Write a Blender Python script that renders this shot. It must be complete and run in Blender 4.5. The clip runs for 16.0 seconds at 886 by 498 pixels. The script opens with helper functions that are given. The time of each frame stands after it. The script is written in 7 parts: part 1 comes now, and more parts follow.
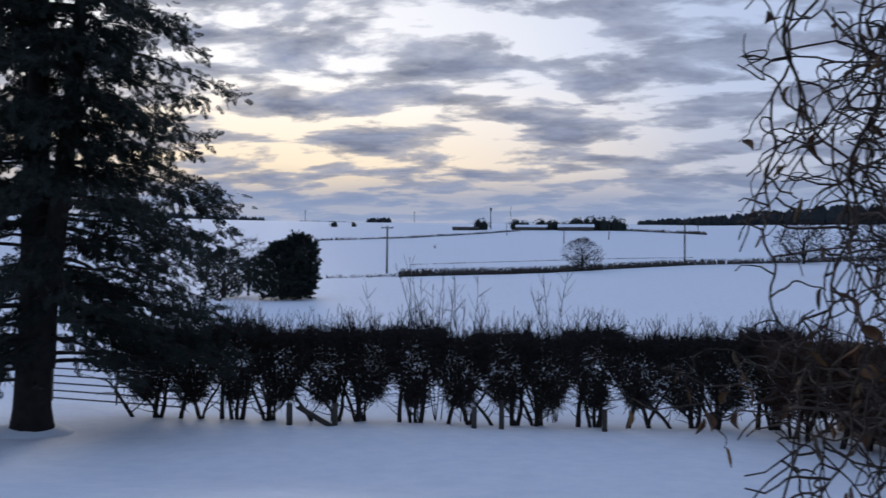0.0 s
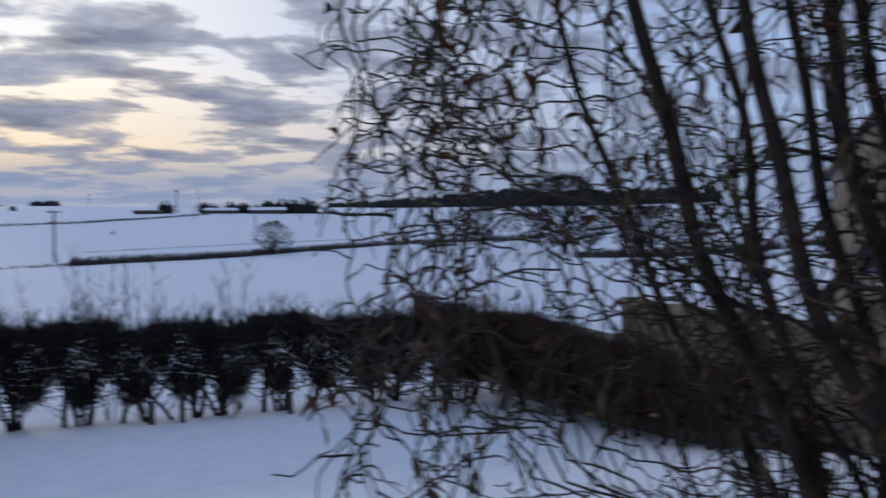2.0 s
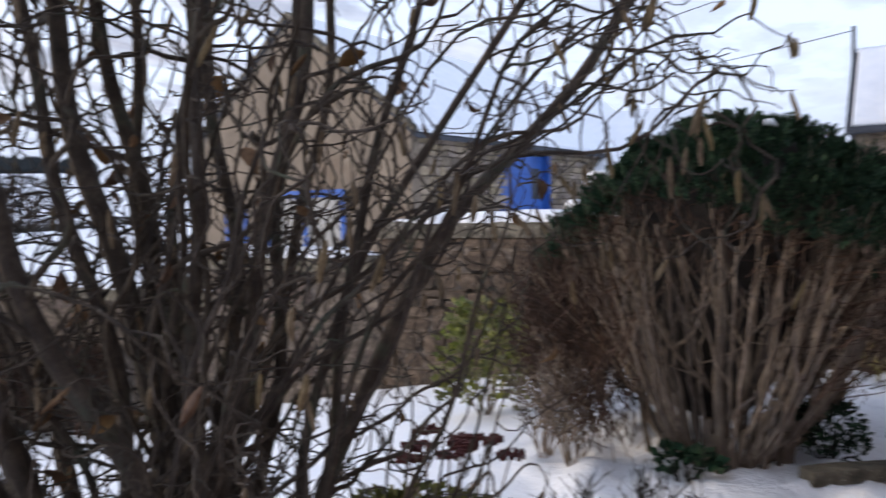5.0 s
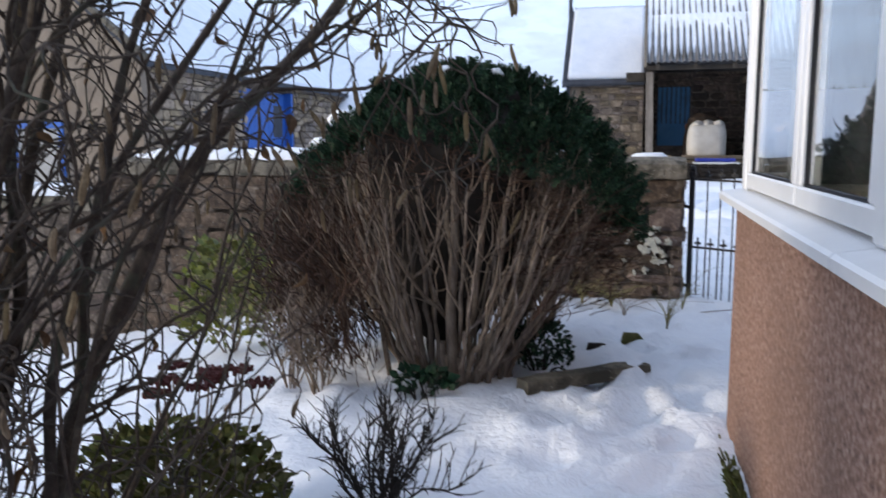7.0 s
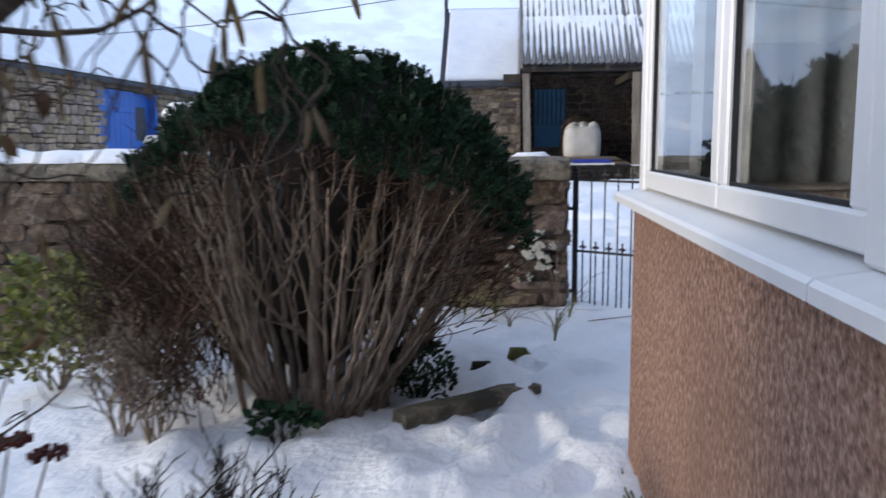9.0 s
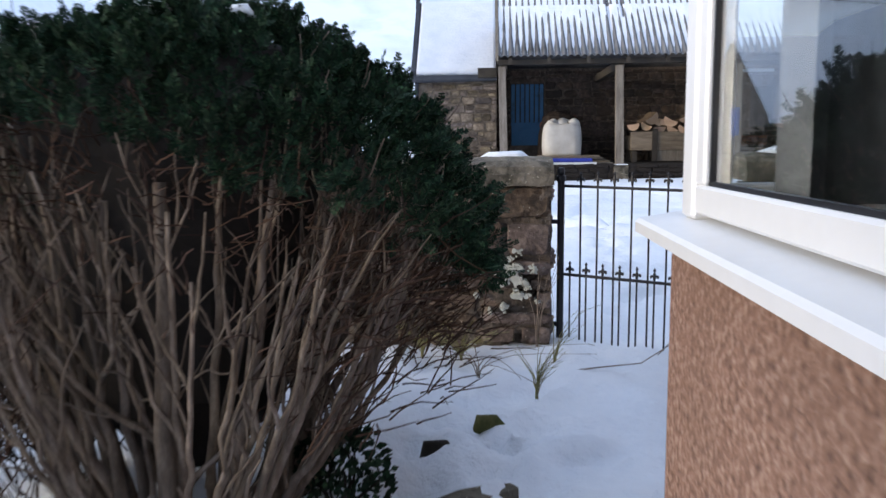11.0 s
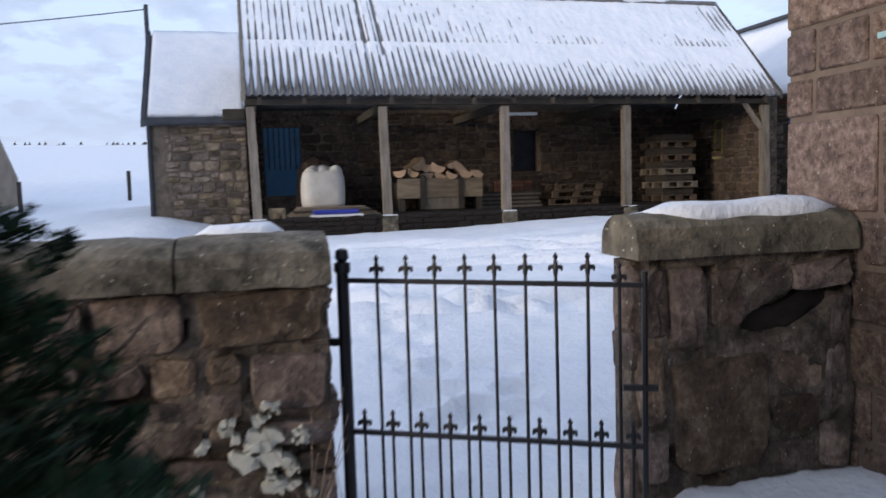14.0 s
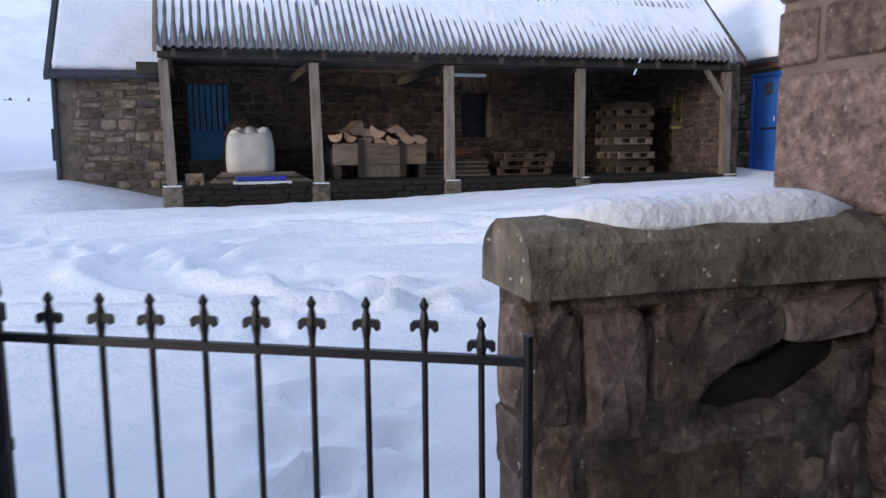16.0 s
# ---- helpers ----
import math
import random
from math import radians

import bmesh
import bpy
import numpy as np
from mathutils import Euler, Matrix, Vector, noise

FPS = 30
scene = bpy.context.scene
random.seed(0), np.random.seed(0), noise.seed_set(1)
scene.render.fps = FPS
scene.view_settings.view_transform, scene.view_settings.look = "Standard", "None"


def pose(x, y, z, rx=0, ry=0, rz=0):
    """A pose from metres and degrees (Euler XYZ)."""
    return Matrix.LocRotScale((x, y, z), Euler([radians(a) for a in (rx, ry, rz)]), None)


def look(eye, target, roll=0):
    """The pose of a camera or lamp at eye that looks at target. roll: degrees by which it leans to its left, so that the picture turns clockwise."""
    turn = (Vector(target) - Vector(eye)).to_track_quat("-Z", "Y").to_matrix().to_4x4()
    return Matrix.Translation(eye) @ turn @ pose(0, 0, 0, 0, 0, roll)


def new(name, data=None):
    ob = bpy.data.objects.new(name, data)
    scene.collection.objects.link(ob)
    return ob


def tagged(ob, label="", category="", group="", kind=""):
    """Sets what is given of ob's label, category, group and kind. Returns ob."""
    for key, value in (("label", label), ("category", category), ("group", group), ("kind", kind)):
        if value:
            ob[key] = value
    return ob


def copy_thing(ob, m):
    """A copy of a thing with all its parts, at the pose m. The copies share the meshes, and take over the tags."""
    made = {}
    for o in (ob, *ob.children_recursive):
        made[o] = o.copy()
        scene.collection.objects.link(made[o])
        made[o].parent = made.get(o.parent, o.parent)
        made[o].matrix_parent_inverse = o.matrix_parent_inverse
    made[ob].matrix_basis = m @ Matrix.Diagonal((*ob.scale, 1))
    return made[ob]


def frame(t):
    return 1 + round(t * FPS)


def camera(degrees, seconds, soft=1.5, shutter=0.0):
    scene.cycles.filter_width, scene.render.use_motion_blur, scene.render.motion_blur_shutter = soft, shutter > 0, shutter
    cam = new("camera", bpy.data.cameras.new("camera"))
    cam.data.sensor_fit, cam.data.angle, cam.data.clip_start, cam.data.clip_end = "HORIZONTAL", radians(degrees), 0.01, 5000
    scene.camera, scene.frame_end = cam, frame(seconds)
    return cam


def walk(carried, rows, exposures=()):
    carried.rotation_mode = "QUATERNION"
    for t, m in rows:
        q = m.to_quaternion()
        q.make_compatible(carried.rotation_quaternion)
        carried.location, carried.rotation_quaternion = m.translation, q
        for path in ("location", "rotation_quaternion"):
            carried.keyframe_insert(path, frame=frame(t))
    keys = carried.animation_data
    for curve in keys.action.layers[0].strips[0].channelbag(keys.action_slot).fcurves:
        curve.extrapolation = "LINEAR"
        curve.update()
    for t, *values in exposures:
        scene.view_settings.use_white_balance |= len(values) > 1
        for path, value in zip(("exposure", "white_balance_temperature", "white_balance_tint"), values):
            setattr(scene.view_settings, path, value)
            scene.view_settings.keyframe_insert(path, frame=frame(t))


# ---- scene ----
cam = camera(59.0, 16.0, soft=1.5, shutter=0.7)
PATH = [
    (0, pose(0.586, 0.100, 1.194, 91.28, -0.56, 97.54)),
    (0.5, pose(0.584, 0.140, 1.194, 91.38, 0.02, 94.67)),
    (1, pose(0.579, 0.196, 1.200, 91.24, 0.29, 89.72)),
    (1.5, pose(0.572, 0.273, 1.205, 90.65, 0.97, 83.12)),
    (2, pose(0.569, 0.333, 1.203, 89.96, 0.89, 75.37)),
    (2.5, pose(0.565, 0.419, 1.203, 89.45, 0.29, 68.36)),
    (3, pose(0.566, 0.479, 1.204, 89.11, -0.66, 61.60)),
    (3.5, pose(0.584, 0.554, 1.203, 88.47, 0.26, 53.34)),
    (4, pose(0.622, 0.639, 1.203, 87.70, -0.03, 44.81)),
    (4.5, pose(0.620, 0.635, 1.208, 87.13, 1.23, 38.91)),
    (5, pose(0.618, 0.610, 1.219, 86.93, 1.63, 32.17)),
    (5.2, pose(0.625, 0.604, 1.227, 86.59, 1.17, 29.45)),
    (7.3, look((0.652, 0.496, 1.198), (0.244, 2.431, 0.896), 0.2)),
    (7.5, look((0.654, 0.523, 1.182), (0.282, 2.461, 0.861), 0.5)),
    (8, look((0.647, 0.627, 1.172), (0.335, 2.576, 0.849), 0.6)),
    (8.5, look((0.636, 0.820, 1.175), (0.361, 2.780, 0.886), -0.1)),
    (9, look((0.622, 1.021, 1.180), (0.450, 2.997, 0.919), -0.4)),
    (9.2, look((0.649, 1.123, 1.172), (0.507, 3.102, 0.919), 0.0)),
    (11.5, look((0.676, 2.551, 1.175), (0.579, 4.531, 0.909), -1.0)),
    (12, look((0.660, 2.917, 1.186), (0.644, 4.903, 0.946), -1.3)),
    (12.5, look((0.680, 3.312, 1.171), (0.787, 5.297, 0.956), -1.5)),
    (13, look((0.664, 3.578, 1.184), (0.897, 5.552, 0.964), -0.0)),
    (13.5, look((0.677, 3.882, 1.202), (1.089, 5.828, 0.991), 0.8)),
    (14, look((0.793, 4.208, 1.235), (1.275, 6.142, 1.076), -1.7)),
    (14.5, look((0.941, 4.477, 1.247), (1.511, 6.389, 1.105), -2.1)),
    (15, look((1.102, 4.769, 1.242), (1.820, 6.623, 1.027), -1.2)),
    (15.5, look((1.325, 5.011, 1.277), (1.954, 6.895, 1.041), 0.1)),
    (16, look((1.495, 5.249, 1.261), (2.070, 7.148, 1.012), -0.6)),
]
EXPOSURES = [(0, 0.12, 6000, 12), (1.5, 0.0, 6000, 12), (2.5, 0.30, 6500, 12), (3.5, 0.74, 7300, 14), (5.0, 1.45, 7500, 12), (7.5, 1.45, 6850, 8), (9.0, 1.35, 6850, 8), (11.5, 1.55, 6900, 8), (13.5, 1.4, 7100, 9), (14.5, 0.88, 6900, 11), (16.0, 1.13, 6650, 11)]
walk(cam, PATH, EXPOSURES)

# ---------------------------------------------------------------- world and sun
SUN_AZ, SUN_EL = radians(112), radians(7)          # azimuth from +y towards -x
SUN_DIR = Vector((-math.sin(SUN_AZ) * math.cos(SUN_EL), math.cos(SUN_AZ) * math.cos(SUN_EL), math.sin(SUN_EL)))


class Nodes:
    """Short hand for building node trees."""

    def __init__(self, tree):
        self.tree = tree

    def add(self, kind, **values):
        node = self.tree.nodes.new(kind)
        if "operation" in values:
            node.operation = values["operation"]
        if "use_clamp" in values:
            node.use_clamp = values["use_clamp"]
        if "data_type" in values:
            node.data_type, node.blend_type = values["data_type"], values["blend_type"]
        return node

    def link(self, a, b):
        self.tree.links.new(a, b)

    def put(self, socket, value):
        if isinstance(value, bpy.types.NodeSocket):
            self.link(value, socket)
        else:
            socket.default_value = value

    def math(self, op, a, b=0.0, clamp=False):
        node = self.add("ShaderNodeMath", operation=op, use_clamp=clamp)
        self.put(node.inputs[0], a)
        self.put(node.inputs[1], b)
        return node.outputs[0]

    def mix(self, fac, a, b, blend="MIX"):
        node = self.add("ShaderNodeMix", data_type="RGBA", blend_type=blend)
        self.put(node.inputs[0], fac)
        self.put(node.inputs[6], a if isinstance(a, bpy.types.NodeSocket) else (*a, 1))
        self.put(node.inputs[7], b if isinstance(b, bpy.types.NodeSocket) else (*b, 1))
        return node.outputs[2]

    def noise(self, vector, scale, detail=4.0, rough=0.55, distort=0.0):
        node = self.add("ShaderNodeTexNoise")
        if vector is not None:
            self.link(vector, node.inputs["Vector"])
        node.inputs["Scale"].default_value = scale
        node.inputs["Detail"].default_value = detail
        node.inputs["Roughness"].default_value = rough
        node.inputs["Distortion"].default_value = distort
        return node.outputs["Fac"]

    def ramp(self, fac, stops):
        node = self.add("ShaderNodeValToRGB")
        self.link(fac, node.inputs[0])
        el = node.color_ramp.elements
        while len(el) < len(stops):
            el.new(0.5)
        for e, (p, c) in zip(el, stops):
            e.position = p
            e.color = (c, c, c, 1) if isinstance(c, (int, float)) else (*c, 1)
        return node.outputs[0]


world = bpy.data.worlds.new("winter_sky")
scene.world = world
world.use_nodes = True
W = Nodes(world.node_tree)
background = world.node_tree.nodes["Background"]
coords = W.add("ShaderNodeTexCoord").outputs["Generated"]
sep = W.add("ShaderNodeSeparateXYZ")
W.link(coords, sep.inputs[0])
height = W.math("MAXIMUM", sep.outputs[2], 0.0)
# how near to the sun's side
side = W.add("ShaderNodeVectorMath", operation="DOT_PRODUCT")
W.link(coords, side.inputs[0])
side.inputs[1].default_value = SUN_DIR
sunward = W.ramp(side.outputs["Value"], [(0.0, 0.0), (0.62, 0.02), (0.84, 0.25), (0.94, 0.70), (1.0, 1.0)])
nishita = W.add("ShaderNodeTexSky")
nishita.sky_type, nishita.sun_disc = "NISHITA", False
nishita.sun_elevation, nishita.sun_rotation = SUN_EL, -SUN_AZ
# a thin veil of high cloud over the clear sky
clear = W.mix(0.75, W.mix(0.12, (0, 0, 0), nishita.outputs[0]), (0.46, 0.60, 0.92))
glow = W.mix(W.ramp(height, [(0.10, 0.0), (0.24, 1.0)]), (1.60, 1.20, 0.66), (1.26, 1.20, 1.12))
veil = W.mix(sunward, clear, glow)
# cloud deck: directions laid on a flat layer
flat = W.math("ADD", height, 0.15)
deck = W.add("ShaderNodeCombineXYZ")
W.link(W.math("DIVIDE", sep.outputs[0], flat), deck.inputs[0])
W.link(W.math("DIVIDE", sep.outputs[1], flat), deck.inputs[1])
stretch = W.add("ShaderNodeMapping")
W.link(deck.outputs[0], stretch.inputs[0])
stretch.inputs["Rotation"].default_value = (0, 0, 0.10)
stretch.inputs["Scale"].default_value = (1.5, 0.95, 1.0)
stretch.inputs["Location"].default_value = (0.35, 0.2, 0)
billow = W.noise(stretch.outputs[0], 2.7, 8.0, 0.55, 0.2)
cover = W.ramp(billow, [(0.0, 0.0), (0.45, 0.0), (0.52, 0.72), (0.64, 1.0)])
thin = W.noise(stretch.outputs[0], 3.2, 5.0, 0.6, 0.2)
shade = W.mix(W.ramp(thin, [(0.35, 0.0), (0.65, 1.0)]), (0.15, 0.175, 0.25), (0.36, 0.40, 0.52))
# most cloud stands on the sunset's side, and little behind it
west = W.ramp(W.math("ADD", W.math("MULTIPLY", side.outputs["Value"], 0.5), 0.5), [(0.0, 0.25), (0.45, 0.40), (0.75, 0.9), (1.0, 0.95)])
sky = W.mix(W.math("MULTIPLY", cover, west), veil, shade)
# the blue-grey bank that lies along the horizon
bank_edge = W.math("ADD", height, W.math("MULTIPLY", W.math("SUBTRACT", W.noise(deck.outputs[0], 0.5, 4.0), 0.5), 0.06))
bank = W.ramp(bank_edge, [(0.0, 1.0), (0.085, 0.95), (0.125, 0.25), (0.19, 0.0)])
bank_tone = W.mix(W.ramp(height, [(0.04, 0.0), (0.11, 1.0)]), (0.36, 0.45, 0.64), (0.27, 0.34, 0.50))
sky = W.mix(W.math("MULTIPLY", bank, W.math("MAXIMUM", W.math("MULTIPLY", west, 0.95), 0.75)), sky, bank_tone)
W.link(sky, background.inputs[0])
background.inputs[1].default_value = 0.78

sun = new("sun", bpy.data.lights.new("sun", "SUN"))
sun.data.energy, sun.data.angle, sun.data.color = 0.9, radians(12), (1.0, 0.88, 0.76)
sun.matrix_world = look((0, 0, 30), Vector((0, 0, 30)) - SUN_DIR)

# ---------------------------------------------------------------- materials


def material(name, tones, scale=6.0, rough=0.8, bump=0.2, fine=60.0, metal=0.0, spread=0.0, stretch_by=(1, 1, 1), spec=0.3, stain=None, stain_scale=1.2, stain_at=(0.55, 0.7), distance=0.01, island=False, specks=None, by_place=False):
    """Noise between the tones, a finer grain, optional stains, and shifts from piece to piece."""
    m = bpy.data.materials.new(name)
    m.use_nodes = True
    n = Nodes(m.node_tree)
    shader = m.node_tree.nodes["Principled BSDF"]
    place = n.add("ShaderNodeNewGeometry").outputs["Position"] if by_place else n.add("ShaderNodeTexCoord").outputs["Object"]
    mapping = n.add("ShaderNodeMapping")
    n.link(place, mapping.inputs[0])
    mapping.inputs["Scale"].default_value = stretch_by
    info = n.add("ShaderNodeObjectInfo").outputs["Random"] if not island else n.add("ShaderNodeNewGeometry").outputs["Random Per Island"]
    if spread:
        shift = n.add("ShaderNodeCombineXYZ")
        for i in range(3):
            n.link(n.math("MULTIPLY", info, 17.0 + 9 * i), shift.inputs[i])
        n.link(shift.outputs[0], mapping.inputs["Location"])
    v = mapping.outputs[0]
    large = n.noise(v, scale, 5.0, 0.6)
    small = n.noise(v, fine, 3.0, 0.6)
    blend = n.math("ADD", n.math("MULTIPLY", large, 0.75), n.math("MULTIPLY", small, 0.25))
    stops = [(0.3 + 0.4 * i / max(1, len(tones) - 1), t) for i, t in enumerate(tones)]
    colour = n.ramp(blend, stops)
    if spread:
        h = n.add("ShaderNodeHueSaturation")
        n.link(colour, h.inputs["Color"])
        n.link(n.math("ADD", 1.0 - spread, n.math("MULTIPLY", info, 2 * spread)), h.inputs["Value"])
        wander = n.math("FRACT", n.math("MULTIPLY", info, 7.31))
        n.link(n.math("ADD", 0.5 - 0.03 * spread, n.math("MULTIPLY", wander, 0.06 * spread)), h.inputs["Hue"])
        n.link(n.math("ADD", 1.0 - 0.6 * spread, n.math("MULTIPLY", wander, spread)), h.inputs["Saturation"])
        colour = h.outputs[0]
    if stain:
        mask = n.ramp(n.noise(place, stain_scale, 6.0, 0.65), [(stain_at[0], 0.0), (stain_at[1], 1.0)])
        colour = n.mix(mask, colour, stain)
    if specks:
        dots = n.ramp(n.noise(place, specks[1], 2.0, 0.5), [(specks[2], 0.0), (specks[2] + 0.03, 1.0)])
        colour = n.mix(dots, colour, specks[0])
    n.link(colour, shader.inputs["Base Color"])
    shader.inputs["Metallic"].default_value = metal
    shader.inputs["Specular IOR Level"].default_value = spec
    n.link(n.math("ADD", rough - 0.08, n.math("MULTIPLY", large, 0.16), True), shader.inputs["Roughness"])
    if bump:
        b = n.add("ShaderNodeBump")
        b.inputs["Strength"].default_value = bump
        b.inputs["Distance"].default_value = distance
        n.link(blend, b.inputs["Height"])
        n.link(b.outputs[0], shader.inputs["Normal"])
    return m


def snow_material():
    m = material("snow", [(0.76, 0.80, 0.86), (0.89, 0.91, 0.94)], 2.6, 0.75, 0.9, 22.0, spec=0.2, distance=0.06)
    shader = m.node_tree.nodes["Principled BSDF"]
    shader.inputs["Subsurface Weight"].default_value = 0.0
    return m


SNOW = snow_material()
ROUGHCAST = material("pink_roughcast", [(0.065, 0.042, 0.033), (0.31, 0.180, 0.132), (0.58, 0.42, 0.335)], 55.0, 0.9, 1.0, 140.0, stain=(0.20, 0.12, 0.085), stain_scale=1.1, stain_at=(0.5, 0.85), distance=0.02)
ASHLAR = material("red_sandstone", [(0.050, 0.034, 0.027), (0.195, 0.130, 0.100), (0.37, 0.27, 0.215)], 22.0, 0.92, 1.0, 75.0, spread=0.28, stain=(0.085, 0.058, 0.046), stain_scale=4.3, distance=0.05, specks=((0.40, 0.36, 0.31), 55.0, 0.70), by_place=True)
RUBBLE = material("wall_rubble", [(0.032, 0.025, 0.021), (0.140, 0.098, 0.076), (0.33, 0.245, 0.19)], 11.0, 0.92, 0.9, 50.0, spread=0.48, stain=(0.040, 0.034, 0.028), stain_scale=5.0, stain_at=(0.50, 0.72), distance=0.03, specks=((0.36, 0.34, 0.29), 60.0, 0.70), by_place=True)
MORTAR_TAN = material("tan_mortar", [(0.10, 0.080, 0.062), (0.20, 0.158, 0.120), (0.27, 0.215, 0.165)], 7.0, 0.95, 0.9, 60.0, stain=(0.07, 0.058, 0.046), stain_scale=2.5, distance=0.02)
RUBBLE_TAN = material("barn_rubble", [(0.075, 0.057, 0.045), (0.19, 0.145, 0.108), (0.36, 0.285, 0.215)], 7.0, 0.92, 0.9, 40.0, spread=0.55, stain=(0.07, 0.058, 0.046), stain_scale=1.8, distance=0.02, by_place=True)
# darkened rubble: the shade under the shed roof is put into these tones
RUBBLE_SHED = material("shaded_shed_rubble", [(0.030, 0.023, 0.019), (0.080, 0.056, 0.044), (0.160, 0.115, 0.088)], 9.0, 0.92, 0.9, 50.0, spread=0.45, stain=(0.040, 0.034, 0.028), stain_scale=3.0, stain_at=(0.46, 0.68), distance=0.03, by_place=True)
RUBBLE_ISLAND = material("barn_rubble_joined", [(0.13, 0.10, 0.075), (0.26, 0.20, 0.145), (0.38, 0.30, 0.22)], 6.0, 0.92, 0.8, 40.0, spread=0.42, island=True, distance=0.02)
MORTAR = material("old_mortar", [(0.042, 0.034, 0.028), (0.135, 0.107, 0.085), (0.27, 0.22, 0.178)], 16.0, 0.95, 1.0, 70.0, stain=(0.045, 0.037, 0.031), stain_scale=5.0, stain_at=(0.46, 0.66), distance=0.03, specks=((0.36, 0.34, 0.29), 60.0, 0.71))
COPING = material("mossy_coping", [(0.075, 0.066, 0.053), (0.160, 0.138, 0.105), (0.26, 0.225, 0.172)], 9.0, 0.92, 1.0, 45.0, spread=0.12, stain=(0.055, 0.05, 0.038), stain_scale=3.5, stain_at=(0.5, 0.62), distance=0.03, specks=((0.42, 0.39, 0.31), 45.0, 0.69))
MORTAR_PALE = material("pale_pointing", [(0.13, 0.10, 0.08), (0.235, 0.18, 0.145)], 9.0, 0.95, 0.8, 60.0, distance=0.015)
LICHEN = material("pale_lichen", [(0.42, 0.43, 0.38), (0.62, 0.62, 0.56)], 30.0, 0.95, 0.4, 90.0)
PVC = material("white_plastic", [(0.70, 0.71, 0.72), (0.80, 0.81, 0.82)], 2.0, 0.35, 0.03, 30.0, spec=0.5)
IRON = material("black_painted_iron", [(0.006, 0.006, 0.008), (0.016, 0.016, 0.02)], 18.0, 0.5, 0.25, 90.0, spec=0.5, stain=(0.07, 0.028, 0.012), stain_scale=9.0, stain_at=(0.66, 0.74), distance=0.004)
PIPE_GREEN = material("pale_green_paint", [(0.30, 0.50, 0.50), (0.38, 0.58, 0.57)], 6.0, 0.45, 0.05, 60.0, spec=0.5, stain=(0.20, 0.27, 0.26), stain_scale=5.0, stain_at=(0.62, 0.8))
BLUE = material("blue_door_paint", [(0.012, 0.085, 0.34), (0.025, 0.13, 0.46)], 3.0, 0.55, 0.1, 50.0, spec=0.4, stain=(0.05, 0.10, 0.22), stain_scale=2.5, stain_at=(0.58, 0.8))
BLUE_OLD = material("faded_blue_paint", [(0.05, 0.16, 0.30), (0.09, 0.22, 0.38)], 3.0, 0.7, 0.2, 50.0, stain=(0.06, 0.09, 0.11), stain_scale=2.0)
TIMBER = material("weathered_timber", [(0.10, 0.085, 0.066), (0.20, 0.17, 0.135), (0.29, 0.25, 0.20)], 5.0, 0.9, 0.6, 40.0, spread=0.2, stretch_by=(3, 3, 0.4), distance=0.01)
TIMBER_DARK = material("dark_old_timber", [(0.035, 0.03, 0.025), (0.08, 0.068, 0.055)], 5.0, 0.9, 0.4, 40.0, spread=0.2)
PALE_WOOD = material("sawn_wood", [(0.13, 0.100, 0.070), (0.23, 0.180, 0.125), (0.33, 0.265, 0.19)], 5.0, 0.85, 0.3, 45.0, spread=0.22, stretch_by=(0.5, 3, 3))
# bark of the logs; also the darkened wood of pallets in the shed's shade
LOG_BARK_AND_SHADE = material("log_bark_and_shade", [(0.07, 0.05, 0.035), (0.17, 0.12, 0.085)], 8.0, 0.95, 0.9, 40.0, spread=0.2)
LOG_END = material("log_end_grain", [(0.30, 0.19, 0.12), (0.48, 0.34, 0.23)], 9.0, 0.9, 0.3, 60.0, spread=0.15)
SHEET = material("grey_corrugated_sheet", [(0.085, 0.085, 0.09), (0.16, 0.16, 0.165), (0.22, 0.22, 0.22)], 2.0, 0.85, 0.3, 30.0, stain=(0.06, 0.055, 0.05), stain_scale=1.4)
SLATE = material("dark_slate_edge", [(0.03, 0.034, 0.042), (0.07, 0.075, 0.09)], 4.0, 0.7, 0.3, 40.0)
BAG = material("woven_white_bag", [(0.48, 0.46, 0.43), (0.68, 0.67, 0.64)], 4.0, 0.85, 0.5, 160.0)
BRICK = material("old_red_brick", [(0.16, 0.07, 0.045), (0.30, 0.14, 0.09)], 8.0, 0.92, 0.5, 60.0, spread=0.3)
TARP = material("blue_tarpaulin", [(0.02, 0.03, 0.22), (0.04, 0.06, 0.36)], 4.0, 0.45, 0.3, 30.0)
# the unlit room's dimness is put into this wall colour
ROOM_DIM = material("dim_room_wall", [(0.050, 0.050, 0.052), (0.085, 0.084, 0.085)], 2.0, 0.9, 0.1, 30.0)
CURTAIN = material("curtain_cloth", [(0.065, 0.075, 0.090), (0.12, 0.13, 0.15)], 6.0, 0.95, 0.2, 80.0)
BARK_HAZEL = material("hazel_bark", [(0.020, 0.015, 0.012), (0.054, 0.041, 0.032), (0.12, 0.096, 0.074)], 22.0, 0.85, 0.5, 120.0, spread=0.2, stain=(0.06, 0.07, 0.05), stain_scale=8.0, distance=0.004)
BARK_SHRUB = material("shrub_stem_bark", [(0.060, 0.046, 0.036), (0.17, 0.130, 0.100), (0.33, 0.265, 0.21)], 14.0, 0.88, 0.7, 110.0, spread=0.25, stretch_by=(2, 2, 0.5), distance=0.005)
TWIG_RUST = material("dead_rusty_twigs", [(0.026, 0.015, 0.010), (0.090, 0.049, 0.033)], 14.0, 0.95, 0.2, 90.0, spread=0.3, island=True)
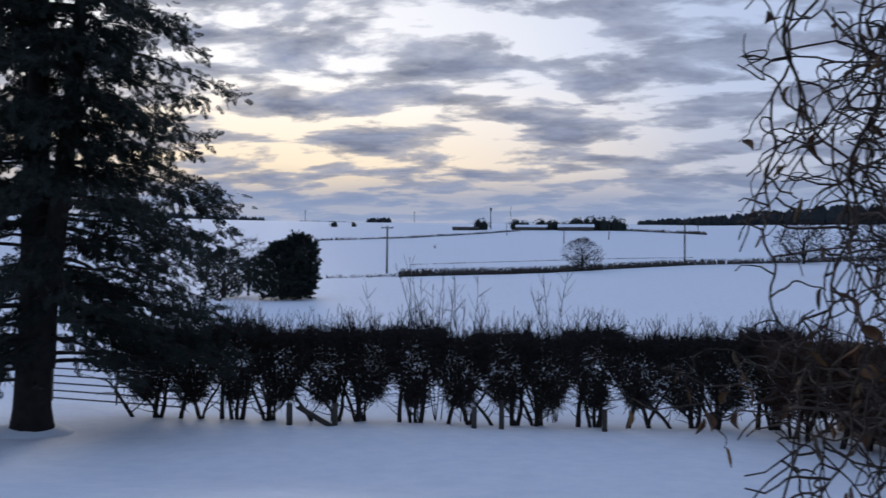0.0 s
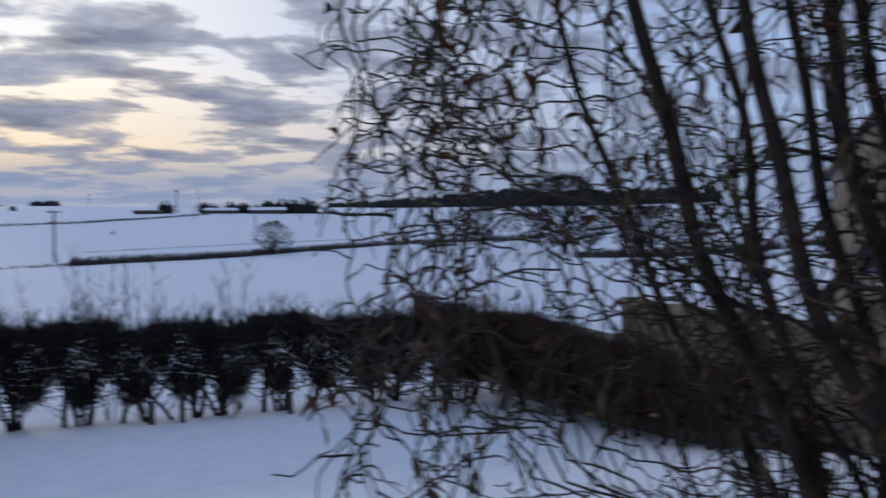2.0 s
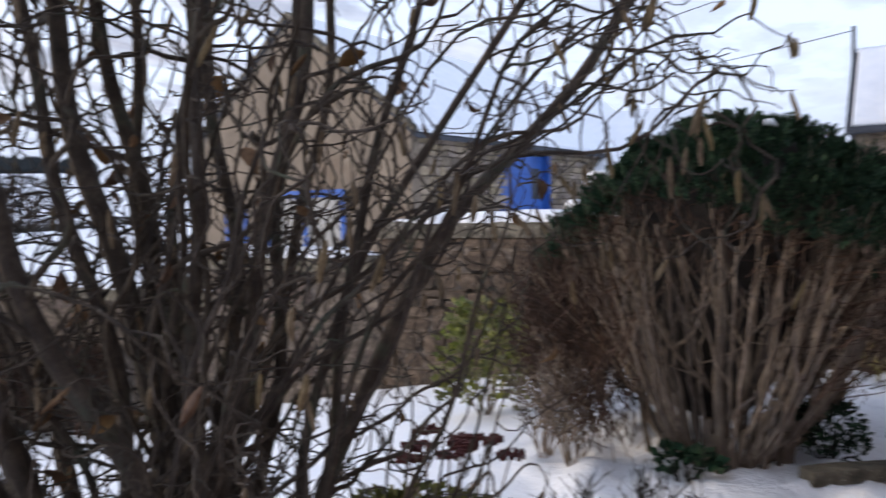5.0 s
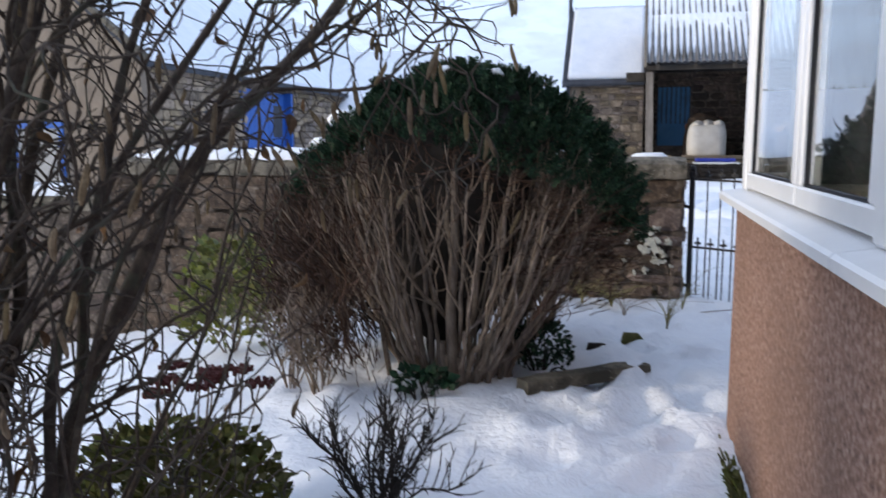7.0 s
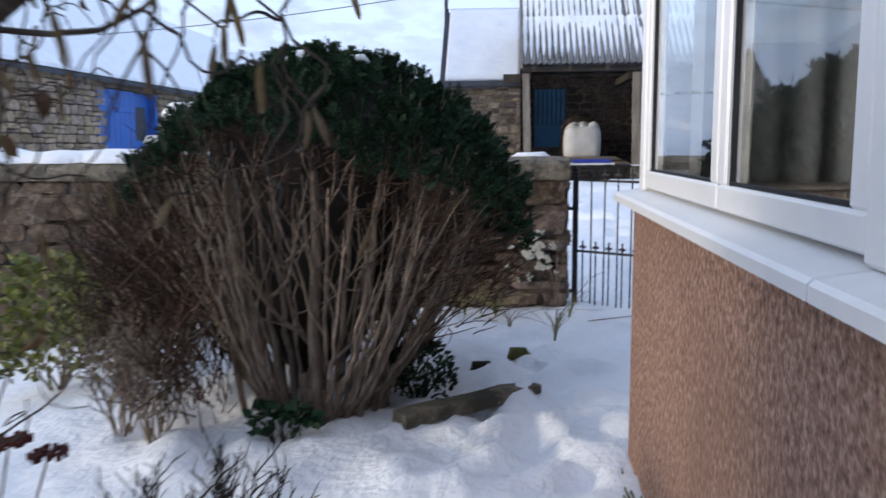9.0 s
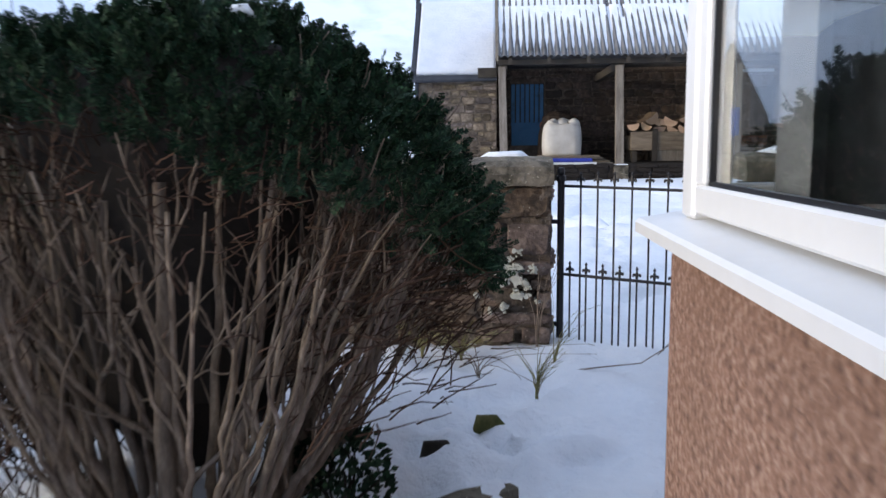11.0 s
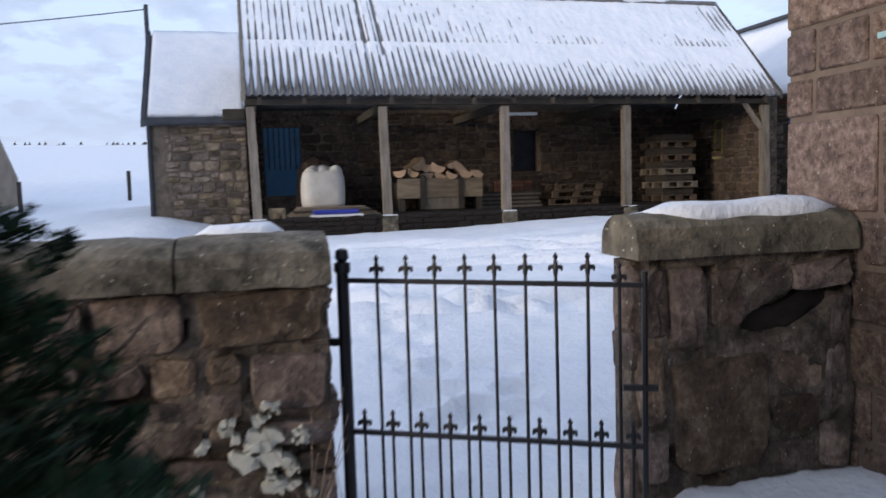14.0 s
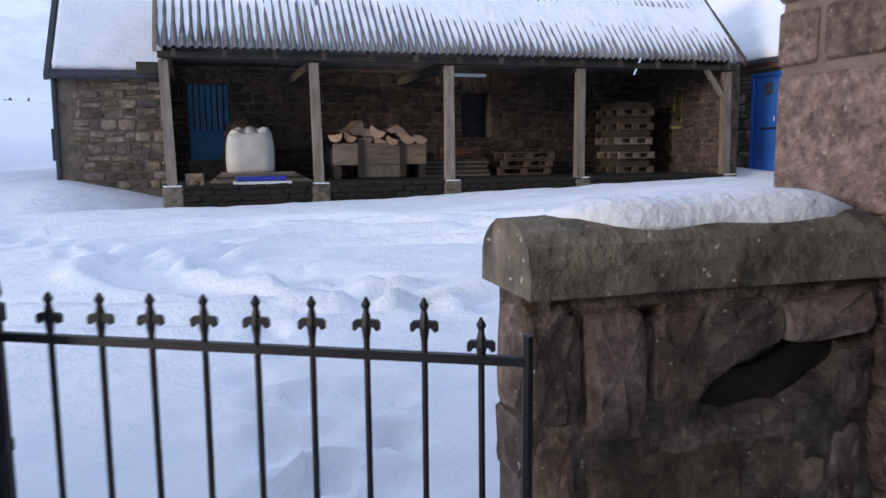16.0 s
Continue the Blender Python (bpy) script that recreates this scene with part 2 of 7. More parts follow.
# dark bark; also the near-black tone that stands for shade in hollows and indoors
BARK_AND_SHADE = material("dark_bark_and_shade", [(0.012, 0.010, 0.009), (0.034, 0.028, 0.024)], 6.0, 0.95, 0.6, 50.0)
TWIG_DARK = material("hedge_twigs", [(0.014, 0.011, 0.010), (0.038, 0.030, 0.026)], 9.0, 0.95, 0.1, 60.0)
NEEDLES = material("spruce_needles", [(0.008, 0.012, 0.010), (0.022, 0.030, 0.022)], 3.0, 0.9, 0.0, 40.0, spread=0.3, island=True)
LEAF_GREEN = material("dark_green_sprays", [(0.003, 0.010, 0.007), (0.015, 0.036, 0.020), (0.062, 0.118, 0.060)], 5.0, 0.7, 0.0, 40.0, spread=0.45, island=True, spec=0.10)
LEAF_YELLOW = material("variegated_leaves", [(0.035, 0.052, 0.012), (0.14, 0.150, 0.036), (0.34, 0.31, 0.085)], 9.0, 0.6, 0.0, 40.0, spread=0.35, island=True)
LEAF_DEAD = material("dead_hazel_leaf", [(0.060, 0.032, 0.016), (0.13, 0.072, 0.038), (0.21, 0.125, 0.068)], 20.0, 0.9, 0.3, 90.0, spread=0.35)
CATKIN = material("hazel_catkin", [(0.075, 0.052, 0.030), (0.14, 0.10, 0.058), (0.22, 0.165, 0.10)], 60.0, 0.9, 0.8, 220.0, spread=0.25, distance=0.004)
SEDUM_RED = material("dry_red_flower_head", [(0.045, 0.012, 0.013), (0.10, 0.030, 0.028)], 40.0, 0.95, 0.4, 120.0)
LEAF_OLIVE = material("olive_leaves", [(0.03, 0.04, 0.013), (0.085, 0.090, 0.030), (0.19, 0.16, 0.065)], 9.0, 0.95, 0.0, 40.0, spread=0.3, island=True, spec=0.1)
GRASS = material("winter_grass", [(0.10, 0.11, 0.03), (0.22, 0.20, 0.08), (0.32, 0.27, 0.14)], 9.0, 0.85, 0.0, 40.0, spread=0.35, island=True)
FAR_WOOD = material("far_conifers", [(0.016, 0.019, 0.020), (0.032, 0.036, 0.036)], 0.4, 0.95, 0.0, 4.0)
FAR_HEDGE = material("far_hedge", [(0.05, 0.042, 0.036), (0.10, 0.085, 0.07)], 0.6, 0.95, 0.0, 6.0)
RENDER_TAN = material("harled_gable", [(0.17, 0.135, 0.105), (0.30, 0.24, 0.18)], 1.6, 0.95, 0.5, 30.0, stain=(0.20, 0.15, 0.11), stain_scale=0.7)
DOOR_PANEL = material("pale_door_panel", [(0.30, 0.29, 0.27), (0.42, 0.41, 0.38)], 2.0, 0.7, 0.1, 30.0)
RUST = material("rusty_patch", [(0.07, 0.03, 0.02), (0.15, 0.06, 0.035)], 5.0, 0.9, 0.3, 40.0)
PURPLE = material("dark_purple_plastic", [(0.02, 0.015, 0.10), (0.035, 0.025, 0.16)], 5.0, 0.5, 0.0, 40.0)


def glass_material():
    m = bpy.data.materials.new("window_glass")
    m.use_nodes = True
    shader = m.node_tree.nodes["Principled BSDF"]
    shader.inputs["Base Color"].default_value = (0.93, 0.97, 0.97, 1)
    shader.inputs["Roughness"].default_value = 0.01
    shader.inputs["Transmission Weight"].default_value = 1.0
    shader.inputs["IOR"].default_value = 1.5
    return m


GLASS = glass_material()

# ---------------------------------------------------------------- geometry helpers
rnd = random.Random(7)


class Geo:
    """Collects vertices and faces of one mesh."""

    def __init__(self):
        self.v, self.f = [], []

    def quad_strip(self, rings, closed=True, cap=True):
        n = len(rings[0])
        base = len(self.v)
        for ring in rings:
            self.v.extend(ring)
        for i in range(len(rings) - 1):
            a, b = base + i * n, base + (i + 1) * n
            for j in range(n if closed else n - 1):
                k = (j + 1) % n
                self.f.append((a + j, a + k, b + k, b + j))
        if cap and closed and n > 2:
            self.f.append(tuple(range(base + n - 1, base - 1, -1)))
            last = base + (len(rings) - 1) * n
            self.f.append(tuple(range(last, last + n)))
        return self

    def tube(self, pts, radii, n=5, cap=True):
        pts = [Vector(p) for p in pts]
        if not hasattr(radii, "__len__"):
            radii = [radii] * len(pts)
        t0 = (pts[1] - pts[0]).normalized()
        side = t0.cross(Vector((0.31, 0.87, 0.38)))
        if side.length < 1e-4:
            side = t0.cross(Vector((1, 0, 0)))
        side.normalize()
        rings = []
        for i, p in enumerate(pts):
            t = (pts[min(i + 1, len(pts) - 1)] - pts[max(i - 1, 0)])
            if t.length < 1e-6:
                t = t0
            t = t.normalized()
            side = (side - t * side.dot(t))
            if side.length < 1e-5:
                side = t.orthogonal()
            side.normalize()
            up = t.cross(side)
            rings.append([tuple(p + (side * math.cos(6.28318 * j / n) + up * math.sin(6.28318 * j / n)) * radii[i]) for j in range(n)])
        return self.quad_strip(rings, True, cap)

    def box(self, x0, x1, y0, y1, z0, z1, bevel=0.0):
        if bevel:
            bm = bmesh.new()
            bmesh.ops.create_cube(bm, size=1)
            for v in bm.verts:
                v.co = Vector(((x0 + x1) / 2 + v.co.x * (x1 - x0), (y0 + y1) / 2 + v.co.y * (y1 - y0), (z0 + z1) / 2 + v.co.z * (z1 - z0)))
            bmesh.ops.bevel(bm, geom=bm.edges[:], offset=bevel, segments=1, affect="EDGES")
            self.bm(bm)
            return self
        b = len(self.v)
        self.v += [(x0, y0, z0), (x1, y0, z0), (x1, y1, z0), (x0, y1, z0), (x0, y0, z1), (x1, y0, z1), (x1, y1, z1), (x0, y1, z1)]
        self.f += [(b, b + 3, b + 2, b + 1), (b + 4, b + 5, b + 6, b + 7), (b, b + 1, b + 5, b + 4), (b + 1, b + 2, b + 6, b + 5), (b + 2, b + 3, b + 7, b + 6), (b + 3, b, b + 4, b + 7)]
        return self

    def bm(self, bm):
        b = len(self.v)
        bm.verts.index_update()
        self.v += [tuple(v.co) for v in bm.verts]
        self.f += [tuple(b + v.index for v in f.verts) for f in bm.faces]
        bm.free()

    def poly(self, pts):
        b = len(self.v)
        self.v += [tuple(p) for p in pts]
        self.f.append(tuple(range(b, b + len(pts))))
        return self

    def other(self, g, m):
        b = len(self.v)
        self.v += [tuple(m @ Vector(p)) for p in g.v]
        self.f += [tuple(b + i for i in f) for f in g.f]
        return self

    def mesh(self, name, mat, smooth=False):
        me = bpy.data.meshes.new(name)
        me.from_pydata(self.v, [], self.f)
        me.materials.append(mat)
        if smooth:
            me.polygons.foreach_set("use_smooth", [True] * len(me.polygons))
        me.update()
        return me


def thing(name, loc, label, category, group="", rz=0.0, kind=""):
    e = new(name)
    e.empty_display_size = 0.1
    e.matrix_basis = pose(*loc, 0, 0, rz)
    return tagged(e, label, category, group, kind)


def part(name, geo, mat, parent, label="", m=None, smooth=False):
    data = geo if isinstance(geo, bpy.types.Mesh) else geo.mesh(name, mat, smooth)
    ob = new(name, data)
    ob.parent = parent
    if m is not None:
        ob.matrix_basis = m
    return tagged(ob, label) if label else ob


def single(name, geo, mat, label, category, loc=(0, 0, 0), rz=0.0, group="", kind="", smooth=False):
    ob = new(name, geo.mesh(name, mat, smooth))
    ob.matrix_basis = pose(*loc, 0, 0, rz)
    return tagged(ob, label, category, group, kind)


def wander(start, way, length, steps, wild, r, lift=0.0, curl=0.0):
    """A crooked line: a random walk that keeps its heading and winds as it goes."""
    p, d = Vector(start), Vector(way).normalized()
    pts = [p.copy()]
    turn = r.uniform(0, 6.28)
    axis = d.orthogonal().normalized()
    for i in range(steps):
        turn += r.uniform(0.5, 1.4)
        side = (Matrix.Rotation(turn, 3, d) @ axis)
        if curl:
            d = (d + side * curl * r.uniform(0.5, 1.2)).normalized()
        d = (d + Vector((r.gauss(0, wild), r.gauss(0, wild), r.gauss(0, wild) + lift))).normalized()
        p = p + d * (length / steps)
        pts.append(p.copy())
    return pts


def taper(n, a, b):
    return [a + (b - a) * i / (n - 1) for i in range(n)]


def stone_proto(seed):
    """A rough block: unit wide and high, one deep, its face towards -y."""
    r = random.Random(seed)
    n = 12
    power = r.uniform(0.30, 0.62)
    outline = []
    for i in range(n):
        a = 2 * math.pi * i / n + r.uniform(-0.12, 0.12)
        k = r.uniform(0.88, 1.02)
        u, w = math.cos(a), math.sin(a)
        outline.append((0.52 * k * math.copysign(abs(u) ** power, u), 0.52 * k * math.copysign(abs(w) ** power, w)))
    lean = (r.uniform(-0.14, 0.14), r.uniform(-0.14, 0.14))
    rings = []
    for depth, k in ((0.0, 1.0), (-0.72, 1.0), (-0.96, 0.93), (-1.02, 0.62)):
        rings.append([(u * k, depth + (r.uniform(-0.09, 0.09) + lean[0] * u + lean[1] * w if depth < -0.8 else 0), w * k) for u, w in outline])
    g = Geo()
    g.quad_strip(rings, True, False)
    c = len(g.v)
    g.v.append((r.uniform(-0.1, 0.1), -1.04 - r.uniform(-0.08, 0.08), r.uniform(-0.1, 0.1)))
    g.f += [(3 * n + i, 3 * n + (i + 1) % n, c) for i in range(n)]
    return g


STONES = [stone_proto(100 + i) for i in range(9)]


def courses(width, height, row, length, r, gap=0.015):
    """Random rubble: rows of uneven height, stones of uneven length, now and then a pair in place of one."""
    out, z = [], 0.0
    while z < height - 0.03:
        h = min(r.uniform(*row), height - z)
        if height - z - h < row[0] * 0.5:
            h = height - z
        x = 0.0
        while x < width - 0.02:
            w = min(r.uniform(*length), width - x)
            if width - x - w < length[0] * 0.5:
                w = width - x
            if h > row[0] * 1.4 and r.random() < 0.3:
                k = r.uniform(0.35, 0.65)
                out.append((x + w / 2, z + h * k / 2, w - gap, h * k - gap))
                out.append((x + w / 2, z + h * (1 + k) / 2, w - gap, h * (1 - k) - gap))
            else:
                out.append((x + w / 2, z + h / 2, w - gap, h - gap))
            x += w
        z += h
    return out


def lay(parent, origin, angle, stones, mat, depth, r, name="stone", joined=False):
    """Lays stones on a face that starts at origin; its face looks along -y turned by the angle."""
    base = pose(*origin, 0, 0, angle)
    if joined:
        g = Geo()
        for x, z, w, h in stones:
            g.other(r.choice(STONES), base @ Matrix.LocRotScale((x, 0, z), Euler((0, r.uniform(-0.07, 0.07), 0)), (w, depth * r.uniform(0.75, 1.15), h)))
        ob = part("masonry", g, mat, parent)
        return tagged(ob, kind="stuff")
    meshes = [g.mesh(name, mat) for g in STONES]
    for x, z, w, h in stones:
        part(name, r.choice(meshes), mat, parent, "", base @ Matrix.LocRotScale((x, 0, z), Euler((r.uniform(-0.03, 0.03), r.uniform(-0.08, 0.08), r.uniform(-0.03, 0.03))), (w * r.uniform(0.9, 1.06), depth * r.uniform(0.75, 1.1), h * r.uniform(0.86, 1.06))))


# ---------------------------------------------------------------- ground
def smooth(a, b, x):
    t = min(1.0, max(0.0, (x - a) / (b - a)))
    return t * t * (3 - 2 * t)


def garden(x):
    return sum(float(np.interp(x + d, (-40, -18.5, -9.6, -4.3, -1.2, 0.5), (-2.0, -2.5, -1.75, -0.62, -0.04, 0.0))) for d in (-0.7, 0, 0.7)) / 3


def yard(x, y):
    return 0.062 * max(0.0, min(y, 24.0) - 7.0) - 0.27 * smooth(12.0, 1.0, x) * smooth(9, 17.5, y) * (1 - smooth(19.2, 20.6, y)) + float(np.interp(x, (-20, -12, -3, 0), (-1.7, -1.1, -0.15, 0.0)))


def far_land(x, y):
    dx, dy = x - 0.6, y - 0.6
    r = math.hypot(dx, dy)
    west = float(np.interp(r, (0, 17, 60, 112, 240, 365, 800, 1500, 4000), (-2.4, -2.5, -1.25, 0.45, 8.9, 18.3, 45.5, 60, 80)))
    north = float(np.interp(r, (0, 20, 45, 150, 400, 800, 1500, 4000), (0.4, 0.8, 2.0, 9.5, 25, 46, 60, 80)))
    az = math.degrees(math.atan2(-dx, dy)) % 360
    k = smooth(25, 62, az) * (1 - smooth(150, 200, az))
    roll = 0.6 * noise.noise(Vector((x * 0.012, y * 0.012, 3.1))) * min(1.0, r / 150)
    return north * (1 - k) + west * k + roll


def land(x, y):
    near = garden(x) * (1 - smooth(6.85, 7.05, y)) + yard(x, y) * smooth(6.85, 7.05, y)
    r = math.hypot(x, y)
    edge = max(smooth(19.5, 26, -x) , smooth(26, 48, y), smooth(14, 40, -y), smooth(16, 40, x))
    z = near * (1 - edge) + far_land(x, y) * edge
    return z


PRINTS = []
r0 = random.Random(5)
for i in range(11):                                     # trodden path along the house and through the gate
    PRINTS.append((0.72 + 0.16 * (i % 2) + r0.uniform(-0.05, 0.05), 1.6 + 0.42 * i, r0.uniform(0.08, 0.12), r0.uniform(0.05, 0.09)))
for i in range(12):
    PRINTS.append((1.5 + 0.2 * (i % 2) + r0.uniform(-0.08, 0.08) + 0.06 * i, 7.5 + 0.42 * i, r0.uniform(0.08, 0.12), r0.uniform(0.05, 0.08)))
for i in range(12):
    PRINTS.append((0.15 + 0.09 * i, 4.02 + 0.02 * i + r0.uniform(-0.05, 0.05), r0.uniform(0.05, 0.1), r0.uniform(0.04, 0.08)))


for i in range(95):                                     # trampled snow by the path and the gate
    PRINTS.append((r0.uniform(0.25, 1.0), r0.uniform(1.6, 6.5), r0.uniform(0.045, 0.10), r0.uniform(0.03, 0.075)))
for i in range(14):
    PRINTS.append((r0.uniform(2.0, 3.0), r0.uniform(5.2, 6.6), r0.uniform(0.05, 0.10), r0.uniform(0.03, 0.07)))
for i in range(13):                                     # deep footprints just past the gate
    PRINTS.append((r0.uniform(1.65, 2.45), r0.uniform(7.9, 9.2), r0.uniform(0.07, 0.10), r0.uniform(0.08, 0.13)))
for i in range(30):                                     # a trodden line across the yard
    u = i / 29
    PRINTS.append((3.25 - 4.4 * u + 0.14 * (-1) ** i + r0.uniform(-0.12, 0.12), 10.2 + 6.4 * u ** 1.15 + r0.uniform(-0.1, 0.1), r0.uniform(0.12, 0.17), r0.uniform(0.05, 0.085)))


def snow_height(x, y):
    z = land(x, y)
    if -6 < x < 12.6 and -3 < y < 24.5:
        k = 1.0
        z += 0.030 * noise.noise(Vector((x * 1.3, y * 1.3, 0.7))) + 0.014 * noise.noise(Vector((x * 4.2, y * 4.2, 5.7)))
        if y < 7 and x > -1.5:
            z += 0.030 * noise.noise(Vector((x * 7.5, y * 7.5, 2.7))) + 0.014 * noise.noise(Vector((x * 17.0, y * 17.0, 6.7)))
            z += 0.05 * smooth(0.25, 0.6, noise.noise(Vector((x * 2.1, y * 2.1, 9.7))))
            z += 0.09 * smooth(5.7, 6.5, y) * smooth(2.0, 2.4, x)
        for px, py, pr, pd in PRINTS:
            if abs(y - py) > 0.8 or abs(x - px) > 0.5:
                continue
            d2 = ((x - px) ** 2 + ((y - py) * 0.7) ** 2) / (pr * pr)
            if d2 < 6:
                z += -pd * math.exp(-d2 * 1.4) + 0.25 * pd * math.exp(-(d2 - 2.2) ** 2)
        if y > 8:
            for cx, cy, cr in ((3.3, 12.5, 1.7), (4.1, 13.0, 2.6), (2.0, 13.4, 3.6)):   # turning tyre tracks
                d = math.hypot(x - cx, (y - cy) * 1.5) - cr
                for o in (0.0, 0.9):
                    z += -0.10 * math.exp(-((d - o) / 0.15) ** 2) + 0.05 * math.exp(-((d - o - 0.28) / 0.13) ** 2)
            z -= 0.09 * math.exp(-((y - 15.4 - 0.18 * x) / 0.16) ** 2) + 0.09 * math.exp(-((y - 13.9 - 0.16 * x) / 0.16) ** 2)
            # the swept edge in front of the cart shed
            z -= 0.48 * smooth(18.15, 18.75, y) * smooth(-1.3, 1.0, x) * (1 - smooth(11.6, 12.4, x)) * (1 - smooth(22.9, 24, y))
    if 6 < -x < 130:
        z += 0.03 * noise.noise(Vector((x * 0.5, y * 0.35, 4.4)))
    return z


def spread_axis(dense0, dense1, step, lo, hi, growth):
    a = list(np.arange(dense0, dense1 + 1e-6, step))
    s, v = step, dense1
    while v < hi:
        s *= growth
        v += s
        a.append(v)
    s, v, low = step, dense0, []
    while v > lo:
        s *= growth
        v -= s
        low.append(v)
    return low[::-1] + a


gx = spread_axis(-1.9, 3.3, 0.065, -2400, 1500, 1.055)
gx = [x for x in gx if not 3.3 < x < 9.0] + list(np.arange(3.43, 9.0, 0.13))
gx.sort()
gy = spread_axis(1.5, 9.5, 0.065, -1500, 2400, 1.05)
gy = [y for y in gy if not 9.51 < y < 18.8] + list(np.arange(9.6, 18.8, 0.10))
gy.sort()
gv = [(x, y, snow_height(x, y)) for y in gy for x in gx]
nx = len(gx)
gf = [(j * nx + i, j * nx + i + 1, (j + 1) * nx + i + 1, (j + 1) * nx + i) for j in range(len(gy) - 1) for i in range(nx - 1)]
gm = Geo()
gm.v, gm.f = gv, gf
single("ground", gm, SNOW, "snow-covered garden, yard and rolling fields", "ground", kind="structure", smooth=True)

# ---------------------------------------------------------------- the house
house = thing("house", (0, 0, 0), "sandstone house with a pink roughcast bay window", "house", kind="structure")
house.name = "wall_house"
g = Geo().box(3.072, 9.0, -8.0, 7.13, -0.6, 5.2)
part("wall_core", g, MORTAR_PALE, house)
g = Geo()
g.quad_strip([[(2.6, y, 5.1), (6.0, y, 8.0), (9.4, y, 5.1)] for y in (-8.2, 7.3)], True, True)
part("roof", g, SLATE, house)
blocks = []
r1 = random.Random(31)
COURSES = (-0.5, -0.22, 0.02, 0.20, 0.42, 0.656, 0.88, 1.08, 1.47, 1.645, 1.84, 2.17, 2.36, 2.66)
for k, (z0, z1) in enumerate(zip(COURSES, COURSES[1:])):
    y = 7.15
    while y > 4.05:
        if y == 7.15:
            w = (0.36, 0.17, 0.52, 0.17, 0.19, 0.70)[(k + 1) % 6 if k < 7 else (k - 5) % 6]
        else:
            w = r1.uniform(0.24, 0.62)
        blocks.append((max(4.0, y - w), y, z0, z1))
        y -= w


def ashlar(y0, y1, z0, z1, r):
    bm = bmesh.new()
    bmesh.ops.create_cube(bm, size=1)
    for v in bm.verts:
        v.co = Vector((3.083 + v.co.x * 0.05 + r.uniform(-0.004, 0.004), (y0 + y1) / 2 + v.co.y * (y1 - y0 - 0.026) + r.uniform(-0.006, 0.006), (z0 + z1) / 2 + v.co.z * (z1 - z0 - 0.026) + r.uniform(-0.005, 0.005)))
    bmesh.ops.bevel(bm, geom=bm.edges[:], offset=0.008, segments=1, affect="EDGES")
    g = Geo()
    g.bm(bm)
    return g


pipe = thing("drainpipe", (2.99, 6.45, 0), "pale green painted metal drainpipe on the house wall", "drainpipe")
part("pipe", Geo().tube([(0, 0, 0.05), (0, 0, 1.0), (0, 0, 2.2), (0, 0, 5.0)], 0.029, 12), PIPE_GREEN, pipe, smooth=True)
part("collar", Geo().tube([(0, 0, 1.72), (0, 0, 1.73), (0, 0, 1.80), (0, 0, 1.81)], [0.030, 0.040, 0.040, 0.030], 12), PIPE_GREEN, pipe)
part("bracket", Geo().box(-0.055, 0.10, -0.06, 0.06, 1.70, 1.72), PIPE_GREEN, pipe)
part("shoe", Geo().tube([(0, 0, 0.06), (-0.03, 0, -0.01), (-0.12, 0, -0.05)], 0.033, 10), PIPE_GREEN, pipe)

# bay window: roughcast base, sill, frames, glass
bay = thing("bay_window", (0, 0, 0), "white plastic bay window over a pink roughcast wall", "window", kind="structure")
g = Geo().box(1.07, 3.06, -3.0, 3.92, -0.5, 0.968, 0.004)
part("wall", g, ROUGHCAST, bay, "pink pebbled roughcast")
g = Geo().box(1.09, 3.06, -3.0, 3.90, 2.20, 2.55, 0.01)
part("fascia", g, PVC, bay)
part("roof", Geo().box(0.98, 3.06, -3.1, 4.02, 2.555, 2.62), SLATE, bay)
for y0, y1 in ((2.063, 4.0), (0.05, 2.057), (-3.05, 0.044)):
    g = Geo()
    prof = [(1.04, 0.970), (1.006, 0.975), (1.006, 0.998), (1.014, 1.006), (1.16, 1.03), (1.16, 0.966), (1.065, 0.966)]
    g.quad_strip([[(x, y, z) for x, z in prof] for y in (y0, y1)], True, True)
    part("sill", g, PVC, bay, "white moulded window sill")
part("sill", Geo().box(1.16, 3.0, 3.86, 4.0, 0.965, 1.02, 0.006), PVC, bay)


def casement(y0, y1, rail):
    """One fixed light in the plane of the bay's front."""
    f = part("window_frame", Geo().box(1.085, 1.145, y0, y1, 1.032, 1.032 + rail, 0.006), PVC, bay)
    part("rail", Geo().box(1.085, 1.145, y0, y1, 2.12, 2.20, 0.006), PVC, f)
    part("stile", Geo().box(1.085, 1.145, y0, y0 + rail, 1.032 + rail, 2.12, 0.006), PVC, f)
    part("stile", Geo().box(1.085, 1.145, y1 - rail, y1, 1.032 + rail, 2.12, 0.006), PVC, f)
    seal = Geo()
    seal.box(1.096, 1.112, y0 + rail, y0 + rail + 0.008, 1.032 + rail, 2.12)
    seal.box(1.096, 1.112, y1 - rail - 0.008, y1 - rail, 1.032 + rail, 2.12)
    seal.box(1.096, 1.112, y0 + rail, y1 - rail, 1.032 + rail, 1.04 + rail)
    part("seal", seal, IRON, f)
    p = part("pane", Geo().box(1.102, 1.108, y0 + rail - 0.006, y1 - rail + 0.006, 1.026 + rail, 2.126), GLASS, f)
    p.visible_shadow = False


casement(2.845, 3.80, 0.058)
casement(2.085, 2.835, 0.058)
casement(1.10, 1.965, 0.058)
casement(0.12, 1.08, 0.058)
part("corner_post", Geo().box(1.08, 1.15, 3.80, 3.885, 1.02, 2.2, 0.008), PVC, bay)
part("corner_post", Geo().box(1.078, 1.15, 1.975, 2.075, 1.02, 2.2, 0.008), PVC, bay)
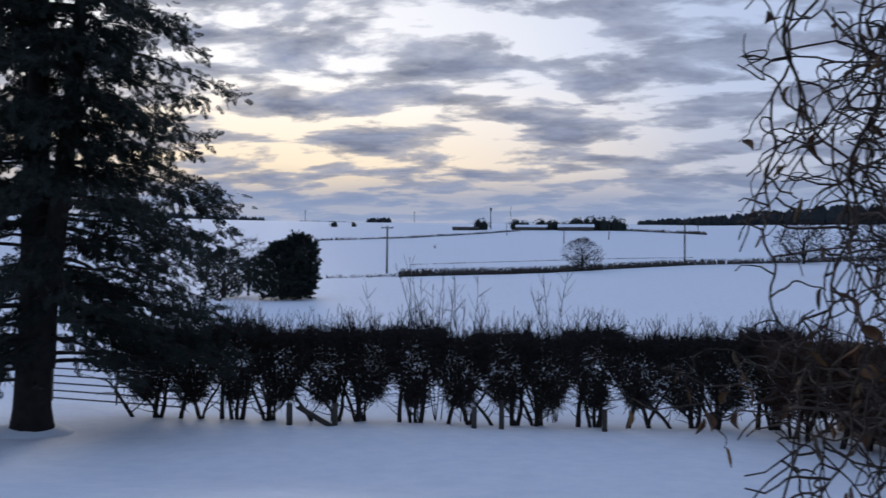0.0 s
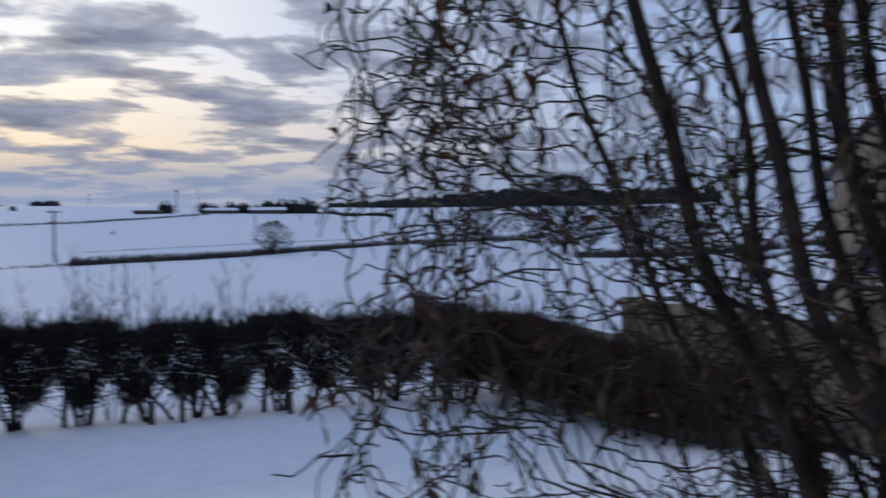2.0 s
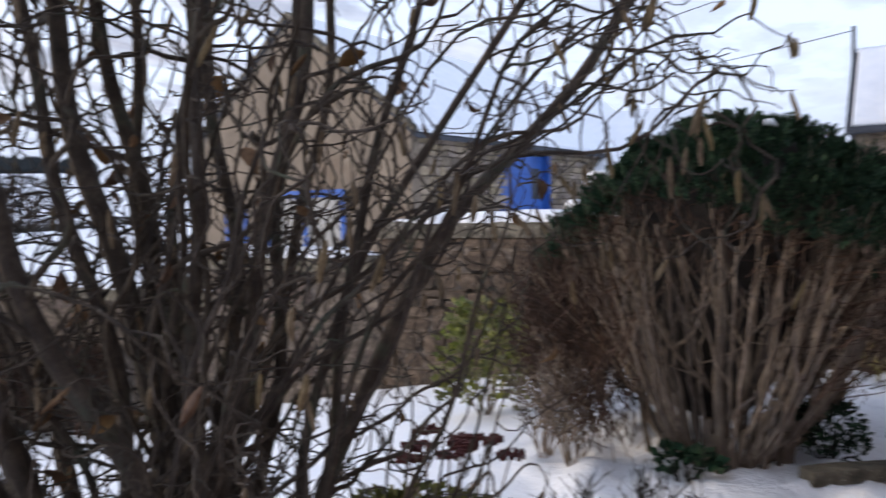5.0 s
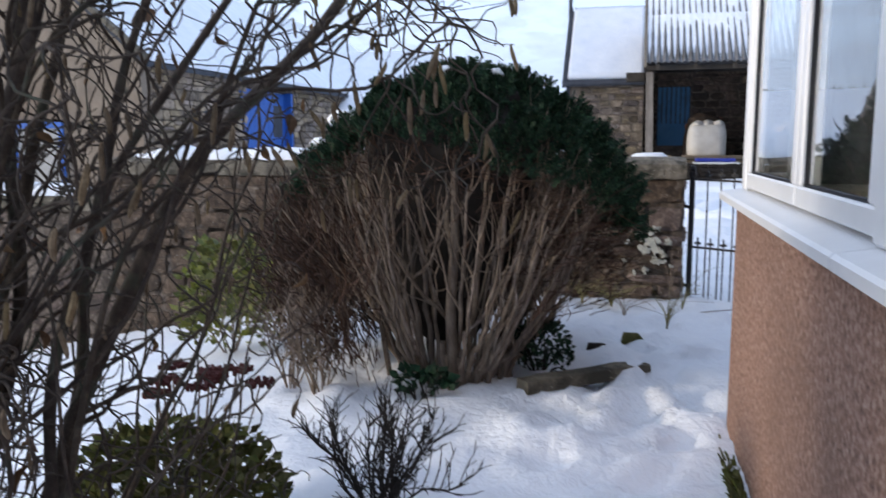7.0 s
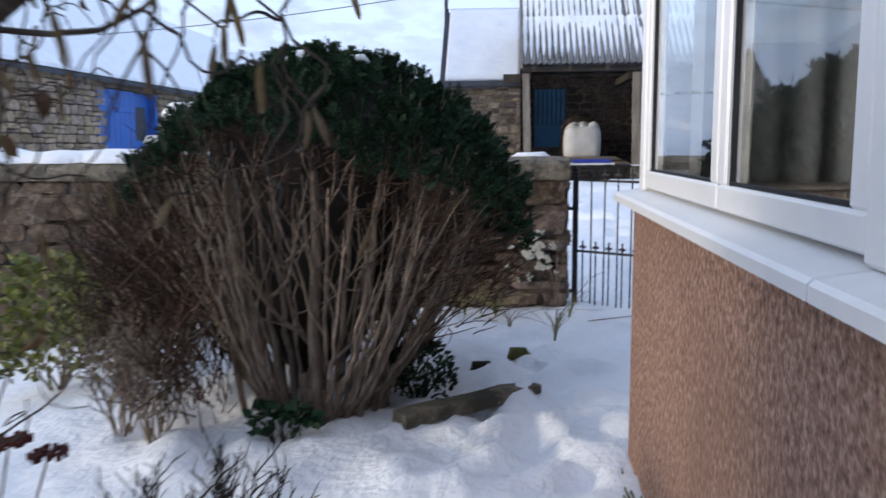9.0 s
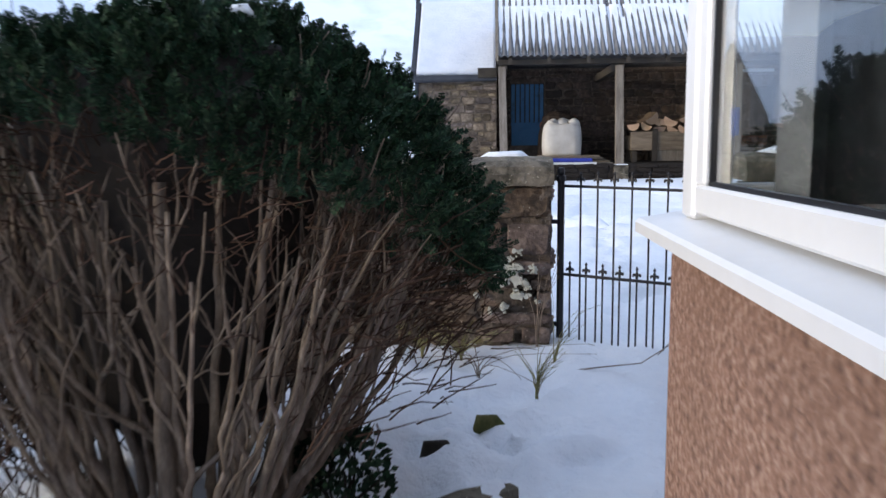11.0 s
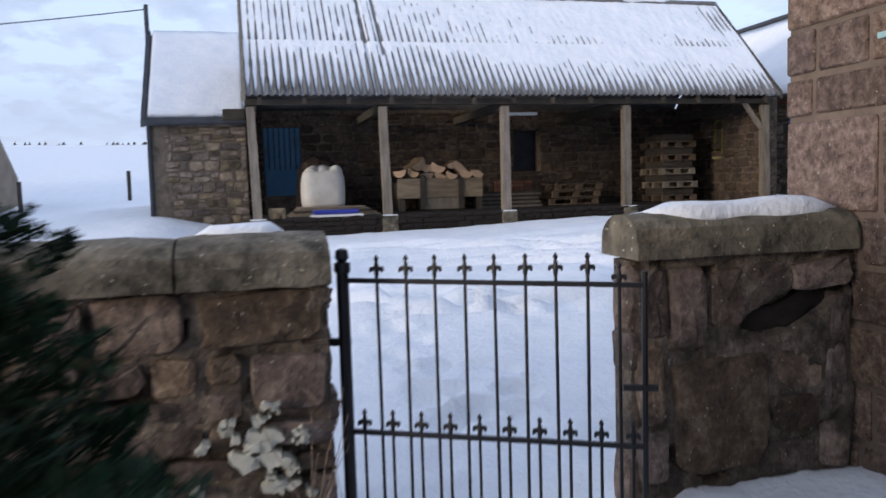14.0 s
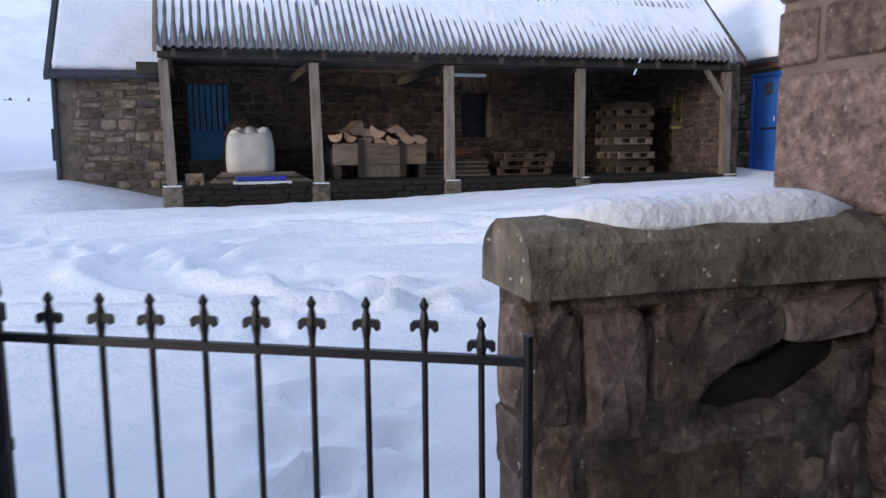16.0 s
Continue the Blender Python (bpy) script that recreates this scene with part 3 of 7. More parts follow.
f = part("window_frame", Geo().box(1.15, 3.0, 3.82, 3.88, 1.02, 1.09, 0.006), PVC, bay)
p = part("pane", Geo().box(1.16, 3.0, 3.845, 3.851, 1.09, 2.2), GLASS, f)
p.visible_shadow = False
# plain box for the room behind the glass, its dimness in the colour
part("bay_room_wall", Geo().box(1.15, 3.0, -2.9, 0.08, 0.94, 2.2), ROOM_DIM, bay)
part("bay_room_back", Geo().box(3.02, 3.06, 0.08, 3.9, 0.94, 2.2), ROOM_DIM, bay)
for y0, y1 in ((3.60, 3.78), (2.12, 2.27), (1.77, 1.95)):
    g = Geo()
    pts = [(1.26 + 0.028 * math.sin(38 * (y0 + (y1 - y0) * i / 30)), y0 + (y1 - y0) * i / 30) for i in range(31)]
    g.quad_strip([[(x, y, zz) for x, y in pts] for zz in (1.05, 2.18)], False, False)
    single("curtain", g, CURTAIN, "grey pleated curtain behind the bay window glass", "curtain", group="bay curtains", smooth=True)
pts = [(1.25 + 1.7 * i / 60, 3.77 + 0.022 * math.sin(i * 1.25)) for i in range(61)]
single("net_curtain", Geo().quad_strip([[(x, y, zz) for x, y in pts] for zz in (1.05, 2.18)], False, False), CURTAIN, "grey net curtain drawn across the bay's end light", "curtain", smooth=True)
g = Geo()
for i in range(420):
    a = r1.uniform(0, 6.28)
    yy = 3.05 + r1.gauss(0, 0.22)
    g.tube([(1.05 + r1.uniform(-0.03, 0.02), yy, -0.02), (1.02 + 0.03 * math.cos(a), yy + 0.04 * math.sin(a), r1.uniform(0.0, 0.06))], [0.010, 0.003], 4)
single("moss", g, LEAF_OLIVE, "dark moss and weeds along the foot of the bay", "moss", kind="stuff")

# ---------------------------------------------------------------- garden wall, pillar and gate
FRONT, BACK, PIER_BACK = 6.73, 7.13, 6.955


def coping(x0, x1, top, parent, over=0.03, seg=0.62, back=BACK):
    """Half-round coping stones laid end to end."""
    x, first = x0, True
    while x < x1 - 0.02:
        w = min(rnd.uniform(seg * 0.8, seg * 1.3), x1 - x)
        if x1 - x - w < 0.25:
            w = x1 - x
        prof = []
        yc, half = (FRONT + back) / 2, (back - FRONT) / 2 + over
        prof.append((yc - half, top - 0.165))
        prof.append((yc - half, top - 0.10))
        for i in range(9):
            a = math.pi - math.pi * i / 8
            prof.append((yc + half * 0.97 * math.cos(a) , top - 0.10 + 0.10 * math.sin(a) ** 0.8))
        prof.append((yc + half, top - 0.10))
        prof.append((yc + half, top - 0.165))
        g = Geo()
        rows = []
        n = 5
        for i in range(n + 1):
            xx = x + 0.004 + (w - 0.008) * i / n
            sink = 0.008 if i in (0, n) else 0.0
            rows.append([(xx, y + (rnd.uniform(-0.004, 0.004)), z - sink * (1 if z > top - 0.1 else 0) + rnd.uniform(-0.004, 0.004)) for y, z in prof])
        g.quad_strip(rows, True, True)
        part("coping_stone", g, COPING, parent)
        x += w


def snow_cap(parent, x0, x1, top, parent_label, thick=0.07, width=0.34, y=None):
    """A soft bolster of snow along a wall's top."""
    g = Geo()
    n = max(6, int((x1 - x0) / 0.06))
    yc = (FRONT + BACK) / 2 if y is None else y
    rows = []
    for i in range(n + 1):
        x = x0 + (x1 - x0) * i / n
        k = min(1.0, 6 * min(i, n - i) / n + 0.02)
        h = thick * k * (0.8 + 0.5 * noise.noise(Vector((x * 3.1, 2.2, top))))
        wd = width / 2 * (0.35 + 0.65 * k) * (0.95 + 0.25 * noise.noise(Vector((x * 4.0, 7.2, top))))
        row = [(x, yc - wd, top - 0.035)]
        for j in range(7):
            a = math.pi * j / 6
            row.append((x, yc - wd * math.cos(a), top - 0.025 + (h + 0.02) * math.sin(a) ** 0.6))
        row.append((x, yc + wd, top - 0.035))
        rows.append(row)
    g.quad_strip(rows, True, True)
    part("snow_cap", g, SNOW, parent, parent_label, smooth=True)


wall_left = thing("wall_garden", (0, 0, 0), "stepped rubble garden wall with rounded coping", "wall", kind="structure")
STEPS = [(-4.0, 1.05, 1.10, -0.75), (-6.4, -4.0, 0.76, -1.2), (-11.8, -6.4, 0.32, -2.3), (-18.6, -11.8, -0.42, -2.9)]
for i, (x0, x1, top, foot) in enumerate(STEPS):
    part("wall_core", Geo().box(x0, x1 - 0.01, FRONT + (0.085 if i == 0 else 0.012), BACK - 0.03, foot, top - 0.16), MORTAR, wall_left)
    coping(x0, x1, top, wall_left)
right = thing("wall_gate_pier", (0, 0, 0), "short rubble wall with rounded coping beside the gate", "wall", kind="structure")
part("wall_core", Geo().box(2.142, 3.05, FRONT + 0.075, PIER_BACK - 0.02, -0.4, 0.945), MORTAR, right)
coping(2.115, 3.05, 1.12, right, 0.035, 1.2, PIER_BACK)


def mortar_bed(parent, x0, x1, z0, z1, deep, hollows=()):
    """Old pointing smeared unevenly over the stones of a wall's face."""
    nu, nw = int((x1 - x0) / 0.028), int((z1 - z0) / 0.028)
    rows = []
    for j in range(nw + 1):
        z = z0 + (z1 - z0) * j / nw
        row = []
        for i in range(nu + 1):
            x = x0 + (x1 - x0) * i / nu
            h = 0.024 * noise.noise(Vector((x * 4.0, 1.3, z * 5.0))) + 0.012 * noise.noise(Vector((x * 15.0, 4.3, z * 15.0))) + 0.005 * noise.noise(Vector((x * 37.0, 8.3, z * 37.0)))
            h -= 0.050 * smooth(0.22, 0.42, noise.noise(Vector((x * 5.5, 2.3, z * 8.5))))
            for hx, hz, hw, hh in hollows:
                h -= 0.055 * (1 - smooth(0.7, 1.05, math.hypot((x - hx) / hw, (z - hz - 0.30 * (x - hx)) / hh)))
            row.append((x, FRONT + min(deep - h, 0.082), z))
        rows.append(row)
    part("mortar_bed", Geo().quad_strip(rows, False, False), MORTAR, parent)


mortar_bed(right, 2.15, 3.05, -0.3, 0.95, 0.008, ((2.76, 0.72, 0.22, 0.085), (2.40, 0.885, 0.05, 0.02), (2.95, 0.83, 0.06, 0.025)))
mortar_bed(wall_left, -1.25, 1.03, -0.3, 0.935, 0.014, ((0.55, 0.80, 0.06, 0.03), (0.36, 0.60, 0.05, 0.02)))
mortar_bed(wall_left, -4.0, -1.25, -0.75, 0.935, 0.022)
snow_cap(right, 2.21, 3.04, 1.12, "soft snow lying on the gate pier's coping", 0.055, 0.235, 6.85)
snow_cap(wall_left, -3.98, -0.1, 1.10, "thick snow along the garden wall's coping", 0.10, 0.40)
snow_cap(wall_left, -6.35, -4.1, 0.76, "thick snow along the garden wall's coping", 0.10, 0.40)
snow_cap(wall_left, 0.62, 0.92, 1.10, "small patch of snow", 0.05, 0.22, 7.0)
snow_cap(wall_left, -11.7, -6.5, 0.32, "thin snow along the garden wall's lower coping", 0.05, 0.34)

# wrought gate, standing ajar
gate = thing("garden_gate", (1.10, 6.87, 0.0), "black wrought iron garden gate with spear heads, ajar", "gate", rz=-25.2)
part("hinge_post", Geo().tube([(0, 0, -0.08), (0, 0, 0.95), (0, 0, 0.955), (0, 0, 0.985), (0, 0, 0.99), (0, 0, 1.005), (0, 0, 1.03), (0, 0, 1.035)], [0.021, 0.021, 0.028, 0.028, 0.015, 0.024, 0.02, 0.006], 10), IRON, gate)
part("rail", Geo().quad_strip([[(x, -0.008, z), (x, 0.008, z), (x, 0.008, z + 0.016), (x, -0.008, z + 0.016)] for x, z in ((0, 0.918), (1.0, 0.897))], True, True), IRON, gate)
part("rail", Geo().quad_strip([[(x, -0.008, z), (x, 0.008, z), (x, 0.008, z + 0.016), (x, -0.008, z + 0.016)] for x, z in ((0, 0.392), (1.0, 0.372))], True, True), IRON, gate)
part("end_bar", Geo().tube([(0.997, 0, -0.02), (1.0, 0, 0.95)], 0.010, 6), IRON, gate)


def spear(h):
    """A spear head: a pair of drooping lugs, a neck and a small knob."""
    g = Geo()
    g.tube([(0, 0, h - 0.075), (0, 0, h - 0.052), (0, 0, h - 0.036), (0, 0, h - 0.022), (0, 0, h - 0.013), (0, 0, h)], [0.0065, 0.010, 0.0085, 0.0052, 0.0095, 0.002], 6)
    for s in (-1, 1):
        g.quad_strip([[(s * a, y, h + z) for y, z in ((-0.006, zz), (0.006, zz), (0.006, zz + t), (-0.006, zz + t))] for a, zz, t in ((0.0, -0.056, 0.018), (0.012, -0.052, 0.012), (0.019, -0.060, 0.020), (0.024, -0.057, 0.012))], True, True)
    return g


SPEAR = spear(0.0).mesh("spear_head", IRON)
for i in range(9):
    x = 0.122 + 0.1 * i
    top = 1.012 if i < 8 else 0.98
    wob = 0.0010 * (-1) ** i
    bar = part("bar", Geo().tube([(x + wob, 0, 0.0), (x, 0.001, 0.4), (x - wob, 0, top - 0.07)], 0.0062, 6), IRON, gate)
    part("spear_head", SPEAR, IRON, bar, "", pose(x - wob, 0, top))
for i in range(10):
    x = 0.060 + 0.1 * i
    bar = part("bar", Geo().tube([(x, 0, 0.0), (x, 0, 0.42)], 0.0058, 6), IRON, gate)
    part("spear_head", SPEAR, IRON, bar, "", pose(x, 0, 0.482 - 0.02 * x))
part("hinge", Geo().box(-0.06, 0.02, -0.012, 0.012, 0.70, 0.725), IRON, gate)
part("hinge", Geo().box(-0.06, 0.02, -0.012, 0.012, 0.08, 0.105), IRON, gate)
part("latch", Geo().box(0.93, 1.04, -0.012, 0.006, 0.565, 0.583), IRON, gate)

# ---------------------------------------------------------------- cart shed
shed = thing("cart_shed", (0, 0, 0.70), "open-fronted stone cart shed with a snowy corrugated roof", "shed")
EAVE_Y, EAVE_Z, RIDGE_Y, RIDGE_Z = 18.63, 2.26, 21.0, 4.62
X0, X1 = 0.86, 11.78
L = math.hypot(RIDGE_Y - EAVE_Y, RIDGE_Z - EAVE_Z)
UP = Vector((0, (RIDGE_Y - EAVE_Y) / L, (RIDGE_Z - EAVE_Z) / L))
OUT = Vector((0, -UP.z, UP.y))
PITCH = 0.135


def wave(x, amp=0.030):
    return amp * math.cos(2 * math.pi * (x - X0) / PITCH)


def sheet_row(x0, x1, v0, v1, lift):
    """One lapped sheet of real corrugation, from v0 to v1 up the slope."""
    n = max(2, int(round((x1 - x0) / PITCH * 8)))
    rows = []
    for v, o in ((v0, 0.012), (v1, 0.0)):
        row = []
        for i in range(n + 1):
            x = x0 + (x1 - x0) * i / n
            p = Vector((x, EAVE_Y, EAVE_Z)) + UP * v + OUT * (wave(x) + lift + o)
            row.append(tuple(p))
        rows.append(row)
    g = Geo()
    g.quad_strip(rows, False, False)
    m = len(g.v)
    g.v += [(x, y + 0.004, z - 0.010) for x, y, z in g.v]
    k = n + 1
    g.f += [(b[0] + m, b[3] + m, b[2] + m, b[1] + m) for b in g.f[:]]
    g.f += [(i, m + i, m + i + 1, i + 1) for i in range(n)]
    return g


roof = part("roof", Geo().box(X0, X1, RIDGE_Y - 0.12, RIDGE_Y + 0.12, RIDGE_Z - 0.03, RIDGE_Z + 0.07, 0.03), SHEET, shed, "grey corrugated sheet roof")
BREAKS = [X0, 3.22, 5.38, 7.54, 9.66, X1]
for i in range(5):
    for j, (v0, v1) in enumerate(((-0.02, 1.72), (1.62, L))):
        part("roof_sheet", sheet_row(BREAKS[i], BREAKS[i + 1] - 0.006, v0, v1, 0.014 * j), SHEET, roof)
g = Geo()
g.quad_strip([[(x, RIDGE_Y, RIDGE_Z), (x, 23.0, 2.3), (x, 22.95, 2.2), (x, RIDGE_Y, RIDGE_Z - 0.08)] for x in (X0, X1)], True, True)
part("roof_back", g, SHEET, roof)
# snow that fills the furrows and thins towards the eaves
nx_, nv = int((X1 - X0) / 0.0225), 46
rows = []
for j in range(nv + 1):
    v = L * j / nv
    row = []
    for i in range(nx_ + 1):
        x = X0 + 0.02 + (X1 - X0 - 0.04) * i / nx_
        east = (x - X0) / (X1 - X0)
        n1 = noise.noise(Vector((x * 0.55, v * 0.8, 1.1)))
        n2 = noise.noise(Vector((x * 3.2, v * 2.2, 4.1)))
        n3 = noise.noise(Vector((x * 9.0, v * 4.5, 7.3)))
        depth = -0.046 + 0.034 * smooth(0.05, 0.62, v + 0.16 * n1 + 0.10 * n3) + 0.033 * smooth(0.4, 2.2, v + 0.6 * n1) + 0.017 * smooth(0.15, 0.75, east) + 0.010 * n2 + 0.012 * n3
        depth -= 0.03 * smooth(0.3, 0.0, v)
        bare = smooth(0.86, 1.0, east) * smooth(1.5, 3.0, v)
        depth -= 0.05 * bare * (0.6 + n1)
        if abs(x - 3.22) < 0.03 or abs(x - 3.52) < 0.02 and v > 1.2:
            depth -= 0.06
        p = Vector((x, EAVE_Y, EAVE_Z)) + UP * v + OUT * (0.022 + max(depth, wave(x) * 0.35 - 0.030))
        row.append(tuple(p))
    rows.append(row)
g = Geo()
g.quad_strip(rows, False, False)
tagged(part("roof_snow", g, SNOW, shed, "snow lying in the furrows of the roof", smooth=True))
part("ridge_snow", Geo().tube([(x, RIDGE_Y - 0.07 + 0.02 * math.sin(x * 3), RIDGE_Z + 0.04 + 0.015 * math.sin(x * 5.1)) for x in np.linspace(X0 + 0.3, X1 - 1.2, 40)], [0.05 + 0.012 * math.sin(i * 1.7) for i in range(40)], 7), SNOW, shed, smooth=True)
part("barge_board", Geo().quad_strip([[(x, y, z + d) for x in (X0 - 0.05, X0 + 0.01) for d in (0,)] + [(x, y, z - 0.16) for x in (X0 + 0.01, X0 - 0.05)] for y, z in ((EAVE_Y - 0.03, EAVE_Z + 0.05), (RIDGE_Y, RIDGE_Z + 0.06))], True, True), TIMBER, shed)
part("barge_board", Geo().quad_strip([[(x, y, z + d) for x in (X1 - 0.01, X1 + 0.05) for d in (0,)] + [(x, y, z - 0.14) for x in (X1 + 0.05, X1 - 0.01)] for y, z in ((EAVE_Y - 0.03, EAVE_Z + 0.05), (RIDGE_Y, RIDGE_Z + 0.06))], True, True), TIMBER_DARK, shed)
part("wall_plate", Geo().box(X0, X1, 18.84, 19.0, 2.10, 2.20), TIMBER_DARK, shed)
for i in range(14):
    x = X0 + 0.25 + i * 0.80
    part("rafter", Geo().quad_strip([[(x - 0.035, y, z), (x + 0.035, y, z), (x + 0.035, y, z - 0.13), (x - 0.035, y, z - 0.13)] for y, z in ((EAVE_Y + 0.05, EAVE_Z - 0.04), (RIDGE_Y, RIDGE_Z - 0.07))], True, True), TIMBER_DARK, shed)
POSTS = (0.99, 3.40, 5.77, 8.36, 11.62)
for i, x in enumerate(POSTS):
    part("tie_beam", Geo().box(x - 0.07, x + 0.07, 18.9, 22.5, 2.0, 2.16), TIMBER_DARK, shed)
    lean = (-0.045, -0.04, 0.0, 0.01, -0.02)[i]
    post = part("post", Geo().quad_strip([[(x + lean * t - w, 18.9 - w, z), (x + lean * t + w, 18.9 - w, z), (x + lean * t + w, 18.9 + w, z), (x + lean * t - w, 18.9 + w, z)] for t, z, w in ((0, 0.02, 0.082), (0.5, 1.05, 0.078), (1.0, 2.06, 0.074))], True, True), TIMBER, shed, "grey weathered timber post")
    foot = part("post_base", Geo().box(x - 0.15, x + 0.17, 18.70, 19.06, -0.36, 0.02, 0.02), COPING, post)
    part("base_snow", Geo().box(x - 0.14, x + 0.15, 18.71, 18.80, 0.018, 0.04, 0.008), SNOW, foot)
part("brace", Geo().quad_strip([[(11.0 + a, 18.86, z), (11.1 + a, 18.86, z), (11.1 + a, 18.94, z), (11.0 + a, 18.94, z)] for a, z in ((0.08, 2.1), (0.5, 1.55))], True, True), TIMBER, shed)
part("strip_light", Geo().box(6.1, 6.85, 19.9, 20.0, 1.98, 2.04, 0.01), PVC, shed, "white strip light, switched off")
# floor painted near black for the shade under the roof
part("floor", Geo().box(X0, X1, 18.74, 22.6, -0.4, 0.03), BARK_AND_SHADE, shed, "bare earth floor, near black for the shade under the roof")
r3 = random.Random(77)
back = part("wall", Geo().box(1.35 - 0.6, 1.22, 22.5, 22.95, -0.3, 2.35), MORTAR, shed, "dark rubble back wall")
part("wall", Geo().box(2.08, 7.2, 22.5, 22.95, -0.3, 2.35), MORTAR, shed)
part("wall", Geo().box(7.9, X1, 22.5, 22.95, -0.3, 2.35), MORTAR, shed)
part("wall", Geo().box(1.22, 2.08, 22.5, 22.95, 1.98, 2.35), MORTAR, shed)
part("wall", Geo().box(7.2, 7.9, 22.5, 22.95, 1.85, 2.35), MORTAR, shed)
part("wall", Geo().box(7.2, 7.9, 22.5, 22.95, -0.3, 0.85), MORTAR, shed)
part("wall", Geo().box(1.22, 2.08, 22.5, 22.95, -0.3, 0.43), RUBBLE_TAN, shed)
part("recess", Geo().box(7.15, 7.95, 22.9, 23.0, 0.8, 1.9), SLATE, shed, "dark unglazed window")
part("end_wall", Geo().box(X1 - 0.12, X1 + 0.25, 19.05, 22.95, -0.4, 2.25), MORTAR, shed)
part("gable", Geo().poly([(X1 + 0.02, 19.05, 2.2), (X1 + 0.02, 22.9, 2.2), (X1 + 0.02, RIDGE_Y, RIDGE_Z - 0.1)]), MORTAR, shed)
part("gable", Geo().poly([(X0 + 0.02, 21.0, 2.2), (X0 + 0.02, 22.9, 2.2), (X0 + 0.02, RIDGE_Y, RIDGE_Z - 0.1)]), MORTAR, shed)
door = thing("shed_door", (1.65, 22.58, 1.13), "faded blue plank door with a barred upper half", "door")
part("panel", Geo().box(-0.40, 0.40, -0.03, 0.02, 0.0, 0.52, 0.006), BLUE_OLD, door, "paler lower panel")
for i in range(7):
    x = -0.36 + i * 0.12
    part("slat", Geo().box(x - 0.045, x + 0.045, -0.025, 0.01, 0.53, 1.54, 0.006), BLUE_OLD, door)
part("back_board", Geo().box(-0.46, 0.46, 0.02, 0.05, -0.03, 1.62), TIMBER_DARK, door)
part("rail", Geo().box(-0.41, 0.41, -0.045, -0.025, 0.50, 0.58, 0.004), BLUE_OLD, door)

# what stands in the shed
bagthing = thing("bulk_bag", (2.35, 20.6, 0.90), "white woven bulk bag filled to the brim", "bag")
g = Geo()
rows = []
for z, k in ((0, 0.97), (0.06, 1.0), (0.25, 1.01), (0.45, 0.98), (0.60, 0.95), (0.68, 0.90), (0.71, 0.76)):
    row = []
    for i in range(28):
        a = 2 * math.pi * i / 28
        q = 0.435 / max(abs(math.cos(a)), abs(math.sin(a))) ** 0.9
        q *= k * (1 + 0.07 * noise.noise(Vector((math.cos(a) * 2.3, math.sin(a) * 2.3, z * 3))))
        row.append((q * math.cos(a), q * math.sin(a), z + (0.05 * noise.noise(Vector((math.cos(a) * 3, math.sin(a) * 3, 1))) if z > 0.5 else 0)))
    rows.append(row)
g.quad_strip(rows, True, True)
part("body", g, BAG, bagthing, smooth=True)
for x, y in ((-0.24, -0.2), (0.22, -0.22), (-0.02, -0.15), (0.1, 0.1)):
    part("bunched_top", Geo().tube(wander((x, y, 0.66), (0.6, 0, 0.8), 0.20, 5, 0.5, r3), [0.16, 0.15, 0.14, 0.12, 0.09, 0.04], 9), BAG, bagthing, smooth=True)
heap = thing("timber_pile", (2.4, 20.2, 0.70), "low pile of boards and sheets under the bag", "timber")
for i in range(5):
    part("board", Geo().box(-0.8 + 0.05 * i, 1.0 - 0.07 * i, -0.5 + 0.03 * i, 0.5, 0.02 + 0.038 * i, 0.05 + 0.038 * i, 0.004), (TIMBER, PALE_WOOD, TIMBER_DARK)[i % 3], heap)
blue = thing("folded_tarpaulin", (2.45, 19.1, 0.73), "folded blue tarpaulin on a white board", "tarpaulin")
part("sheet", Geo().box(-0.45, 0.40, -0.2, 0.2, 0.05, 0.13, 0.02), TARP, blue)
part("board", Geo().box(-0.48, 0.48, -0.24, 0.24, 0.0, 0.045, 0.004), PVC, blue, "white painted board")
crate = thing("log_crate", (4.85, 20.9, 0.70), "heavy wooden crate heaped with split logs", "crate")
for j, (x0, x1) in enumerate(((-0.95, -0.42), (-0.40, 0.42), (0.44, 0.92))):
    part("board", Geo().box(x0, x1, -0.45, -0.41, 0.30, 0.72, 0.008), PALE_WOOD, crate)
for x in (-0.41, 0.43):
    part("stave", Geo().box(x - 0.06, x + 0.06, -0.48, -0.45, 0.05, 0.78, 0.006), TIMBER_DARK, crate)
part("body", Geo().box(-0.96, 0.93, -0.41, 0.45, 0.30, 0.62), TIMBER_DARK, crate)
part("under_box", Geo().box(-0.42, 0.42, -0.43, 0.3, 0.05, 0.30, 0.01), TIMBER, crate)
for x in (-0.85, 0.85):
    part("leg", Geo().box(x - 0.06, x + 0.06, -0.40, 0.4, 0.03, 0.30), TIMBER_DARK, crate)
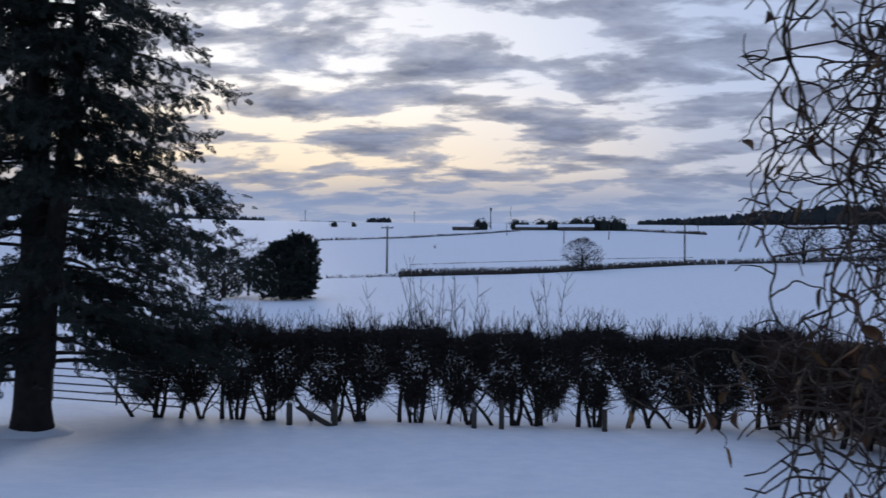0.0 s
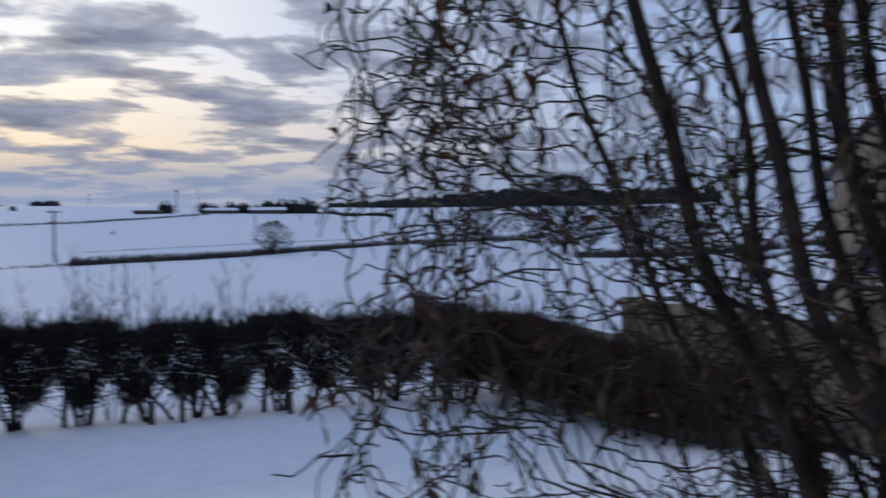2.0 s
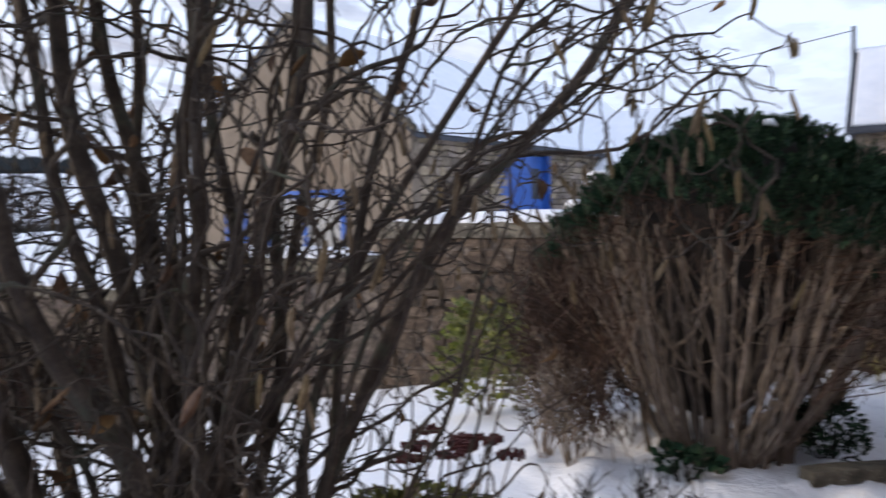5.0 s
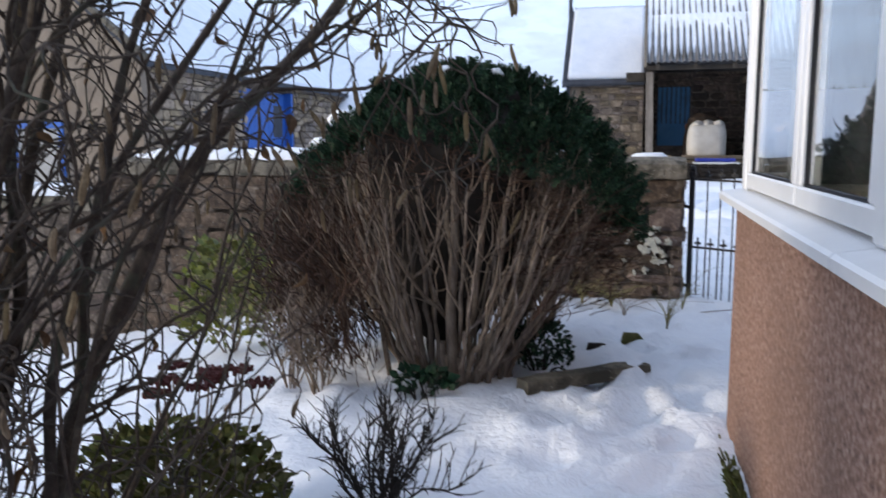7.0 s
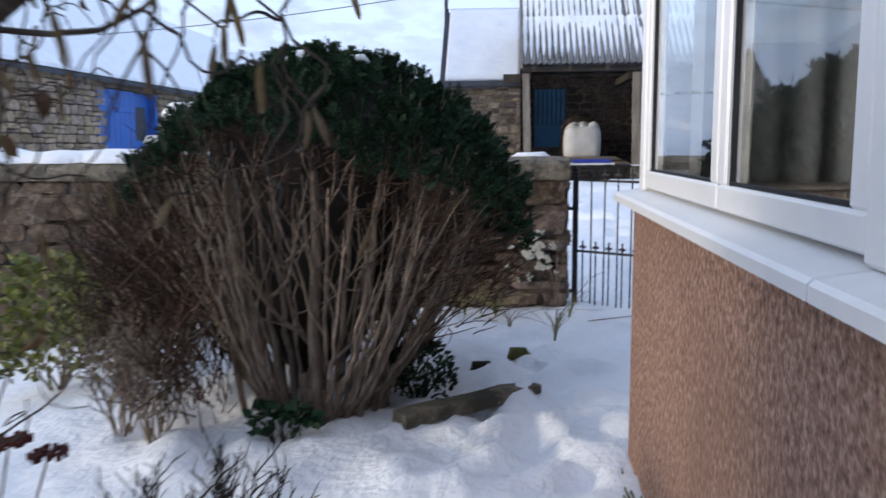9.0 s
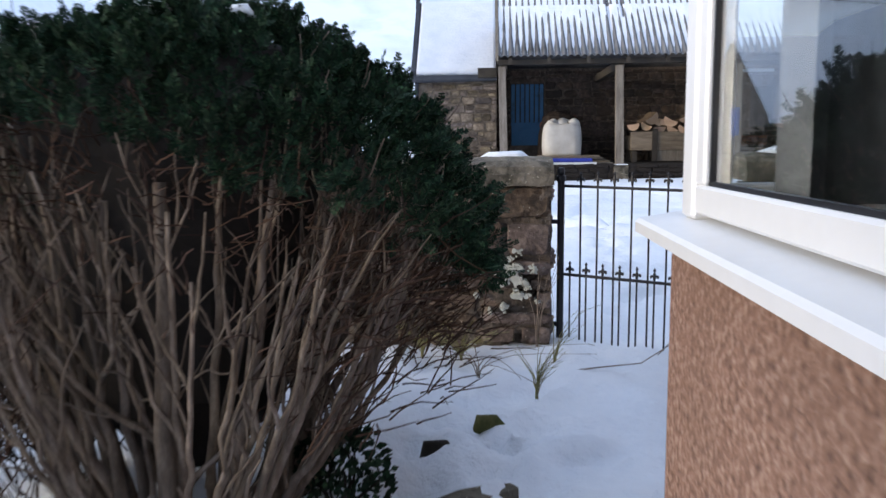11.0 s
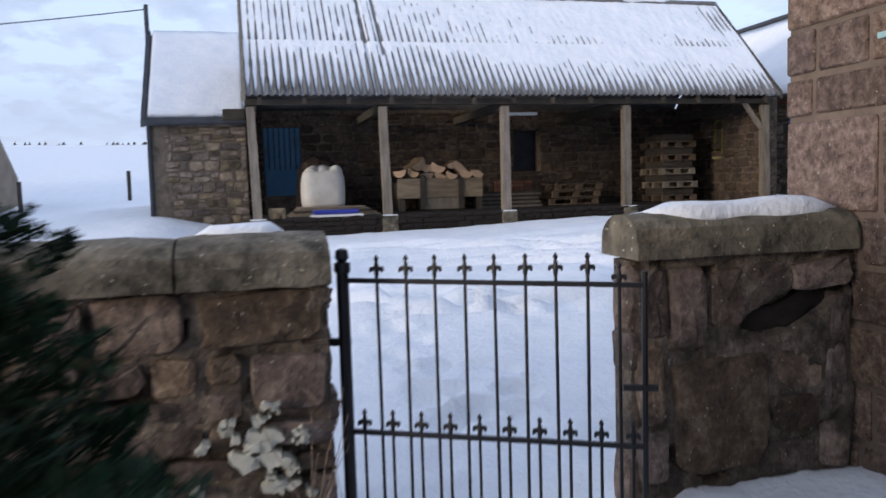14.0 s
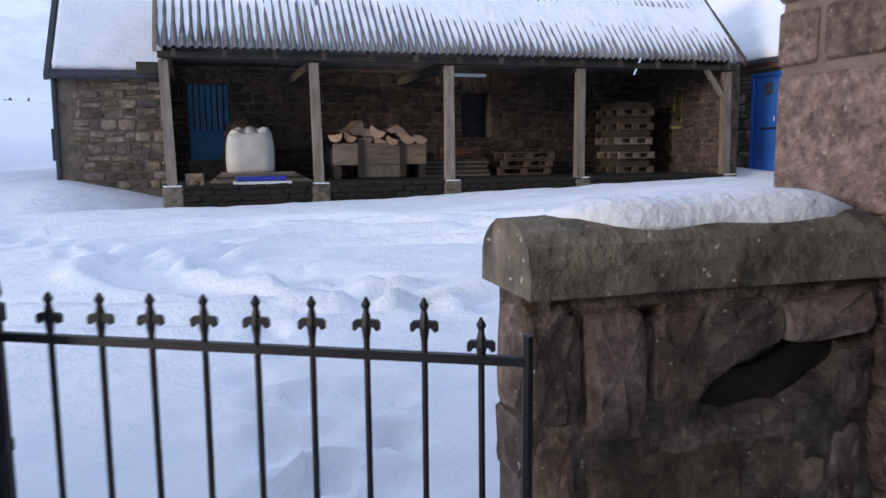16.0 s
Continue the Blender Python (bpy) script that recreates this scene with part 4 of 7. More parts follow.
for i in range(13):
    a, x = r3.uniform(-0.5, 0.5), -0.78 + 1.56 * (i % 7) / 6 + r3.uniform(-0.06, 0.06)
    z = 0.84 + (0.17 if i >= 7 else 0.0) + r3.uniform(-0.04, 0.05)
    log = thing("split_log", (4.85 + x * (0.75 if i >= 7 else 1), 20.62 + r3.uniform(-0.08, 0.12), 0.70 + z), "split firewood log with a pale sawn end", "log", "logs in the crate", rz=math.degrees(a))
    rr = r3.uniform(0.12, 0.18)
    n, start, cut = 9, r3.uniform(2.5, 3.9), r3.uniform(2.3, 3.5)
    ring = [(rr * math.cos(start + cut * k / (n - 1)), rr * math.sin(start + cut * k / (n - 1))) for k in range(n)] + [(0, 0)]
    part("bark", Geo().quad_strip([[(u, y, w) for u, w in ring] for y in (-0.17, 0.2)], True, False), LOG_BARK_AND_SHADE, log)
    part("sawn_end", Geo().poly([(u * 0.99, -0.172, w * 0.99) for u, w in ring]), LOG_END, log)


def pallet(parent_name, loc, label, group, mat, rz=0, half=0.6):
    t = thing(parent_name, loc, label, "pallet", group, rz)
    for i in range(6):
        y = -0.46 + i * 0.184
        part("top_board", Geo().box(-half, half, y - 0.05, y + 0.05, 0.122, 0.144), mat, t)
    for y in (-0.45, 0.0, 0.45):
        part("bottom_board", Geo().box(-half, half, y - 0.05, y + 0.05, 0.0, 0.022), mat, t)
        for x in (0.07 - half, 0.0, half - 0.07):
            part("block", Geo().box(x - 0.065, x + 0.065, y - 0.05, y + 0.05, 0.022, 0.122), mat, t)
    return t


# most pallets take a dark brown that puts the shed's shadow into the wood
first = pallet("pallet", (10.55, 21.0, 0.74), "wooden pallet in a tall stack, darkened for the shed's shade", "stacked pallets", LOG_BARK_AND_SHADE, 0, 0.44)
for i in range(5):
    if i == 1:
        second = pallet("pallet", (10.56, 20.99, 1.05), "pale wooden pallet in a tall stack", "stacked pallets", TIMBER, 1, 0.44)
    elif i:
        copy_thing(second if i == 2 else first, pose(10.55 + r3.uniform(-0.03, 0.03), 21.0 + r3.uniform(-0.03, 0.03), 0.74 + 0.31 * i, 0, 0, r3.uniform(-2, 2)))
    load = thing("board_pack", (10.55, 21.0, 0.74 + 0.31 * i + 0.145), "dark boards packed on a pallet", "timber", "loads on the pallets")
    for k in range(4):
        part("board", Geo().box(-0.40 + r3.uniform(0, 0.03), 0.40 - r3.uniform(0, 0.03), -0.42, 0.42, 0.040 * k, 0.040 * k + 0.036, 0.003), TIMBER_DARK, load)
# these pallets too are coloured dark for the shadow by the wall
low = pallet("pallet", (8.05, 21.3, 0.74), "wooden pallet lying by the back wall, darkened for the shed's shade", "pallets by the wall", LOG_BARK_AND_SHADE)
for i in range(1, 3):
    copy_thing(low, pose(8.05 + 0.04 * i, 21.3, 0.74 + 0.165 * i, 0, 0, 3 * i))
boards = thing("board_stack", (6.55, 21.2, 0.73), "stack of dark boards against the back wall", "timber")
for i in range(8):
    part("board", Geo().box(-0.95 + r3.uniform(0, 0.15), 0.6 + r3.uniform(0, 0.2), -0.35, 0.3, 0.045 * i, 0.045 * i + 0.036, 0.003), (TIMBER, TIMBER_DARK)[i % 2], boards)
bricks = thing("brick_stack", (6.95, 21.9, 0.73), "small stack of old red bricks", "bricks")
for k in range(4):
    for i in range(4):
        part("brick", Geo().box(-0.45 + 0.23 * i, -0.45 + 0.23 * i + 0.215, -0.1, 0.0, 0.30 + 0.075 * k, 0.30 + 0.075 * k + 0.065, 0.005), BRICK, bricks)
part("base_board", Geo().box(-0.5, 0.5, -0.15, 0.2, 0.0, 0.295), TIMBER_DARK, bricks)
rub = thing("rubble_heap", (2.1, 21.9, 0.73), "heap of old red bricks behind the bag", "bricks")
for i in range(40):
    a = r3.uniform(0, 6.28)
    q = r3.uniform(0, 0.5)
    part("brick", Geo().box(-0.11, 0.11, -0.05, 0.05, -0.035, 0.035, 0.005), BRICK, rub, "", pose(0.3 + 1.1 * q * math.cos(a), 0.3 * q * math.sin(a), 0.30 + r3.random() * (0.95 - 0.5 * q), r3.uniform(-30, 30), r3.uniform(-30, 30), r3.uniform(0, 180)))
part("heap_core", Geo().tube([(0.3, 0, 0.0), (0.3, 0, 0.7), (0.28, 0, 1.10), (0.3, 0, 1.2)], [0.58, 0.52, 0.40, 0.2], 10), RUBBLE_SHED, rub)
stonebox = thing("stone_block", (1.35, 19.0, 0.70), "pale rough stone lying by the post", "stone")
part("block", Geo().other(STONES[2], Matrix.LocRotScale((0, 0.2, 0.12), None, (0.32, 0.3, 0.22))), RUBBLE_TAN, stonebox)
smallwin = thing("window_shed_end", (11.62, 20.6, 1.75), "small narrow window with a yellow-green frame", "window")
part("frame", Geo().box(0.0, 0.04, -0.16, -0.12, 0, 0.85).box(0.0, 0.04, 0.12, 0.16, 0, 0.85).box(0.0, 0.04, -0.16, 0.16, 0.81, 0.85), LEAF_YELLOW, smallwin)
part("sill", Geo().box(-0.05, 0.04, -0.2, 0.2, -0.06, 0.0), GRASS, smallwin)
part("pane", Geo().box(0.025, 0.032, -0.12, 0.12, 0, 0.81), GLASS, smallwin)

# ---------------------------------------------------------------- annex beside the shed
annex = thing("annex", (0, 0, 0.70), "low rubble outbuilding with deep snow on its roof", "outbuilding")
AX0, AY = -1.02, 21.2
part("wall", Geo().box(AX0, X0, AY + 0.04, 25.0, -0.5, 2.06), MORTAR_TAN, annex)
rows = []
for i in range(15):
    z = 2.02 * i / 14
    wide = 0.40 + 0.10 * noise.noise(Vector((3.3, 1.7, z * 2.6)))
    rows.append([(AX0 - 0.005, AY + 0.10, z), (AX0 - 0.005, AY - 0.015, z), (AX0 + 0.6 * wide, AY - 0.016, z), (AX0 + wide, AY + 0.03, z), (AX0 + wide, AY + 0.10, z)])
part("wall_render", Geo().quad_strip(rows, True, True), MORTAR_TAN, annex, "smeared tan lime render over the corner")
g = Geo()
sx0 = AX0 - 0.12
rows = []
for i in range(25):
    x = sx0 + 0.10 + (X0 - sx0 - 0.12) * i / 24
    row = []
    for j in range(19):
        t = j / 18
        n1 = noise.noise(Vector((x * 2, t * 4, 8.8)))
        ragged = 0.05 * noise.noise(Vector((x * 5.0, 1.1, 2.2))) if j == 0 else 0
        row.append((x, AY - 0.10 + 1.95 * t + ragged, 2.12 + 2.0 * t + 0.075 + 0.02 * n1))
    row += [(x, AY - 0.06 + 1.9, 3.9), (x, AY - 0.08, 2.10)]
    rows.append(row)
g.quad_strip(rows, True, True)
part("roof_snow", g, SNOW, annex, "thick smooth snow", smooth=True)
part("roof", Geo().quad_strip([[(x, AY - 0.16, 2.02), (x, AY + 1.86, 4.10), (x, 25.0, 2.1), (x, 25.0, 2.0), (x, AY + 1.86, 3.98), (x, AY - 0.14, 1.95)] for x in (sx0, X0 - 0.01)], True, True), SLATE, annex)
part("verge", Geo().quad_strip([[(x, AY - 0.18, 2.02), (x, AY + 1.87, 4.20), (x, AY + 1.87, 3.96), (x, AY - 0.18, 1.90)] for x in (sx0 - 0.04, sx0 + 0.05)], True, True), SLATE, annex)
part("gutter", Geo().tube([(sx0, AY - 0.14, 1.97), (X0, AY - 0.14, 1.99)], 0.05, 8), SLATE, annex)
part("downpipe", Geo().tube([(AX0 - 0.02, AY - 0.06, 1.95), (AX0 - 0.03, AY - 0.05, -0.05)], 0.05, 8), SLATE, annex)
part("beam_end", Geo().box(0.42, 0.86, 20.5, 20.64, 1.98, 2.20, 0.01), TIMBER_DARK, annex)
part("pole", Geo().tube([(sx0 - 0.02, AY + 1.8, 3.9), (sx0 - 0.02, AY + 1.8, 4.75)], 0.05, 7), SLATE, annex)
wire = Geo().tube([(sx0 + (-24) * t, AY + 1.8 + 3 * t, 5.35 - 0.5 * t + 2.2 * (t * t - t)) for t in [i / 24 for i in range(25)]], 0.012, 4)
single("overhead_wire", wire, SLATE, "thin black overhead wire from the outbuilding", "wire")

# ---------------------------------------------------------------- byre on the east side of the yard
byre = thing("byre", (13.0, 0, 0.74), "stone byre with a snowy roof and a blue door", "outbuilding")
part("wall", Geo().box(0.06, 5.5, 8.5, 18.95, -0.6, 2.38), MORTAR, byre)
part("wall", Geo().box(0.06, 5.5, 19.85, 25.5, -0.6, 2.38), MORTAR, byre)
part("wall", Geo().box(0.06, 5.5, 18.95, 19.85, 2.06, 2.38), MORTAR, byre)
part("wall_head", Geo().box(-0.02, 0.10, 8.5, 25.5, 2.18, 2.37, 0.01), BRICK, byre, "red brick course under the eaves")
part("roof", Geo().quad_strip([[(-0.14, y, 2.36), (2.6, y, 4.86), (5.5, y, 2.3), (5.5, y, 2.2), (2.6, y, 4.76), (-0.12, y, 2.28)] for y in (8.4, 25.6)], True, True), SLATE, byre)
part("ridge", Geo().tube([(2.6, 8.4, 4.9), (2.6, 25.6, 4.9)], 0.09, 8), SLATE, byre)
g = Geo()
rows = []
for i in range(60):
    y = 8.5 + 17 * i / 59
    rows.append([(-0.12 + 2.62 * t, y, 2.36 + 2.39 * t + 0.07 + 0.02 * noise.noise(Vector((y * 1.3, t * 3, 1)))) for t in [j / 11 for j in range(12)]] + [(2.5, y, 4.7), (-0.1, y, 2.35)])
g.quad_strip(rows, True, True)
part("roof_snow", g, SNOW, byre, "thick snow", smooth=True)
part("bare_patch", Geo().quad_strip([[(0.95 + a, y, 2.36 + 2.39 * (1.07 + a) / 2.62 + 0.115) for a in (0.0, s)] for y, s in ((18.7, 0.05), (18.95, 0.22), (19.25, 0.25), (19.5, 0.06))], False, False), RUST, byre)
bdoor = thing("byre_door", (13.02, 19.40, 0.76), "bright blue plank door with a small dark pane", "door")
part("leaf", Geo().box(0.0, 0.05, -0.42, 0.42, 0.0, 2.0, 0.006), BLUE, bdoor)
for y in (-0.46, 0.46):
    part("jamb", Geo().box(-0.03, 0.08, y - 0.04, y + 0.04, -0.02, 2.08, 0.006), BLUE, bdoor)
part("lintel", Geo().box(-0.03, 0.08, -0.42, 0.42, 2.0, 2.08, 0.006), BLUE, bdoor)
part("pane", Geo().box(-0.006, 0.02, -0.15, 0.10, 1.60, 1.86), SLATE, bdoor, "small dark pane")
part("bolt", Geo().box(-0.02, 0.0, -0.38, 0.15, 0.88, 0.92), IRON, bdoor)
part("handle", Geo().tube([(-0.03, -0.25, 1.05), (-0.03, -0.25, 1.15)], 0.012, 6), PVC, bdoor)

# ---------------------------------------------------------------- steading with the gable and its wing
stead = thing("steading", (0, 0, 0), "long stone steading with a tall gable and snowy wing", "farm building")
GX0, GX1, GY, GA = -18.2, -10.4, 16.7, 6.4
g = Geo()
g.quad_strip([[(GX0, y, -2.2), (GX1, y, -2.2), (GX1, y, 3.25), ((GX0 + GX1) / 2, y, GA), (GX0, y, 3.25)] for y in (GY, GY + 0.4)], True, True)
part("gable_wall", g, RENDER_TAN, stead, "tan harled gable wall")
part("roof", Geo().quad_strip([[(GX0 - 0.2, y, 3.05), ((GX0 + GX1) / 2, y, GA + 0.12), (GX1 + 0.2, y, 3.05), (GX1 + 0.2, y, 2.95), ((GX0 + GX1) / 2, y, GA), (GX0 - 0.2, y, 2.95)] for y in (GY - 0.08, 40)], True, True), SLATE, stead)
part("roof_snow", Geo().quad_strip([[((GX0 + GX1) / 2 + 0.05, y, GA + 0.12), (GX1 + 0.19, y, 3.10), (GX1 + 0.19, y, 3.2), ((GX0 + GX1) / 2 + 0.05, y, GA + 0.22)] for y in (GY + 0.12, 40)], True, True), SNOW, stead)
part("side_wall", Geo().box(GX1 - 0.4, GX1 - 0.03, GY + 0.4, 21.38, -2.0, 3.0), MORTAR, stead)
part("side_wall", Geo().box(GX1 - 0.4, GX1 - 0.03, 25.0, 40, -2.0, 3.0), MORTAR, stead)
part("side_wall", Geo().box(GX1 - 0.4, GX1 - 0.03, 21.38, 25.0, 2.84, 3.0), MORTAR, stead)
part("skew", Geo().quad_strip([[(x, GY - 0.1, z), (x, GY + 0.12, z), (x, GY + 0.12, z + 0.14), (x, GY - 0.1, z + 0.14)] for x, z in ((GX0 - 0.15, 3.1), ((GX0 + GX1) / 2, GA + 0.08), (GX1 + 0.15, 3.1))], True, True), COPING, stead)
gdoor = thing("steading_door", (-13.9, GY, -0.55), "pale double door in a bright blue frame", "door")
part("leaf", Geo().box(-1.28, -0.02, -0.05, 0.0, 0, 2.12, 0.006), DOOR_PANEL, gdoor)
part("leaf", Geo().box(0.02, 1.28, -0.05, 0.0, 0, 2.12, 0.006), DOOR_PANEL, gdoor)
for x in (-1.32, 0.0, 1.32):
    part("jamb", Geo().box(x - 0.07, x + 0.07, -0.09, -0.045, 0, 2.2, 0.006), BLUE, gdoor)
part("lintel", Geo().box(-1.39, 1.39, -0.10, -0.045, 2.12, 2.32, 0.006), BLUE, gdoor)
swin = thing("steading_window", (-16.6, GY, 0.35), "small window with a blue frame in the gable", "window")
part("frame", Geo().box(-0.42, -0.34, -0.06, 0, 0, 1.1).box(0.34, 0.42, -0.06, 0, 0, 1.1).box(-0.34, 0.34, -0.06, 0, 1.02, 1.1).box(-0.34, 0.34, -0.06, 0, 0, 0.08), BLUE, swin)
part("pane", Geo().box(-0.34, 0.34, -0.03, -0.02, 0.08, 1.02), SLATE, swin)
wdoor = thing("barn_door", (GX1, 21.4, 0.3), "wide bright blue barn door, its far leaf standing back", "door")
for k in range(7):
    part("plank", Geo().box(-0.06, 0.0, 0.30 * k, 0.30 * k + 0.292, 0.0, 2.5, 0.008), BLUE, wdoor)
part("rail", Geo().box(0.0, 0.03, 0.02, 2.08, 1.9, 2.05, 0.006), BLUE, wdoor)
part("rail", Geo().box(0.0, 0.03, 0.02, 2.08, 0.4, 0.55, 0.006), BLUE, wdoor)
part("leaf", Geo().box(-0.28, -0.22, 2.14, 3.42, 0.0, 2.5, 0.006), BLUE, wdoor, "blue leaf set back in shade")
part("opening", Geo().box(-0.212, -0.205, 2.5, 3.2, 1.1, 2.1), SLATE, wdoor, "dark opening in the far leaf")
part("post", Geo().box(-0.30, 0.02, 3.42, 3.56, 0.0, 2.52, 0.006), BLUE, wdoor)
vent = thing("slit_window", (GX1 - 0.02, 19.6, 1.9), "small dark slit window in the steading wall", "window")
part("recess", Geo().box(-0.04, 0.012, -0.22, 0.22, 0, 0.42), SLATE, vent)
part("lintel", Geo().box(-0.04, 0.03, -0.3, 0.3, 0.42, 0.56), RUBBLE_TAN, vent)
far_barn = thing("far_barn", (-9.6, 28.5, 0.4), "distant stone barn with a snowy gable roof", "farm building")
part("wall", Geo().box(-8, 2.2, 0, 8, -2, 1.6), RENDER_TAN, far_barn)
part("gable", Geo().quad_strip([[(x, 0, 1.6), (x, 8, 1.6), (x, 4, 4.4)] for x in (-8, 2.2)], True, True), RENDER_TAN, far_barn)
part("roof_snow", Geo().quad_strip([[(x, -0.3, 1.5), (x, 4, 4.6), (x, 4, 4.4), (x, -0.2, 1.35)] for x in (-8.2, 2.1)], True, True), SNOW, far_barn)
part("window", Geo().box(2.2, 2.24, 2.6, 3.6, 1.0, 2.0), BLUE, far_barn)

# ---------------------------------------------------------------- planting: shared pieces


def fan_spray(seed, pinnae=7, curl=0.25):
    """A flat fan of scale leaves, unit long, growing along +z."""
    r = random.Random(seed)
    g = Geo()
    for i in range(pinnae):
        t = 0.12 + 0.80 * i / (pinnae - 1)
        for s in (-1, 1):
            a = s * r.uniform(0.6, 1.0)
            ln = (0.48 - 0.30 * t) * r.uniform(0.8, 1.2)
            w = 0.055 * r.uniform(0.8, 1.3)
            bend = curl * r.uniform(-0.5, 1.0)
            p0 = Vector((0, 0.10 * t * t, t))
            d = Vector((math.sin(a), 0, math.cos(a)))
            n = Vector((d.z, 0, -d.x))
            p1 = p0 + d * ln * 0.55 + n * w + Vector((0, bend * 0.10, 0))
            p2 = p0 + d * ln + Vector((0, bend * 0.25, -0.04))
            p3 = p0 + d * ln * 0.55 - n * w + Vector((0, bend * 0.10, 0))
            g.poly([p0, p1, p2, p3])
    g.poly([(-0.02, 0, 0), (0.02, 0, 0), (0.03, 0.09, 1.0), (0, 0.12, 1.12), (-0.03, 0.09, 1.0)])
    return g


FANS = [fan_spray(200 + i) for i in range(5)]


def aim(way, r, spin=None):
    """A turn that takes +z to the way."""
    q = Vector(way).normalized().to_track_quat("Z", "Y").to_matrix().to_4x4()
    return q @ Matrix.Rotation(r.uniform(0, 6.28) if spin is None else spin, 4, "Z")


def hazel():
    """Corkscrew hazel: many winding stems from one stool, hung with catkins and dead leaves."""
    r = random.Random(42)
    base = Vector((-0.52, 1.47, -0.03))
    t = thing("corkscrew_hazel", tuple(base), "bare corkscrew hazel with twisted stems, catkins and dead leaves", "shrub")
    tips, near_tips, low_tips, uppers, fine = [], [], [], [], Geo()
    across, away = Vector((0.588, 0.809, 0)), Vector((-0.809, 0.588, 0))     # along the fan and through it

    def clear(p):
        q = p + base
        return q.x < 0.24 - 0.10 * smooth(1.5, 0.7, q.y) and (q.y > 1.0 or q.x < 0.05) and q.z > -0.2 and q.y > 0.10 + (0.59 - q.x) * 0.229 and math.hypot(q.x - 0.6, q.y - 0.5) > 0.88

    def cut(pts):
        out = []
        for p in pts:
            if not clear(p):
                break
            out.append(p)
        return out

    def dress(pts, r0, parent, many):
        """Side branches and twigs of one stem."""
        for k in range(5, len(pts) - 1):
            if r.random() > many:
                continue
            d = (pts[k + 1] - pts[k - 1]).normalized()
            off = Vector((r.gauss(0, 1), r.gauss(0, 1), r.gauss(0.3, 0.7)))
            out = Vector((pts[k].x, pts[k].y, 0))
            w = (d * 0.8 + off.normalized() * 0.62 + out * 0.25).normalized()
            sub = cut(wander(pts[k], w, r.uniform(0.25, 0.75), 20, 0.15, r, 0.03, 0.34))
            if len(sub) < 5:
                continue
            rb = min(0.0075, r0 * 0.45) * r.uniform(0.5, 1.0)
            part("branch", Geo().tube(sub, taper(len(sub), rb, 0.0022), 5), BARK_HAZEL, parent, smooth=True)
            for q in range(3, len(sub) - 1):
                if r.random() < 0.30:
                    d2 = (sub[q + 1] - sub[q - 1]).normalized()
                    w2 = (d2 * 0.7 + Vector((r.gauss(0, 1), r.gauss(0, 1), r.gauss(0.1, 0.9))).normalized()).normalized()
                    tw = cut(wander(sub[q], w2, r.uniform(0.10, 0.34), 12, 0.24, r, -0.05, 0.62))
                    if len(tw) > 3:
                        fine.tube(tw, taper(len(tw), 0.0026, 0.0012), 4)
                        tips.append((tw[-1], d2))
            tips.append((sub[-1], w))

    # the main stems: offsets along the fan at three heights, depth, thickness
    for u0, u1, u2, deep, r0 in ((-0.186, -0.33, -0.44, -0.05, 0.017), (-0.02, -0.17, -0.263, -0.10, 0.016), (0.03, -0.076, -0.116, 0.05, 0.020), (0.05, -0.015, -0.054, 0.14, 0.017),
                                 (0.07, 0.045, 0.06, 0.0, 0.012), (0.10, 0.135, 0.14, 0.12, 0.015), (0.123, 0.188, 0.25, -0.04, 0.014), (0.328, 0.54, 0.92, 0.02, 0.015),
                                 (0.295, 0.45, 0.76, 0.12, 0.011), (0.24, 0.36, 0.45, -0.06, 0.009), (-0.25, -0.45, -0.62, 0.10, 0.009), (-0.12, -0.25, -0.34, 0.18, 0.013), (0.18, 0.30, 0.36, 0.2, 0.012),
                                 (0.0, 0.0, 0.02, 0.22, 0.014), (0.06, 0.09, 0.10, -0.08, 0.013), (0.16, 0.24, 0.31, 0.08, 0.012), (-0.06, -0.11, -0.17, 0.10, 0.014)):
        spine = [Vector((0.3 * u0, 0.3 * deep, 0.0)), Vector((0.62 * u0, 0.6 * deep, 0.36)), Vector((u0, deep, 0.72)), Vector((u1, 1.1 * deep, 1.17)), Vector((u2, 1.2 * deep, 1.62)), Vector((u2 + 1.15 * (u2 - u1), 1.4 * deep, 2.25))]
        phase, pts = r.uniform(0, 6.28), []
        for k in range(41):
            x = k / 40 * 5
            j = min(4, int(x))
            f = x - j
            p0, p1, p2, p3 = spine[max(0, j - 1)], spine[j], spine[j + 1], spine[min(5, j + 2)]
            q = 0.5 * (2 * p1 + (p2 - p0) * f + (2 * p0 - 5 * p1 + 4 * p2 - p3) * f * f + (3 * p1 - p0 - 3 * p2 + p3) * f ** 3)
            q.x += 0.022 * math.sin(1.9 * x + phase) + 0.010 * math.sin(5.1 * x + 2 * phase)
            q.y += 0.020 * math.cos(2.3 * x + phase)
            pts.append(across * q.x + away * q.y + Vector((0, 0, q.z)))
        pts = cut(pts)
        stem = part("stem", Geo().tube(pts, [max(0.006, r0 * (1.5 - 0.85 * k / 40) + r.uniform(-0.0008, 0.0008)) for k in range(len(pts))], 8), BARK_HAZEL, t, smooth=True)
        dress(pts, r0, stem, 0.27)
        uppers += [p for p in pts if p.z > 1.45][::3]
    # slighter stems among them
    for i in range(11):
        a = 2 * math.pi * (i + r.uniform(-0.3, 0.3)) / 11
        tilt = r.choice((0.10, 0.18, 0.26, 0.34, 0.42))
        if math.cos(a) * 0.81 - math.sin(a) * 0.59 > 0.3:
            tilt = 0.12
        way = Vector((math.cos(a) * math.sin(tilt), math.sin(a) * math.sin(tilt), math.cos(tilt)))
